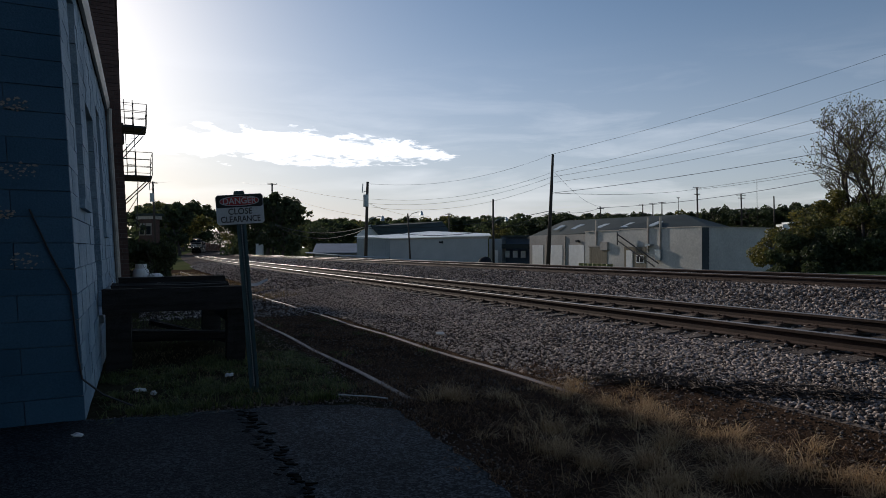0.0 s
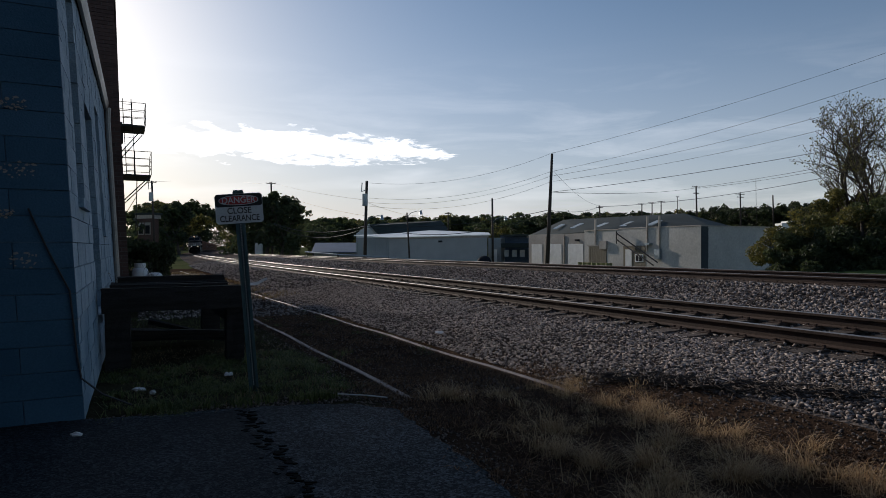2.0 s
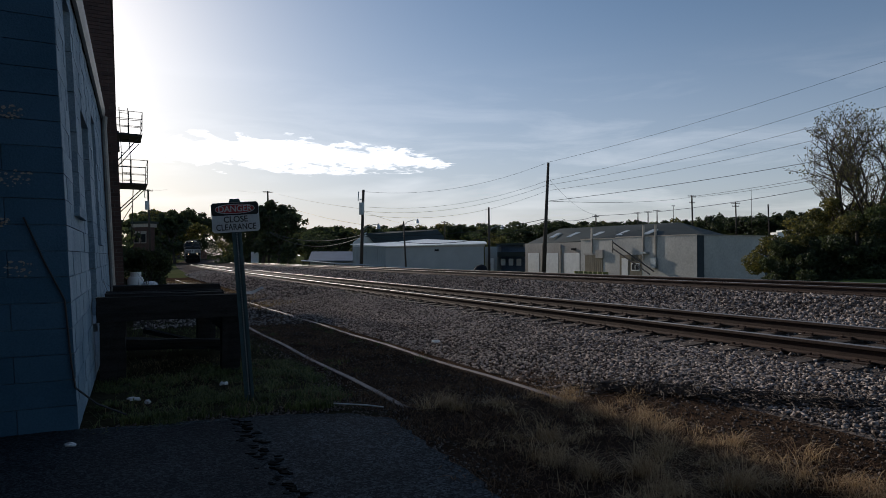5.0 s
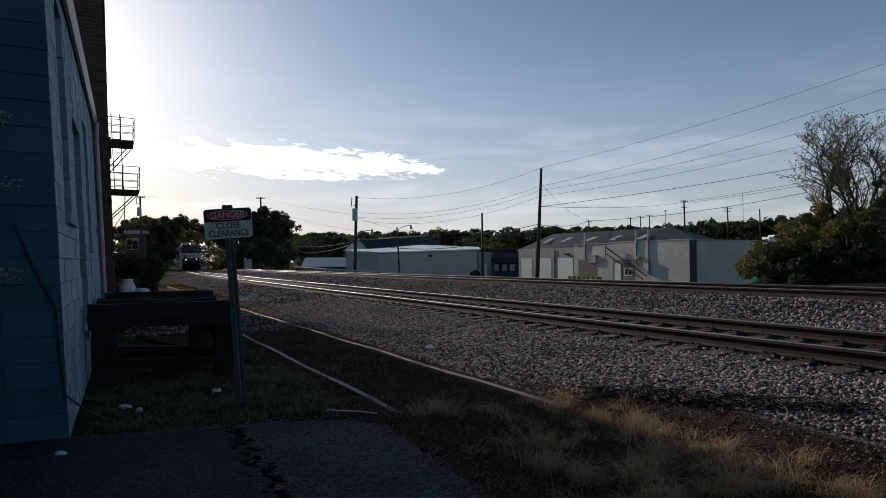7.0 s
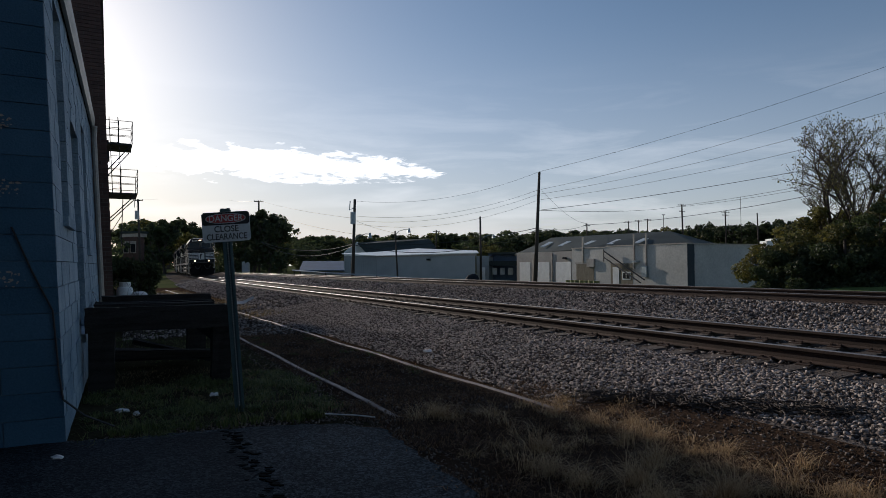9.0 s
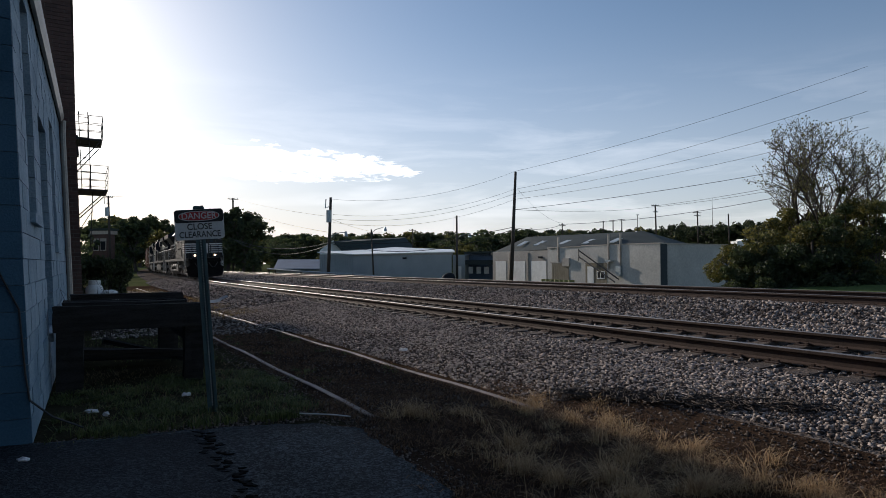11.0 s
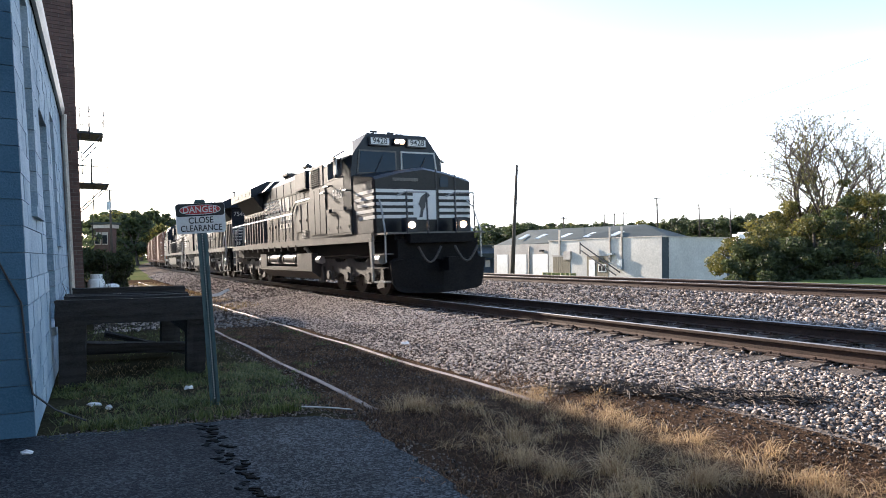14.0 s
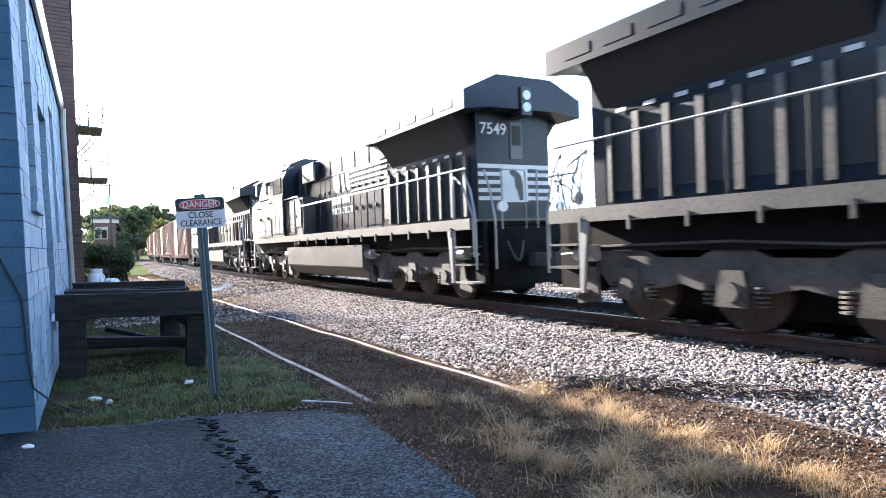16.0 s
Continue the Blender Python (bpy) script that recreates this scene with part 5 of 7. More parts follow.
def tree(seed, h, material, count, size, label, depth=3, puff=0.5, trunk=0.30, name="tree", spread=0.75, r=0.02):
    rng = random.Random(seed)
    th = tagged(new(name), label, name.replace("_", " "))
    bm = bmesh.new()
    tips = []
    limbs(bm, Vector((0, 0, -0.3)), Vector((0, 0, 1)), h * trunk, h * r, depth, rng, tips, spread)
    top = max(t[0].z for t in tips)
    k = h * 0.93 / top
    for v in bm.verts:
        v.co *= k
    part("trunk", bm, M_BARK, th, smooth=True)
    cl = [(t[0].x * k, t[0].y * k, t[0].z * k, t[1] * puff * rng.uniform(0.7, 1.2)) for t in tips if t[0].z * k > h * 0.25]
    ob = new("crown", leaf_mesh("crown", cl, count, size, material, rng))
    ob.parent = th
    return th


def put(ob, x, y, z, rz, s):
    ob.matrix_basis = pose(x, y, z, 0, 0, rz) @ Matrix.Diagonal((*s, 1))


def copy_at(ob, x, y, z, rz, s):
    c = copy_thing(ob, pose(x, y, z, 0, 0, rz))
    c.scale = s
    return c


def woods():
    rng = random.Random(77)
    kinds = [tree(100 + i, 10, (M_LEAF, M_LEAFD, M_LEAFY, M_LEAFD)[i], 2600, 0.30, ("full green broadleaf tree", "dark green broadleaf tree", "yellowing broadleaf tree", "dark dense tree in leaf")[i] + " behind the buildings", depth=3, puff=0.75, trunk=0.27) for i in range(4)]
    # x, y, height over the ground, width factor, kind: the nearer ones
    near = [((-31.70, 112.00, 0.24), 12.5, 1.15, 3), ((-27.65, 108.00, 0.28), 11.5, 1.0, 1), ((-37.83, 122.00, 0.13), 11.0, 1.1, 3), ((-27.61, 116.00, 0.20), 7.5, 1.0, 1), ((-39.15, 132.00, 0.02), 12.0, 1.1, 1),
            ((-49.90, 150.00, -0.17), 9.0, 1.0, 2), ((-62.60, 150.00, -0.17), 14.2, 1.05, 3), ((-75.52, 176.00, -0.45), 16.0, 1.2, 2), ((-67.20, 154.00, -0.17), 13.2, 1.15, 0), ((-77.64, 165.00, -0.34), 13.5, 1.2, 1), ((-80.97, 180.00, -0.50), 16.0, 1.2, 0), ((-142.75, 345.00, -2.28), 29.0, 1.3, 1), ((-138.51, 350.00, -2.34), 28.0, 1.2, 3), ((-136.95, 360.00, -2.44), 25.0, 1.0, 1), ((-148.35, 340.00, -2.23), 29.0, 1.2, 3),
            ((19.15, 128.00, 0.07), 9.0, 1.2, 3), ((23.56, 130.00, 0.04), 10.5, 1.3, 1), ((27.49, 132.00, 0.02), 10.0, 1.3, 3), ((32.94, 140.00, -0.06), 9.5, 1.2, 1), ((20.42, 150.00, -0.17), 9.5, 1.2, 0), ((17.45, 160.00, -0.28), 8.5, 1.2, 2),
            ((11.65, 170.00, -0.39), 8.5, 1.3, 2), ((7.26, 175.00, -0.44), 9.0, 1.3, 0), ((2.45, 170.00, -0.39), 8.0, 1.2, 2), ((65.04, 150.00, -0.17), 13.0, 0.8, 1), ((75.26, 165.00, -0.34), 13.0, 1.2, 3), ((78.03, 160.00, -0.28), 13.5, 1.3, 1), ((84.93, 165.00, -0.34), 13.0, 1.3, 3),
            ((81.94, 150.00, -0.17), 13.0, 1.3, 1), ((80.90, 140.00, -0.06), 13.0, 1.3, 3), ((72.05, 120.00, 0.15), 11.5, 1.2, 2), ((83.91, 130.00, 0.04), 12.0, 1.3, 1), ((90.94, 130.00, 0.04), 12.0, 1.3, 3), ((-35.09, 170.00, -0.39), 8.0, 1.3, 1), ((-30.60, 175.00, -0.44), 8.5, 1.3, 3)]
    used = set()
    spots = [(p[0], p[1], h, w, k) for p, h, w, k in near]
    for i in range(150):
        x = rng.uniform(500, 1640)
        d = rng.uniform(205, 300)
        rise = 0.0 if x < 700 else 2.5 * min(1, (x - 700) / 500)
        spots.append(((x - 784) / 1109 * d, d, rng.uniform(12.5, 15.0) * d / 250 + rise, rng.uniform(1.1, 1.5), rng.randrange(4)))
    for x, y, h, w, k in spots:
        sc = (h / 10 * w, h / 10 * w, h / 10)
        if k in used:
            copy_at(kinds[k], x, y, -1.4, rng.uniform(0, 360), sc)
        else:
            used.add(k)
            put(kinds[k], x, y, -1.4, 0, sc)
    # low brush that closes the foot of the woods
    cl = []
    for i in range(420):
        x = rng.uniform(410, 1700)
        d = rng.uniform(185, 320)
        cl.append(((x - 784) / 1109 * d, d, rng.uniform(-1, 7.5), rng.uniform(1.5, 3.2)))
    for i in range(60):
        p = flat(rng.uniform(-25, 3), rng.uniform(120, 220))
        cl.append((p.x, p.y, rng.uniform(-1, 5), rng.uniform(1.5, 3)))
    for i in range(70):
        x, d = rng.choice(((rng.uniform(225, 318), rng.uniform(150, 190)), (rng.uniform(405, 525), rng.uniform(118, 140))))
        cl.append(((x - 784) / 1109 * d, d, rng.uniform(-1, 3.5), rng.uniform(1.2, 2.4)))
    for i in range(60):
        x, d = rng.uniform(300, 430), rng.uniform(345, 380)
        cl.append(((x - 784) / 1109 * d, d, rng.uniform(-1, 12), rng.uniform(2.5, 4.5)))
    ob = new("far_brush", leaf_mesh("far_brush", cl, 46000, 0.45, M_LEAFD, rng))
    tagged(ob, "dense dark undergrowth at the edge of the woods", "undergrowth", kind="stuff")


woods()


def right_thicket():
    rng = random.Random(31)
    t = tree(61, 12.0, M_LEAFY, 3400, 0.06, "half-bare autumn tree with fine twigs", depth=6, puff=0.8, trunk=0.17, spread=0.85, r=0.010)
    p = (30.26, 45.00, 0.15)
    put(t, p[0] - 0.8, p[1], GZ, 40, (1.12, 1.12, 1.2))
    copy_at(t, p[0] + 2.4, p[1] - 1.0, GZ, 200, (1.05, 1.05, 1.12))
    copy_at(t, p[0] + 1.0, p[1] + 3.5, GZ, 120, (0.8, 0.8, 0.85))
    for k, (x, d, top, w, mt) in enumerate(((1400, 43, 3.4, 2.1, M_LEAFY), (1440, 42, 4.4, 2.3, M_LEAFY), (1480, 43, 5.6, 2.6, M_LEAFY), (1530, 42, 6.6, 2.8, M_LEAFY), (1590, 41, 6.2, 2.8, M_LEAF), (1460, 40, 2.6, 2.2, M_LEAFD), (1520, 40, 3.4, 2.4, M_LEAFD), (1650, 40, 6, 3, M_LEAFY), (1545, 44, 8.2, 2.9, M_LEAFY), (1505, 45, 6.6, 2.4, M_LEAFY), (1610, 43, 8.8, 3.0, M_LEAFY), (1560, 39.5, 4.0, 2.4, M_LEAFD), (1490, 41, 3.6, 2.2, M_LEAFD), (1412, 41, 2.4, 1.7, M_LEAFD), (1575, 39, 2.8, 2.3, M_LEAFD))):
        th = tagged(new("bush"), "tangled autumn bush, green turning yellow" if mt is not M_LEAFD else "dark tangled bush with bare stems", "bush", group="bushes beyond the line")
        cx = (x - 784) / 1109 * d
        cl, bm = [], bmesh.new()
        for i in range(26):
            a, r = rng.uniform(0, 6.28), w * math.sqrt(rng.random())
            z = GZ + (top - GZ) * rng.uniform(0.15, 0.95) * (1 - 0.35 * (r / w) ** 2)
            q = Vector((cx + r * math.cos(a), d + r * math.sin(a), z))
            cl.append((q.x, q.y, q.z, rng.uniform(0.35, 0.8)))
            tube(bm, [(cx + 0.3 * math.cos(a), d + 0.3 * math.sin(a), GZ - 0.1), ((cx * 2 + q.x) / 3, (d * 2 + q.y) / 3, (GZ + q.z * 2) / 3), q, q + Vector((rng.uniform(-0.5, 0.5), 0, 0.7))], 0.035, 4, 0.008)
        part("stem_tangle", bm, M_BARK, th)
        ob = new("foliage", leaf_mesh("foliage", cl, 6500, 0.11, mt, rng))
        ob.parent = th


right_thicket()


def lawn_bank():
    bm = bmesh.new()
    grid = []
    for j in range(13):
        row = []
        for i in range(25):
            x, y = -1 + 2 * i / 24, -1 + 2 * j / 12
            h = max(0.0, 1 - x * x) ** 0.6 * max(0.0, 1 - y * y) ** 0.6
            row.append(bm.verts.new((31 + 11 * x, 39 + 8 * y, -1.15 + 1.35 * h + 0.05 * noise.noise(Vector((5 * x, 4 * y, 0))))))
        grid.append(row)
    for r0, r1 in zip(grid, grid[1:]):
        for i in range(24):
            bm.faces.new((r0[i], r0[i + 1], r1[i + 1], r1[i])).smooth = True
    tagged(part("grass_bank", bm, M_LAWN), "low bank of mown green grass beyond the tracks", "lawn", kind="structure")


lawn_bank()


def wall_bush():
    rng = random.Random(41)
    th = tagged(new("bush"), "dark scraggly bush with bare twigs against the wall", "bush")
    cl, bm = [], bmesh.new()
    c = flat(0.75, 27.0)
    for i in range(40):
        a, r = rng.uniform(0, 6.28), 0.66 * math.sqrt(rng.random())
        q = Vector((c.x + r * math.cos(a), c.y + 1.6 * r * math.sin(a), rng.uniform(0.1, 1.75) * (1 - 0.3 * r)))
        cl.append((q.x, q.y, q.z, rng.uniform(0.25, 0.45)))
        tube(bm, [(c.x, c.y, -0.2), ((c.x + q.x) / 2, (c.y + q.y) / 2, q.z * 0.6), q, q + Vector((rng.uniform(-0.3, 0.3), 0, rng.uniform(0.2, 0.6)))], 0.018, 4, 0.004)
    part("stem_tangle", bm, M_BARK, th)
    ob = new("foliage", leaf_mesh("foliage", cl, 8500, 0.06, M_LEAFD, rng))
    ob.parent = th
    # dry stalks beside the dock
    bm = bmesh.new()
    for i in range(14):
        p = flat(rng.uniform(-0.1, 0.5), rng.uniform(10.9, 12.5), 0)
        tube(bm, [p, p + Vector((rng.uniform(-0.1, 0.1), 0, 0.7)), p + Vector((rng.uniform(-0.3, 0.3), 0, rng.uniform(1.0, 1.5)))], 0.005, 4, 0.002)
    tagged(part("dry_stalks", bm, M_BARK), "tall dry weed stalks behind the dock", "weeds", kind="stuff")


wall_bush()



# ---- the train ----
M_LOCO = mat("black_loco_paint", (0.004, 0.0075, 0.014), 0.32, 0, spec=0.2, scale=0.9, fine=25, col2=(0.016, 0.021, 0.030), bump=0.15, bump_d=0.006)
M_LOCOD = mat("dusty_black_paint", (0.020, 0.0195, 0.019), 0.45, 0, spec=0.5, scale=1.2, fine=25, col2=(0.085, 0.078, 0.069), bump=0.25, bump_d=0.006)
# dust on the cab sides, with the grazing sunlight also put into the colour
M_CAB = mat("dusty_sunlit_cab_paint", (0.014, 0.016, 0.019), 0.40, 0, spec=0.45, scale=1.1, fine=22, col2=(0.058, 0.058, 0.056), bump=0.2, bump_d=0.005)
M_NOSE = mat("black_nose_paint", (0.006, 0.007, 0.010), 0.3, 0, spec=0.15, scale=0.9, fine=25, col2=(0.018, 0.018, 0.019), bump=0.1)
M_PILOT = mat("matt_black_steel", (0.004, 0.004, 0.005), 0.7, 0, spec=0.06, scale=1.5, fine=25, col2=(0.014, 0.013, 0.0125), bump=0.2)
M_TRUCK = mat("dusty_truck_steel", (0.020, 0.018, 0.017), 0.75, 0.0, scale=2.5, fine=30, col2=(0.080, 0.070, 0.061), bump=0.4)
M_WHEEL = mat("wheel_steel", (0.06, 0.05, 0.045), 0.55, 0.5, scale=3, fine=30, var=0.3)
M_STRIPE = mat("white_stripe", (0.48, 0.48, 0.465), 0.45, 0, scale=2, fine=30, var=0.12, bump=0.05)
M_GLASS = mat("cab_glass", (0.010, 0.024, 0.042), 0.08, 0, var=0.1, bump=0, spec=0.12)
M_GRAB = mat("grey_handrail", (0.30, 0.30, 0.29), 0.4, 0.3, var=0.15, bump=0)
M_BLACKRAIL = mat("black_handrail", (0.03, 0.03, 0.03), 0.35, 0.2, var=0.15, bump=0)
M_SCREEN = mat("dark_screen", (0.012, 0.012, 0.013), 0.7, 0, bump=0.4)
M_LAMPON = mat("lit_headlight", (0.9, 0.8, 0.65), 0.3, 0, bump=0, emit=(1.0, 0.62, 0.36), emit_s=4.0)
M_LENS = mat("unlit_lens", (0.55, 0.55, 0.52), 0.15, 0, bump=0)
M_BOXCAR = mat("oxide_boxcar", (0.12, 0.055, 0.038), 0.7, 0, spec=0.15, scale=0.5, fine=10, col2=(0.22, 0.12, 0.085), bump=0.2)
M_NUMB = mat("number_board_white", (0.6, 0.6, 0.57), 0.5, 0, bump=0)
LOCO_MID = 9.9


def wheelset(bm, y, r=0.53):
    for x in (-0.755, 0.755):
        tube(bm, [(x - 0.07, y, r), (x + 0.05, y, r)], r, 24)
        tube(bm, [(x - 0.09 if x < 0 else x + 0.03, y, r), (x - 0.03 if x < 0 else x + 0.09, y, r)], r * 0.35, 14)
    tube(bm, [(-0.9, y, r), (0.9, y, r)], 0.09, 8)
    for k in range(4):
        q = k * math.pi / 2
        for x in (-0.835, 0.835):
            box(bm, x - 0.008, x + 0.008, y + 0.3 * math.cos(q) - 0.04, y + 0.3 * math.cos(q) + 0.04, r + 0.3 * math.sin(q) - 0.04, r + 0.3 * math.sin(q) + 0.04)


def truck_frame(parent, ys, spread=0.95):
    """A three-axle bogie: wheelsets, side frames with equaliser dips, springs, boxes, brake cylinders."""
    mid = sum(ys) / len(ys)
    bm = bmesh.new()
    box(bm, -0.66, 0.66, ys[0] - 0.7, ys[-1] + 0.7, 0.18, 1.0)
    bo = part("bolster", bm, M_PILOT, parent)
    for y in ys:
        bm = bmesh.new()
        wheelset(bm, 0.0)
        bmesh.ops.translate(bm, verts=bm.verts, vec=(0, 0, -0.53))
        ws = part("wheelset", bm, M_WHEEL, parent)
        ws.matrix_basis = Matrix.Translation((0, y, 0.53))
    for sx in (-1, 1):
        X = sx * 1.10
        bm = bmesh.new()
        y0, y1 = ys[0] - spread, ys[-1] + spread
        pts = [(y0, 0.80), (y0, 1.02), (y0 + 0.5, 1.05)]
        for k, y in enumerate(ys[:-1]):
            yn = ys[k + 1]
            pts += [(y + 0.28, 1.05), (y + 0.5, 0.95), (yn - 0.5, 0.95), (yn - 0.28, 1.05)]
        pts += [(y1 - 0.5, 1.05), (y1, 1.02), (y1, 0.80), (y1 - 0.35, 0.68)]
        for k, y in reversed(list(enumerate(ys))):
            pts += [(y + 0.45, 0.52), (y - 0.45, 0.52)]
            if k:
                pts += [((y + ys[k - 1]) / 2, 0.60)]
        pts += [(y0 + 0.35, 0.68)]
        prism(bm, pts, "x", X - 0.07, X + 0.07)
        fr = part("side_frame", bm, M_TRUCK, bo, "dusty cast side frame", bevel=0.012)
        for y in ys:
            bm = bmesh.new()
            prism(bm, [(y - 0.24, 0.34), (y + 0.24, 0.34), (y + 0.17, 0.80), (y - 0.17, 0.80)], "x", X - 0.05, X + sx * 0.14)
            tube(bm, [(X + sx * 0.10, y, 0.53), (X + sx * 0.20, y, 0.53)], 0.13, 14)
            part("axle_box", bm, M_TRUCK, bo)
            for dy in (-0.36, 0.36):
                bm = bmesh.new()
                for q in range(5):
                    tube(bm, [(X + sx * 0.05, y + dy, 0.36 + 0.055 * q), (X + sx * 0.05, y + dy, 0.385 + 0.055 * q)], 0.085, 10)
                part("spring", bm, M_TRUCK, bo)
        for y in (ys[0] - spread + 0.15, ys[-1] + spread - 0.15):
            bm = bmesh.new()
            tube(bm, [(X + sx * 0.16, y - 0.2, 1.02), (X + sx * 0.16, y + 0.22, 1.02)], 0.13, 12)
            tube(bm, [(X + sx * 0.16, y + 0.2, 1.02), (X + sx * 0.16, y + 0.6, 1.0)], 0.025, 6)
            part("brake_cylinder", bm, M_GRAB, bo, "pale brake cylinder")
            bm = bmesh.new()
            prism(bm, [(y - 0.2, 0.28), (y + 0.25, 0.22), (y + 0.3, 0.32), (y + 0.05, 0.5), (y - 0.02, 0.8), (y - 0.15, 0.8)], "x", X + sx * 0.08, X + sx * 0.15)
            part("sander_bracket", bm, M_TRUCK, bo)
        bm = bmesh.new()
        tube(bm, [(X + sx * 0.1, ys[0] - 0.6, 1.12), (X + sx * 0.1, ys[0] + 0.4, 1.10), (X + sx * 0.1, mid, 1.16), (X + sx * 0.1, ys[-1] + 0.6, 1.12)], 0.022, 5)
        part("air_pipe", bm, M_TRUCK, bo)


def locomotive(label):
    """Front at y = 0, the rear end towards +y; the base of the rails' heads is z = 0. Moved to its middle at the end."""
    th = tagged(new("locomotive"), label, "locomotive", group="locomotives of the train")

    def P(name, bm, mt, par=None, lab="", **k):
        return part(name, bm, mt, par or th, lab, **k)

    def B(name, x0, x1, y0, y1, z0, z1, mt, par=None, lab="", bevel=0.0):
        bm = bmesh.new()
        box(bm, x0, x1, y0, y1, z0, z1)
        return P(name, bm, mt, par, lab, bevel=bevel)
    # frame
    fr = B("underframe", -1.2, 1.2, 0.2, 19.4, 1.05, 1.5, M_PILOT)
    for sx in (-1, 1):
        bm = bmesh.new()
        box(bm, sx * 1.44 - 0.05, sx * 1.44 + 0.05, 0.95, 19.55, 1.50, 1.72)
        si = P("side_sill", bm, M_LOCOD, None, "dusty grey side sill", bevel=0.015)
        for i in range(12):
            y = 8.0 + 0.98 * i
            B("sill_bracket", sx * 1.49 - 0.02, sx * 1.49 + 0.02, y, y + 0.05, 1.36, 1.56, M_LOCOD, si)
    B("deck", -1.45, 1.45, 0.0, 19.55, 1.66, 1.71, M_LOCOD)
    # pilot and plough
    bm = bmesh.new()
    prism(bm, [(-1.0, 0.2), (1.0, 0.2), (1.3, 0.4), (1.38, 0.95), (1.2, 1.05), (1.2, 1.52), (-1.2, 1.52), (-1.2, 1.05), (-1.38, 0.95), (-1.3, 0.4)], "y", -0.05, 0.2)
    pl = P("pilot", bm, M_PILOT, None, "black pilot sheet")
    bm = bmesh.new()
    for sx in (-1, 1):
        # each wing: a bowed sheet with a rounded outer corner
        front = [(0, 0.12), (0.5 * sx, 0.13), (1.1 * sx, 0.17), (1.27 * sx, 0.24), (1.36 * sx, 0.40), (1.42 * sx, 0.98), (1.0 * sx, 1.02), (0, 0.93)]
        v = [bm.verts.new((x, -0.26 + 0.13 * abs(x) + 0.08 * math.sin(math.pi * min(1, max(0, z - 0.12) / 0.9)), z)) for x, z in front]
        w = [bm.verts.new(q.co + Vector((0, 0.05, 0))) for q in v]
        for ring in (v, w[::-1]):
            bm.faces.new(ring)
        for i in range(8):
            bm.faces.new((v[i], w[i], w[(i + 1) % 8], v[(i + 1) % 8]))
    bmesh.ops.triangulate(bm, faces=[f for f in bm.faces if len(f.verts) > 4])
    P("plough", bm, M_PILOT, pl, "black snow plough")
    B("anticlimber", -0.95, 0.95, -0.30, 0.1, 1.42, 1.66, M_PILOT, pl, bevel=0.02)
    bm = bmesh.new()
    box(bm, -0.1, 0.1, -0.62, 0.0, 0.76, 0.98)
    box(bm, -0.14, 0.14, -0.78, -0.5, 0.70, 1.04)
    P("coupler", bm, M_PILOT, pl, bevel=0.03)
    for x0, x1 in ((-0.85, -0.2), (0.2, 0.9)):
        bm = bmesh.new()
        tube(bm, [(x0 + (x1 - x0) * k / 8, -0.52, 1.32 - 0.40 * math.sin(math.pi * k / 8)) for k in range(9)], 0.028, 6)
        P("air_hose", bm, M_TRUCK, pl, "dusty rubber hose")
    # steps at four corners
    for sy, y in ((1, 0.3), (-1, 19.5)):
        for sx in (-1, 1):
            ya, yb = (0.15, 0.95) if sy > 0 else (18.85, 19.6)
            bm = bmesh.new()
            box(bm, sx * 1.1, sx * 1.2, ya, yb, 0.4, 1.66)
            st = P("step_well", bm, M_PILOT)
            for z in (0.42, 0.78, 1.14):
                B("step", min(sx * 1.12, sx * 1.48), max(sx * 1.12, sx * 1.48), ya + 0.05, yb - 0.05, z, z + 0.035, M_GRAB if z < 0.5 else M_LOCOD, st, "pale step edge" if z < 0.5 else "")
            bm = bmesh.new()
            prism(bm, [(ya if sy < 0 else yb, 0.42), ((ya if sy < 0 else yb) + 0.07 * sy, 0.42), ((ya if sy < 0 else yb) + 0.2 * sy, 1.6), ((ya if sy < 0 else yb) + 0.02 * sy, 1.6)], "x", sx * 1.46 - 0.03, sx * 1.46 + 0.03)
            P("step_bracket", bm, M_GRAB, st, "pale edge of the step well")
            for yy, lab in ((ya + 0.02, ""), (yb + 0.0, "")):
                bm = bmesh.new()
                ye = 0.72 if sy > 0 else 18.75
                tube(bm, [(sx * 1.44, yy, 0.95), (sx * 1.44, yy, 1.75), (sx * 1.40, yy + (ye - yy) * 0.5, 2.4), (sx * 1.34, ye, 2.62)], 0.024, 6)
                P("grab_rail", bm, M_GRAB, st, "grey curved grab rail")
    # nose
    bm = bmesh.new()
    def ring(y, w, z0, ze, zc):
        return [bm.verts.new(p) for p in ((-w, y, z0), (w, y, z0), (w, y, ze), (w * 0.5, y, ze + (zc - ze) * 0.62), (0, y, zc), (-w * 0.5, y, ze + (zc - ze) * 0.62), (-w, y, ze))]
    r0, r1, r2 = ring(0.67, 1.45, 1.7, 3.12, 3.42), ring(0.82, 1.47, 1.7, 3.2, 3.5), ring(2.75, 1.47, 1.7, 3.46, 3.62)
    for a, b in ((r0, r1), (r1, r2)):
        for i in range(7):
            bm.faces.new((a[i], a[(i + 1) % 7], b[(i + 1) % 7], b[i]))
    bm.faces.new(r0[::-1])
    bm.faces.new(r2)
    no = P("nose", bm, M_NOSE, None, "black wide nose with white bands")
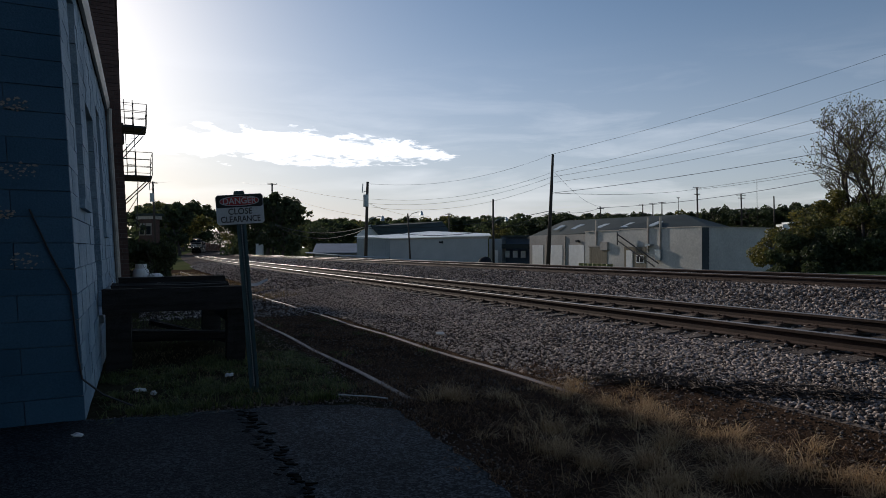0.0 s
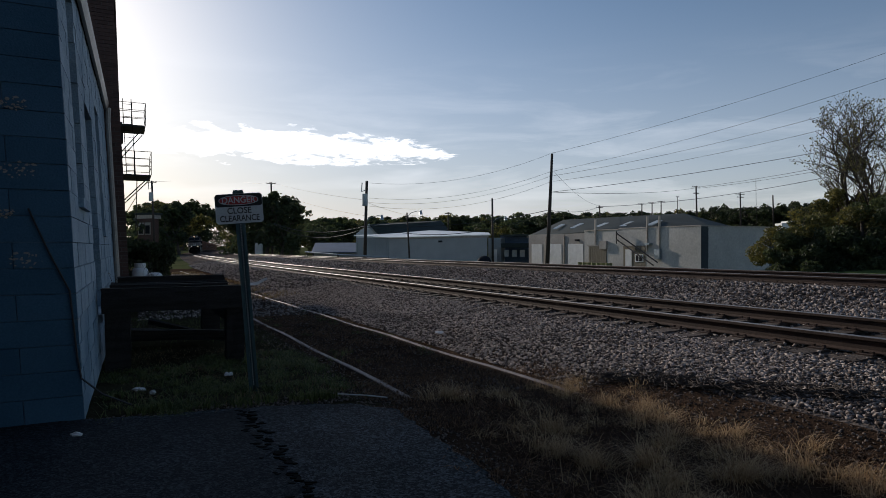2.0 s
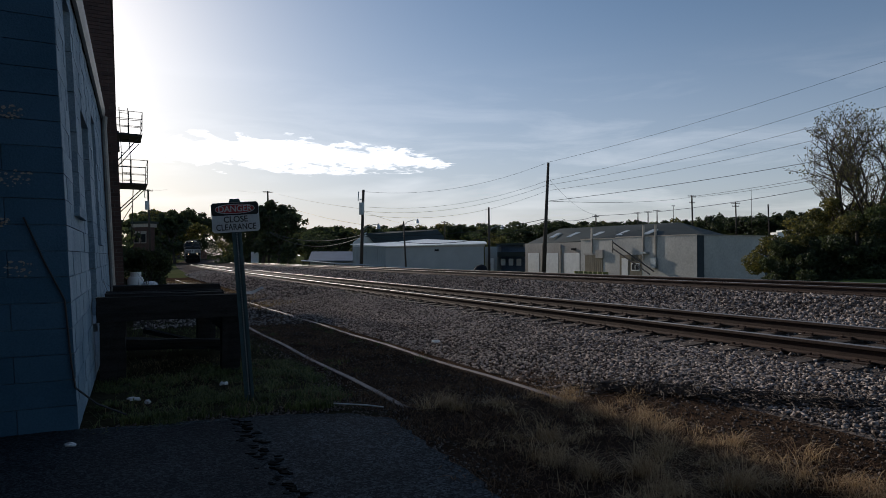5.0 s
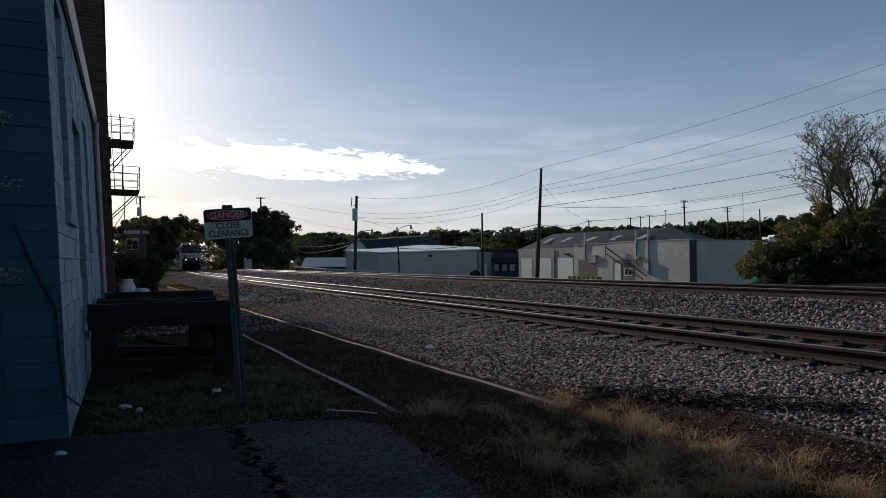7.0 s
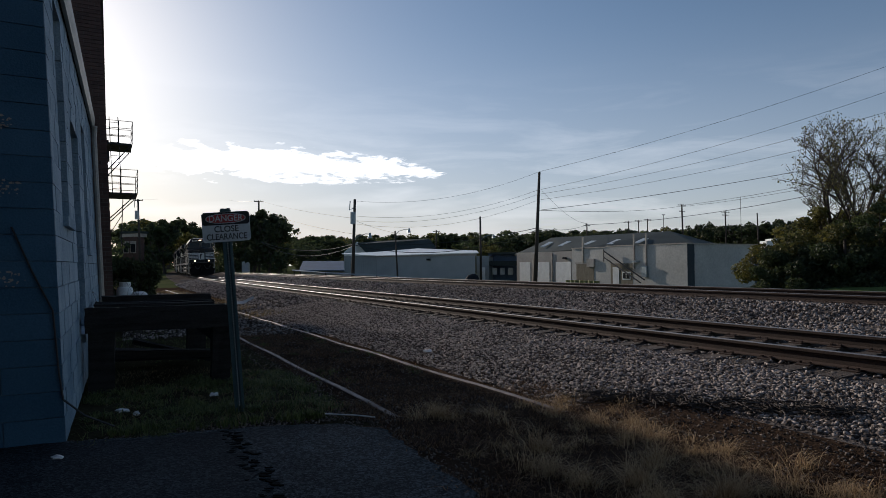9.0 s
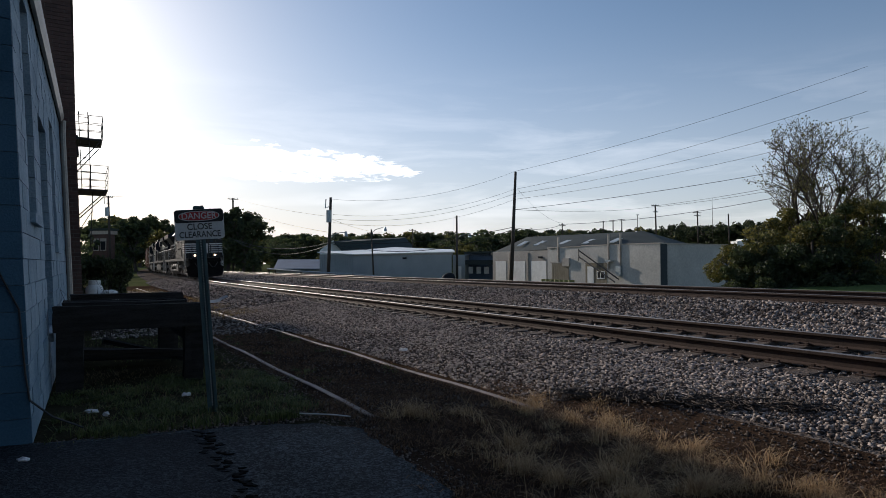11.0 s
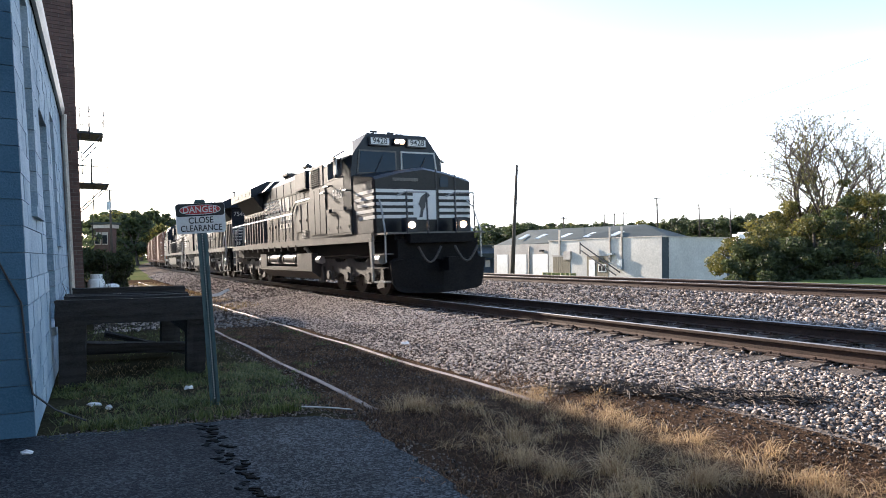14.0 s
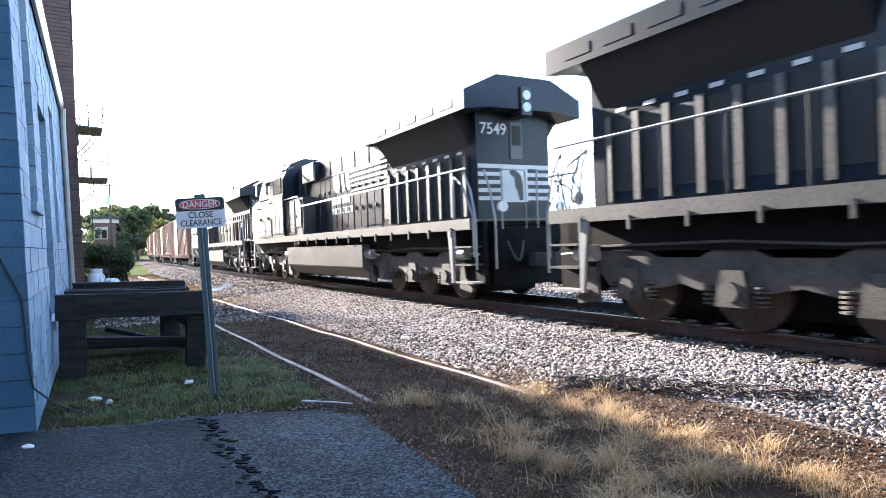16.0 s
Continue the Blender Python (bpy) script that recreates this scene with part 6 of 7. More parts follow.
    for k in range(5):
        z = 2.10 + 0.172 * k
        for x0, x1 in ((-1.44, -0.36), (0.44, 1.44)):
            B("front_band", x0, x1, 0.658, 0.680, z, z + 0.09, M_STRIPE, no, "white band")
        for sx in (-1, 1):
            bm = bmesh.new()
            e = 1.85 + (0.14 if k % 2 else 0) + 0.04 * k
            prism(bm, [(0.72, z), (e - 0.06, z), (e, z + 0.09), (0.72, z + 0.09)], "x", sx * 1.474 - 0.006, sx * 1.474 + 0.006)
            P("side_band", bm, M_STRIPE, no, "white band with slanted end")
    B("emblem_panel", -0.36, 0.34, 0.656, 0.680, 2.06, 2.86, M_STRIPE, no, "white emblem panel")
    bm = bmesh.new()
    prism(bm, [(-0.2, 2.12), (-0.1, 2.12), (-0.06, 2.3), (0.0, 2.42), (0.02, 2.6), (0.16, 2.72), (0.1, 2.78), (-0.02, 2.76), (-0.14, 2.66), (-0.2, 2.48), (-0.14, 2.36)], "y", 0.648, 0.657)
    P("emblem", bm, M_SIGNK, no, "dark plain emblem shape")
    bm = bmesh.new()
    for a in ((0.36, 1.75, 3.45), (0.96, 1.75, 3.3)):
        box(bm, a[0] - 0.015, a[0] + 0.015, 0.648, 0.670, a[1], a[2])
    P("nose_door_seam", bm, M_SIGNK, no)
    bm = bmesh.new()
    prism(bm, [(0.50, 2.95), (0.72, 2.95), (0.74, 3.0), (0.74, 3.2), (0.70, 3.25), (0.52, 3.25), (0.48, 3.2), (0.48, 3.0)], "y", 0.650, 0.670)
    P("nose_window", bm, M_GLASS, no, "small nose door window")
    B("hatch", -0.95, -0.2, 0.650, 0.670, 3.10, 3.18, M_LOCOD, no)
    # cab
    bm = bmesh.new()
    prof = [(-1.49, 1.7), (1.49, 1.7), (1.49, 3.95), (1.18, 4.50), (0.65, 4.72), (-0.65, 4.72), (-1.18, 4.50), (-1.49, 3.95)]
    fr0 = [bm.verts.new((x, 2.3, z)) for x, z in [(-1.49, 1.7), (1.49, 1.7), (1.49, 3.5), (1.40, 4.05), (0.95, 4.66), (-0.95, 4.66), (-1.40, 4.05), (-1.49, 3.5)]]
    fr1 = [bm.verts.new((x, 2.9, z)) for x, z in prof]
    fr2 = [bm.verts.new((x, 6.15, z)) for x, z in prof]
    for a, b in ((fr0, fr1), (fr1, fr2)):
        for i in range(8):
            bm.faces.new((a[i], a[(i + 1) % 8], b[(i + 1) % 8], b[i]))
    bm.faces.new(fr0[::-1])
    bm.faces.new(fr2)
    cab = P("cab", bm, M_LOCO, None, "black wide-nose cab")
    for x0, x1 in ((-1.26, -0.10), (0.14, 1.26)):
        bm = bmesh.new()
        s = -1 if x0 < 0 else 1
        out = [(x0, 3.52), (x1, 3.52), (x1 - (0.0 if s < 0 else 0.08), 4.12), (x0 + (0.08 if s < 0 else 0.0), 4.12)]
        prism(bm, [(out[0][0] - 0.05, 3.47), (out[1][0] + 0.05, 3.47), (out[2][0] + 0.05, 4.17), (out[3][0] - 0.05, 4.17)], "y", 2.27, 2.30)
        rim = P("windscreen_frame", bm, M_LOCOD if s < 0 else M_GRAB, cab)
        bm = bmesh.new()
        prism(bm, out, "y", 2.255, 2.28)
        P("windscreen", bm, M_GLASS, rim, "dark reflecting windscreen")
        bm = bmesh.new()
        tube(bm, [(x0 + 0.5, 2.24, 3.52), (x0 + 0.75, 2.23, 4.0)], 0.012, 5)
        P("wiper", bm, M_SIGNK, rim)
    for x in (-0.60, 0.60):
        nb = B("number_board", x - 0.32, x + 0.32, 2.19, 2.32, 4.29, 4.55, M_SIGNK, cab, "black framed number board")
        B("board_glass", x - 0.285, x + 0.285, 2.18, 2.2, 4.325, 4.515, M_NUMB, nb, "pale number board glass", 0.01)
    hl = B("headlight_housing", -0.15, 0.15, 2.15, 2.32, 4.33, 4.53, M_LOCO, cab)
    # roof things
    B("roof_vent", -0.5, 0.5, 3.3, 5.6, 4.71, 4.78, M_LOCOD, cab)
    for x, y in ((-0.5, 2.9), (0.1, 3.0), (0.5, 3.2)):
        bm = bmesh.new()
        tube(bm, [(x, y, 4.68), (x, y, 4.85)], 0.03, 6)
        tube(bm, [(x - 0.12, y, 4.83), (x + 0.12, y, 4.83)], 0.035, 6)
        P("roof_horn", bm, M_LOCOD, cab)
    for sx in (-1, 1):
        X = sx * 1.49
        # thin sheets added to make the sunward sides paler than the front
        B("side_sheet", min(X, X + sx * 0.005), max(X, X + sx * 0.005), 2.92, 6.13, 1.74, 3.90, M_CAB, cab, "dusty cab side sheet, paled for the sun on it")
        B("nose_sheet", min(sx * 1.465, sx * 1.473), max(sx * 1.465, sx * 1.473), 0.84, 2.28, 1.74, 3.12, M_CAB, no, "dusty nose side sheet, paled for the sun on it")
        for y0, y1 in ((3.0, 3.62), (3.70, 4.25)):
            bm = bmesh.new()
            box(bm, X - 0.012, X + 0.012, y0, y1, 3.45, 4.02)
            wf = P("side_window_frame", bm, M_GRAB, cab)
            bm = bmesh.new()
            box(bm, X - 0.02, X + 0.02, y0 + 0.05, y1 - 0.05, 3.50, 3.97)
            P("side_window", bm, M_GLASS, wf, "dark side window")
        bm = bmesh.new()
        prism(bm, [(X, 4.16), (X + sx * 0.34, 3.96), (X + sx * 0.34, 3.99), (X, 4.20)], "y", 2.75, 4.35)
        P("sunshade", bm, M_LOCOD, cab, "sloping window awning")
        bm = bmesh.new()
        box(bm, X + sx * 0.22, X + sx * 0.26, 2.78, 3.0, 3.5, 4.0)
        mi = P("mirror", bm, M_GRAB, cab, "tall side mirror", bevel=0.01)
        bm = bmesh.new()
        tube(bm, [(X, 2.9, 3.45), (X + sx * 0.24, 2.88, 3.42), (X + sx * 0.24, 2.88, 3.55)], 0.018, 5)
        P("mirror_arm", bm, M_LOCO, mi)
        bm = bmesh.new()
        tube(bm, [(X, 3.95, 3.30), (X + sx * 0.3, 3.75, 3.22), (X + sx * 0.3, 3.4, 3.2)], 0.028, 5)
        P("arm_rest", bm, M_LOCO, cab)
        # battery box on the side, with two doors
        bx = B("battery_box", min(X, X + sx * 0.03), max(X, X + sx * 0.03), 2.28, 4.38, 1.76, 2.47, M_LOCOD, cab, "", 0.012)
        for y0, y1 in ((2.34, 3.30), (3.36, 4.32)):
            B("box_door", min(X + sx * 0.025, X + sx * 0.04), max(X + sx * 0.025, X + sx * 0.04), y0, y1, 1.82, 2.42, M_LOCOD, bx, "", 0.01)
            for yy in (y0 + 0.12, y1 - 0.12):
                B("latch", min(X + sx * 0.035, X + sx * 0.05), max(X + sx * 0.035, X + sx * 0.05), yy - 0.025, yy + 0.025, 1.94, 2.03, M_SIGNK, bx)
        for yy in (2.6, 3.85):
            B("hinge", min(X + sx * 0.04, X + sx * 0.14), max(X + sx * 0.04, X + sx * 0.14), yy, yy + 0.28, 2.46, 2.56, M_SIGNK, bx)
        for yy, zz in ((2.35, 3.0), (4.32, 3.1)):
            bm = bmesh.new()
            tube(bm, [(X, yy, zz), (X + sx * 0.14, yy, zz), (X + sx * 0.14, yy + 0.25, zz)], 0.03, 6)
            P("marker_light", bm, M_LOCOD, cab)
        # louvre panel behind the cab
        lv = B("louvre_panel", X - 0.02, X + 0.02, 4.72, 5.95, 3.40, 4.05, M_SCREEN, cab, "dark louvred intake")
        for i in range(9):
            B("louvre", min(X, X + sx * 0.04), max(X, X + sx * 0.04), 5.05, 5.95, 3.44 + 0.065 * i, 3.462 + 0.065 * i, M_LOCO, lv)
        # lower cabinet with doors and louvres
        lc = B("side_cabinet", min(sx * 0.9, sx * 1.40), max(sx * 0.9, sx * 1.40), 4.5, 8.35, 1.7, 3.05, M_LOCOD, None, "dusty black equipment cabinet", 0.02)
        for i, y0 in enumerate((4.55, 5.2, 5.95, 6.7, 7.5)):
            B("cabinet_door", min(sx * 1.40, sx * 1.425), max(sx * 1.40, sx * 1.425), y0, y0 + 0.62, 2.02 if i > 1 else 1.8, 2.98, M_LOCOD, lc, "", 0.01)
            B("latch", min(sx * 1.42, sx * 1.45), max(sx * 1.42, sx * 1.45), y0 + 0.06, y0 + 0.1, 2.35, 2.45, M_SIGNK, lc)
        for y0 in (5.45, 6.85):
            for i in range(6):
                B("louvre", min(sx * 1.40, sx * 1.44), max(sx * 1.40, sx * 1.44), y0, y0 + 0.5, 1.80 + 0.05 * i, 1.825 + 0.05 * i, M_GRAB, lc)
        # access panels on the body behind the cab and on the upper hood
        for y0, y1, z0, z1 in ((4.5, 5.0, 1.85, 3.3), (5.05, 5.55, 1.85, 3.3), (5.6, 6.1, 1.85, 3.3)):
            B("body_panel", min(X, X + sx * 0.03), max(X, X + sx * 0.03), y0, y1, z0, z1, M_CAB, cab, "", 0.008)
        for i in range(4):
            B("upper_panel", min(sx * 0.95, sx * 0.985), max(sx * 0.95, sx * 0.985), 6.2 + 0.34 * i, 6.5 + 0.34 * i, 3.1, 4.1, M_LOCOD if i % 2 else M_LOCO, cab, "", 0.008)
        for i in range(5):
            B("upper_panel", min(sx * 0.95, sx * 0.98), max(sx * 0.95, sx * 0.98), 9.1 + 1.1 * i, 10.1 + 1.1 * i, 3.62, 4.1, M_LOCO, cab, "", 0.01)
        bm = bmesh.new()
        tube(bm, [(sx * 0.97, 8.6, 3.59), (sx * 0.97, 14.2, 3.59)], 0.018, 5)
        P("hinge_rail", bm, M_LOCOD, cab)
        # dynamic brake intake box
        bm = bmesh.new()
        box(bm, min(sx * 0.9, sx * 1.16), max(sx * 0.9, sx * 1.16), 7.6, 9.0, 3.58, 4.22)
        db = P("intake_box", bm, M_LOCO, None, "boxed air intake with dark screen", bevel=0.02)
        B("screen", min(sx * 1.16, sx * 1.172), max(sx * 1.16, sx * 1.172), 7.68, 8.92, 3.62, 4.22, M_SCREEN, db)
        bm = bmesh.new()
        tube(bm, [(sx * 1.2, 6.7, 4.25), (sx * 1.5, 6.5, 4.22)], 0.05, 8)
        tube(bm, [(sx * 1.45, 6.75, 4.22), (sx * 1.5, 6.2, 4.22)], 0.07, 8)
        P("horn", bm, M_LOCOD, db)
    # long hood
    bm = bmesh.new()
    prism(bm, [(-0.95, 1.7), (0.95, 1.7), (0.95, 4.15), (0.62, 4.42), (-0.62, 4.42), (-0.95, 4.15)], "y", 6.0, 19.05)
    ho = P("long_hood", bm, M_LOCO, None, "long black engine hood", bevel=0.015)
    for sx in (-1, 1):
        X = sx * 0.95
        for i in range(11):
            y0 = 8.5 + 0.52 * i
            d = B("hood_door", min(X, X + sx * 0.014), max(X, X + sx * 0.016), y0 + 0.03, y0 + 0.49, 1.85, 3.55, M_LOCO, ho, "", 0.008)
            B("latch", min(X + sx * 0.02, X + sx * 0.05), max(X + sx * 0.02, X + sx * 0.05), y0 + 0.07, y0 + 0.12, 2.35, 2.47, M_SIGNK, d)
            B("latch", min(X + sx * 0.02, X + sx * 0.05), max(X + sx * 0.02, X + sx * 0.05), y0 + 0.36, y0 + 0.42, 3.0, 3.1, M_SIGNK, d)
        # tall screens under the radiator wings, between upright ribs
        for i in range(8):
            y0 = 14.35 + 0.55 * i
            B("radiator_screen", min(X, X + sx * 0.015), max(X, X + sx * 0.015), y0, y0 + 0.36, 1.95, 3.05, M_SCREEN, ho)
            B("rib", min(X, X + sx * 0.07), max(X, X + sx * 0.07), y0 + 0.38, y0 + 0.50, 1.80, 3.10, M_LOCOD, ho)
            B("warning_plate", min(X + sx * 0.02, X + sx * 0.03), max(X + sx * 0.02, X + sx * 0.03), y0 + 0.1, y0 + 0.3, 3.15, 3.21, M_STRIPE, ho)
        # painted bands and lettering as plain bars
        for k in range(5):
            B("hood_band", min(X, X + sx * 0.028), max(X, X + sx * 0.028), 11.95 - 0.03 * k, 14.6, 2.92 + 0.145 * k, 2.99 + 0.145 * k, M_STRIPE, ho, "white band")
        for y0, y1 in ((11.2, 11.42), (11.62, 11.86), (10.45, 11.0)):
            bm = bmesh.new()
            prism(bm, [(y0, 3.0), (y1, 3.0), (y1 + 0.1, 3.55), (y0 + 0.1, 3.55)] if sx < 0 else [(y0, 3.0), (y1, 3.0), (y1 - 0.1, 3.55), (y0 - 0.1, 3.55)], "x", min(X, X + sx * 0.03), max(X, X + sx * 0.03))
            P("monogram_bar", bm, M_STRIPE, ho, "bold white plain shape")
        for z0 in (2.62, 2.30):
            n = 7 if z0 > 2.5 else 8
            for i in range(n):
                y0 = 10.2 + 0.235 * i
                B("lettering_bar", min(X, X + sx * 0.03), max(X, X + sx * 0.03), y0, y0 + 0.165, z0, z0 + 0.2, M_STRIPE, ho, "white plain bar")
        # walkway handrail
        bm = bmesh.new()
        tube(bm, [(sx * 1.46, 4.45, 3.12), (sx * 1.46, 7.9, 3.10), (sx * 1.46, 8.45, 2.72), (sx * 1.46, 19.4, 2.72)], 0.021, 6)
        hr = P("handrail", bm, M_GRAB, None, "pale worn handrail")
        for i in range(12):
            y = 8.45 + 0.98 * i
            bm = bmesh.new()
            tube(bm, [(sx * 1.46, y, 1.7), (sx * 1.46, y, 2.72)], 0.018, 6)
            P("stanchion", bm, M_BLACKRAIL, hr)
    # radiator roof, wider than the hood, over sloping screens
    bm = bmesh.new()
    prism(bm, [(-1.5, 3.90), (-1.5, 4.28), (-0.7, 4.66), (0.7, 4.66), (1.5, 4.28), (1.5, 3.90), (0.9, 3.98), (-0.9, 3.98)], "y", 14.9, 19.5)
    ra = P("radiator_roof", bm, M_LOCO, None, "overhanging radiator roof", bevel=0.015)
    for sx in (-1, 1):
        bm = bmesh.new()
        prism(bm, [(sx * 0.93, 3.25), (sx * 1.40, 3.93), (sx * 0.9, 3.99)], "y", 14.9, 18.8)
        P("radiator_screen", bm, M_SCREEN, ra, "dark sloping radiator screen")
    bm = bmesh.new()
    prism(bm, [(-1.2, 4.05), (-0.7, 4.52), (0.7, 4.52), (1.2, 4.05)], "y", 13.6, 14.9)
    P("radiator_step", bm, M_LOCO, ra)
    for sx in (-1, 1):
        for i in range(5):
            B("roof_rib", min(sx * 1.497, sx * 1.508), max(sx * 1.497, sx * 1.508), 15.2 + 0.82 * i, 15.75 + 0.82 * i, 4.02, 4.18, M_LOCO, ra, "", 0.008)
    bm = bmesh.new()
    prism(bm, [(-0.34, 4.40), (0.34, 4.40), (0.34, 4.60), (0.46, 4.68), (0.46, 4.76), (-0.46, 4.76), (-0.46, 4.68), (-0.34, 4.60)], "y", 12.5, 13.3)
    P("exhaust_stack", bm, M_TRUCK, None, "dark exhaust stack", bevel=0.03)
    for y in (10.7, 10.95, 11.25):
        bm = bmesh.new()
        tube(bm, [(0.0, y, 4.42), (0.0, y + 0.02, 4.62)], 0.09, 8)
        P("roof_cap", bm, M_LOCOD)
    # rear end
    for k in range(5):
        z = 2.12 + 0.17 * k
        B("end_band", -0.93, 0.93, 19.04, 19.065, z, z + 0.085, M_STRIPE, ho, "white band")
    B("emblem_panel", -0.33, 0.33, 19.05, 19.075, 2.08, 2.88, M_STRIPE, ho, "white emblem panel")
    bm = bmesh.new()
    prism(bm, [(-0.2, 2.12), (-0.1, 2.12), (-0.06, 2.3), (0.0, 2.42), (0.02, 2.6), (0.16, 2.72), (0.1, 2.78), (-0.02, 2.76), (-0.14, 2.66), (-0.2, 2.48)], "y", 19.07, 19.083)
    P("emblem", bm, M_SIGNK, ho, "dark plain emblem shape")
    bm = bmesh.new()
    box(bm, -0.13, 0.13, 19.0, 19.56, 3.86, 4.44)
    rl = P("rear_light_housing", bm, M_SIGNK, ho, bevel=0.03)
    for z in (4.02, 4.27):
        bm = bmesh.new()
        tube(bm, [(0, 19.54, z), (0, 19.58, z)], 0.10, 14)
        P("rear_light", bm, M_LENS, rl, "unlit rear lamp")
    wd = B("end_door", -0.22, 0.10, 19.05, 19.075, 3.0, 3.8, M_LOCOD, ho, "narrow hood end door", 0.01)
    B("vent_screen", -0.17, 0.05, 19.07, 19.085, 3.3, 3.72, M_SCREEN, wd)
    bm = bmesh.new()
    box(bm, -0.98, 0.98, 19.42, 19.62, 0.35, 1.55)
    rp = P("rear_pilot", bm, M_PILOT, None, "black rear pilot sheet", bevel=0.03)
    bm = bmesh.new()
    box(bm, -0.12, 0.12, 19.5, 20.5, 0.72, 1.0)
    P("coupler", bm, M_TRUCK, rp, bevel=0.03)
    for x0, x1 in ((-0.75, -0.15), (0.15, 0.75)):
        bm = bmesh.new()
        tube(bm, [(x0, 19.62, 1.5), (x0, 19.62, 2.7), (x1, 19.62, 2.7), (x1, 19.62, 1.5)], 0.022, 6)
        P("end_rail", bm, M_GRAB, rp, "pale end handrail")
    for sx in (-1, 1):
        for xx, top in ((0.95, 2.72), (1.42, 2.60)):
            bm = bmesh.new()
            tube(bm, [(sx * xx, 19.66, 0.7), (sx * xx, 19.66, 1.7), (sx * xx, 19.5, 2.3), (sx * xx, 19.3, top)], 0.026, 6)
            P("corner_rail", bm, M_GRAB, rp, "pale bent corner handrail")
        bm = bmesh.new()
        tube(bm, [(sx * (0.3 + 0.05 * k), 19.7 + 0.09 * math.sin(math.pi * k / 8), 1.25 - 0.4 * math.sin(math.pi * k / 8)) for k in range(9)], 0.026, 6)
        P("air_hose", bm, M_TRUCK, rp, "dusty rubber hose")
    for x in (-0.75, 0.75):
        bm = bmesh.new()
        tube(bm, [(x, 19.6, 1.95), (x, 19.68, 1.95)], 0.11, 14)
        P("rear_ditch_light", bm, M_LENS, rp, "unlit lamp")
    # front rails beside the emblem
    for x in (-0.42, 0.42, 1.0, -1.0):
        bm = bmesh.new()
        tube(bm, [(x, -0.25, 1.66), (x, -0.22, 2.72)], 0.025, 6)
        P("front_post", bm, M_LOCO, pl)
    for x0, x1 in ((-1.02, -0.42), (0.42, 1.02)):
        bm = bmesh.new()
        tube(bm, [(x0 - 0.2, -0.1, 2.62), (x0, -0.22, 2.72), (x1, -0.22, 2.72)], 0.022, 6)
        P("front_rail", bm, M_GRAB, pl, "pale front handrail")
    # fuel tank with air reservoirs
    bm = bmesh.new()
    prism(bm, [(-1.42, 0.75), (-1.42, 0.62), (-1.05, 0.32), (1.05, 0.32), (1.42, 0.62), (1.42, 0.75), (0.95, 0.8), (0.95, 1.28), (-0.95, 1.28), (-0.95, 0.8)], "y", 6.4, 13.75)
    ft = P("fuel_tank", bm, M_LOCOD, None, "long dusty fuel tank", bevel=0.02)
    for sx in (-1, 1):
        B("tank_end", min(sx * 0.95, sx * 1.42), max(sx * 0.95, sx * 1.42), 12.7, 13.75, 0.74, 1.27, M_LOCOD, ft, "", 0.03)
        B("tank_end", min(sx * 0.95, sx * 1.42), max(sx * 0.95, sx * 1.42), 6.4, 8.15, 0.74, 1.25, M_LOCOD, ft, "", 0.03)
        for y0, y1 in ((8.4, 10.25), (10.65, 12.5)):
            bm = bmesh.new()
            tube(bm, [(sx * 1.18, y0, 1.05), (sx * 1.18, y0 + 0.08, 1.05), (sx * 1.18, y1 - 0.08, 1.05), (sx * 1.18, y1, 1.05)], 0.235, 18)
            at = P("air_reservoir", bm, M_LOCOD, ft, "long cylindrical air reservoir", smooth=True)
            for y in (y0 + 0.22, y1 - 0.22):
                bm = bmesh.new()
                tube(bm, [(sx * 1.18, y, 1.05), (sx * 1.18, y + 0.05, 1.05)], 0.25, 18)
                P("strap", bm, M_LOCOD, at)
        bm = bmesh.new()
        tube(bm, [(sx * 1.3, 7.0, 1.25), (sx * 1.36, 7.1, 1.42), (sx * 1.36, 7.3, 1.42)], 0.06, 8)
        P("filler", bm, M_GRAB, ft)
    truck_frame(th, (1.75, 3.42, 5.1))
    truck_frame(th, (14.75, 16.45, 18.1))
    for o in th.children:
        o.matrix_basis = Matrix.Translation((0, -LOCO_MID, 0)) @ o.matrix_basis
    return th


def lamps(th, lit):
    """Headlights between the number boards and ditch lights on the deck."""
    for x in (-0.075, 0.085):
        bm = bmesh.new()
        tube(bm, [(x, 2.16 - LOCO_MID, 4.43), (x, 2.12 - LOCO_MID, 4.43)], 0.072, 16)
        part("headlight", bm, M_LAMPON if lit else M_LENS, th, "lit warm white headlight" if lit else "unlit headlight")
    for x in (-0.77, 0.77):
        bm = bmesh.new()
        box(bm, x - 0.16, x + 0.16, -0.02 - LOCO_MID, 0.26 - LOCO_MID, 1.70, 2.08)
        ho = part("ditch_light_housing", bm, M_LOCO, th, bevel=0.02)
        bm = bmesh.new()
        tube(bm, [(x, -0.02 - LOCO_MID, 1.89), (x, -0.06 - LOCO_MID, 1.89)], 0.09, 18)
        part("ditch_light", bm, M_LAMPON if lit else M_LENS, ho, "lit warm white ditch light" if lit else "unlit ditch light")


UPRIGHT = Matrix.Rotation(radians(90), 4, "X")


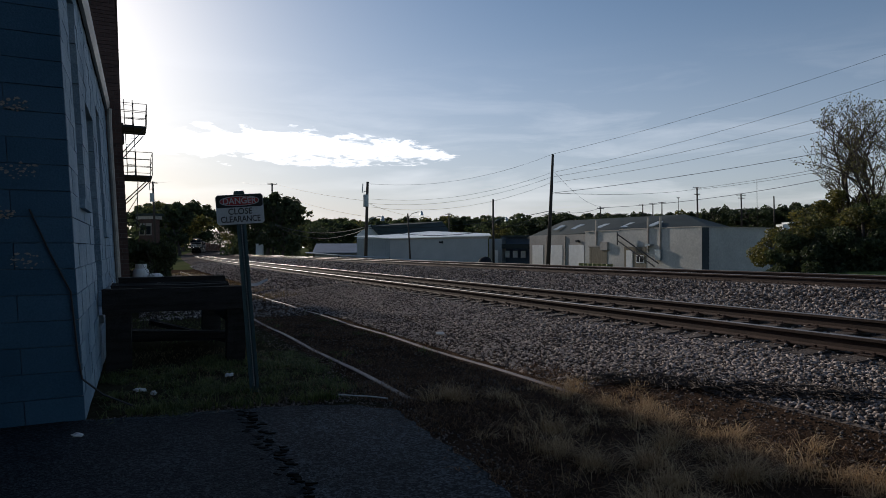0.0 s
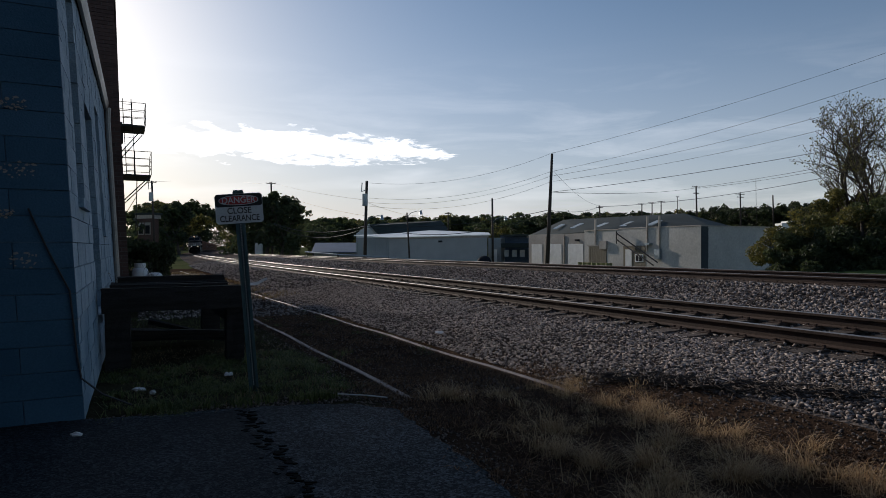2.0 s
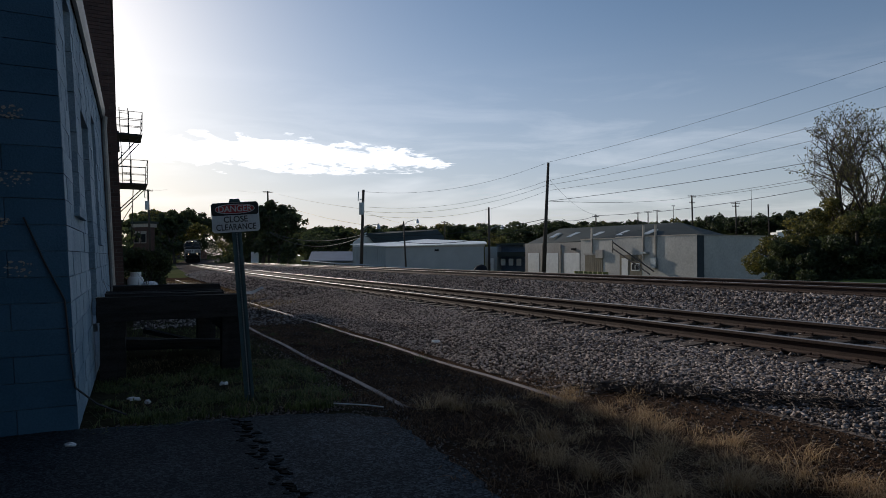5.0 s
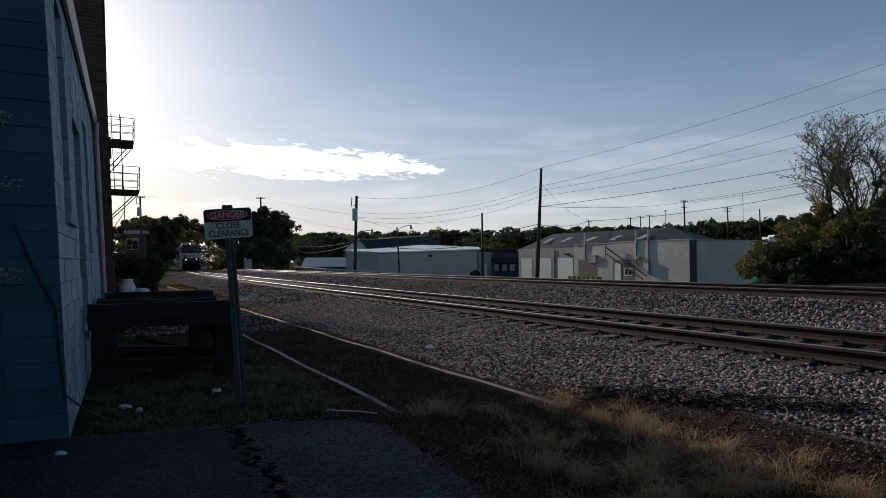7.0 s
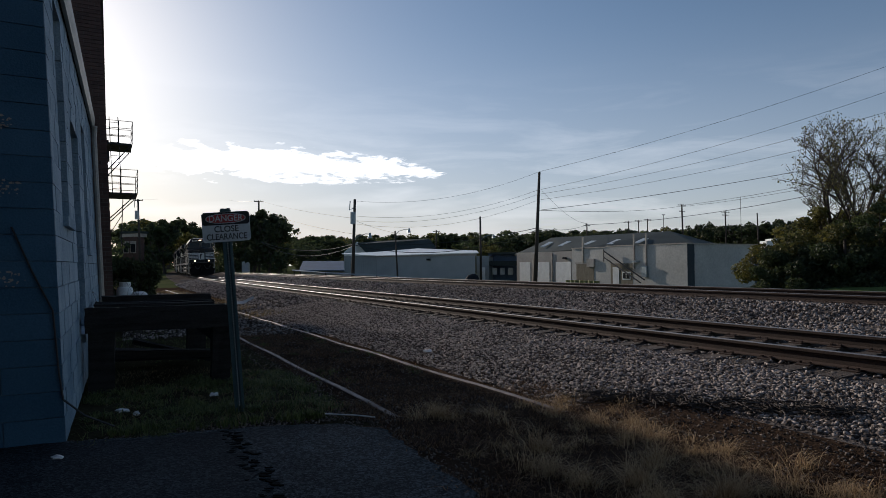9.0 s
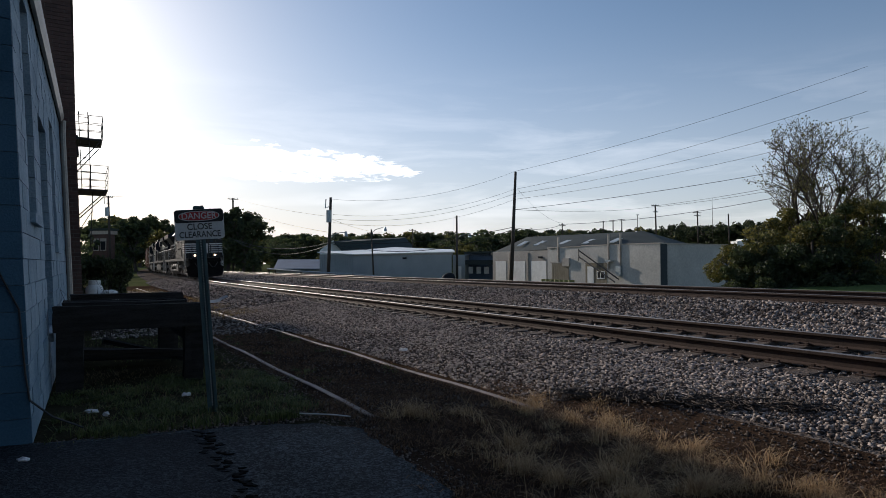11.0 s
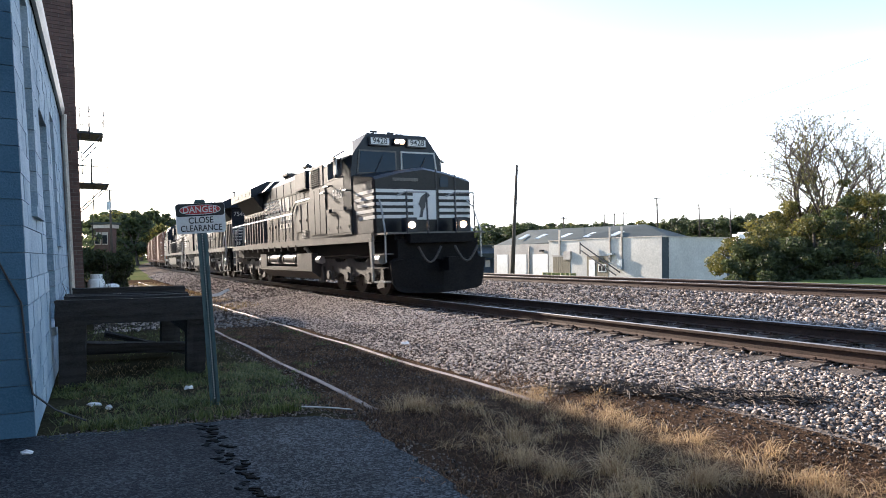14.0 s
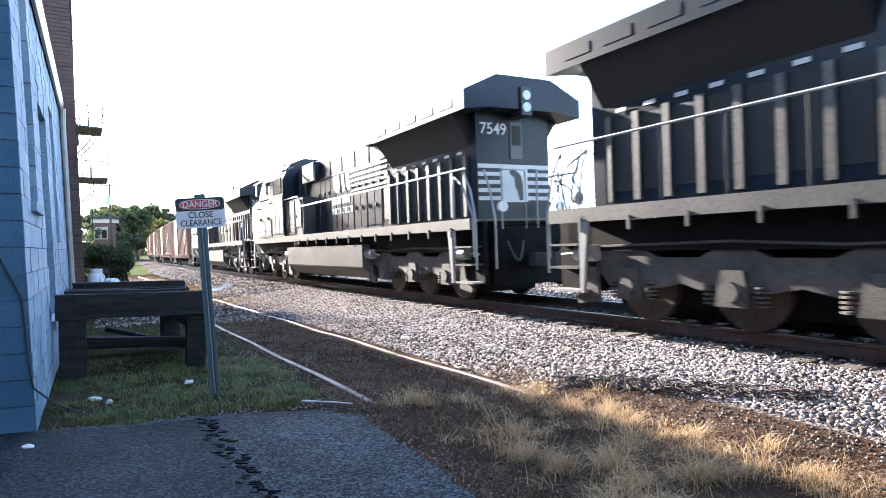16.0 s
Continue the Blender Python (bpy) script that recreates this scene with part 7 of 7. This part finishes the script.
def numbers(th, num):
    for x in (-0.60, 0.60):
        text_mesh(num, 0.235, M_SIGNK, th, "road_number", Matrix.Translation((x, 2.175 - LOCO_MID, 4.42)) @ UPRIGHT, 1.0, 0.002, "black road number")
    near = Matrix.Translation((-1.502, 3.45 - LOCO_MID, 2.98)) @ Matrix.Rotation(radians(-90), 4, "Z") @ UPRIGHT
    text_mesh(num, 0.42, M_STRIPE, th, "road_number", near, 1.0, 0.002, "white road number")
    far = Matrix.Translation((1.502, 3.45 - LOCO_MID, 2.98)) @ Matrix.Rotation(radians(90), 4, "Z") @ UPRIGHT
    text_mesh(num, 0.42, M_STRIPE, th, "road_number", far, 1.0, 0.002, "white road number")
    end = Matrix.Translation((0.52, 19.062 - LOCO_MID, 3.62)) @ Matrix.Rotation(radians(180), 4, "Z") @ UPRIGHT
    text_mesh(num, 0.34, M_STRIPE, th, "road_number", end, 1.0, 0.002, "white road number")


def boxcar():
    th = tagged(new("boxcar"), "weathered oxide-red freight boxcar with ribbed sides", "boxcar", group="boxcars of the train")
    L = 8.4
    bm = bmesh.new()
    prism(bm, [(-1.5, 1.0), (1.5, 1.0), (1.5, 4.25), (0.0, 4.55), (-1.5, 4.25)], "y", -L, L)
    bo = part("body", bm, M_BOXCAR, th)
    for sx in (-1, 1):
        for i in range(18):
            y = -L + 0.2 + i * 0.97
            if abs(y) < 1.6:
                continue
            bm = bmesh.new()
            box(bm, sx * 1.5 - 0.05, sx * 1.5 + 0.06, y, y + 0.12, 1.05, 4.2)
            part("rib", bm, M_BOXCAR, bo)
        bm = bmesh.new()
        box(bm, sx * 1.53 - 0.05, sx * 1.53 + 0.05, -1.5, 1.5, 1.1, 4.1)
        part("sliding_door", bm, M_BOXCAR, bo, "ribbed sliding door", bevel=0.03)
        for y in (-L + 0.5, L - 0.5):
            bm = bmesh.new()
            for i in range(8):
                tube(bm, [(sx * 1.6, y - 0.25, 1.2 + 0.38 * i), (sx * 1.6, y + 0.25, 1.2 + 0.38 * i)], 0.02, 4)
            part("ladder", bm, M_GRAB, bo)
        bm = bmesh.new()
        box(bm, sx * 1.3 - 0.06, sx * 1.3 + 0.06, -L + 0.3, L - 0.3, 0.75, 1.02)
        part("side_sill", bm, M_BOXCAR, bo)
    for y in (-6.4, 6.4):
        bm = bmesh.new()
        for sx in (-1, 1):
            prism(bm, [(y - 1.2, 0.4), (y - 0.4, 0.3), (y + 0.4, 0.3), (y + 1.2, 0.4), (y + 1.1, 0.62), (y + 0.4, 0.85), (y - 0.4, 0.85), (y - 1.1, 0.62)], "x", sx * 1.05 - 0.08, sx * 1.05 + 0.08)
        bg = part("bogie", bm, M_TRUCK, th)
        for dy in (-0.88, 0.88):
            bm = bmesh.new()
            wheelset(bm, y + dy, 0.42)
            part("wheelset", bm, M_WHEEL, bg)
    return th


lead = locomotive("lead black diesel locomotive with white bands and lit headlights")
second = copy_thing(lead, Matrix.Identity(4))
second["label"] = "second black diesel locomotive, coupled facing backwards"
third = copy_thing(lead, Matrix.Identity(4))
third["label"] = "third black diesel locomotive, coupled facing backwards"
for loco, lit, num in ((lead, True, "9428"), (second, False, "7549"), (third, False, "3638")):
    lamps(loco, lit)
    if not lit:
        # plain slab-sided tank on the trailing pair
        for sx in (-1, 1):
            bm = bmesh.new()
            prism(bm, [(sx * 0.9, 0.36), (sx * 1.12, 0.34), (sx * 1.44, 0.66), (sx * 1.45, 1.28), (sx * 0.9, 1.3)], "y", 6.3 - LOCO_MID, 13.8 - LOCO_MID)
            part("tank_side", bm, M_LOCOD, loco, "smooth dusty slab-sided fuel tank", bevel=0.02)
    numbers(loco, num)
car = boxcar()
cars = [car] + [copy_thing(car, Matrix.Identity(4)) for _ in range(6)]


def front_at(t):
    """Where the lead locomotive's front stands along the line, t seconds into the clip."""
    return 202.37 - 13.85 * t + 0.03 * t * t


TURN = Matrix.Rotation(math.pi, 4, "Z")


def motions():
    times = [0.5 * i for i in range(33)]
    for thing, back, turned in [(lead, LOCO_MID, False), (second, 41.5 - LOCO_MID, True), (third, 62.6 - LOCO_MID, True)] + [(c, 73.0 + 17.9 * i, False) for i, c in enumerate(cars)]:
        walk(thing, [(t, line_pose(front_at(t) + back) @ (TURN if turned else Matrix.Identity(4))) for t in times])
    # the locomotives' wheels roll without slipping
    ticks = [i / 30 for i in range(481)]
    for loco, way in ((lead, 1), (second, -1), (third, -1)):
        for ob in [o for o in loco.children if o.name.startswith("wheelset")]:
            at = ob.matrix_basis.translation.copy()
            walk(ob, [(t, Matrix.Translation(at) @ Matrix.Rotation(way * (front_at(0) - front_at(t)) / 0.53, 4, "X")) for t in ticks])


motions()
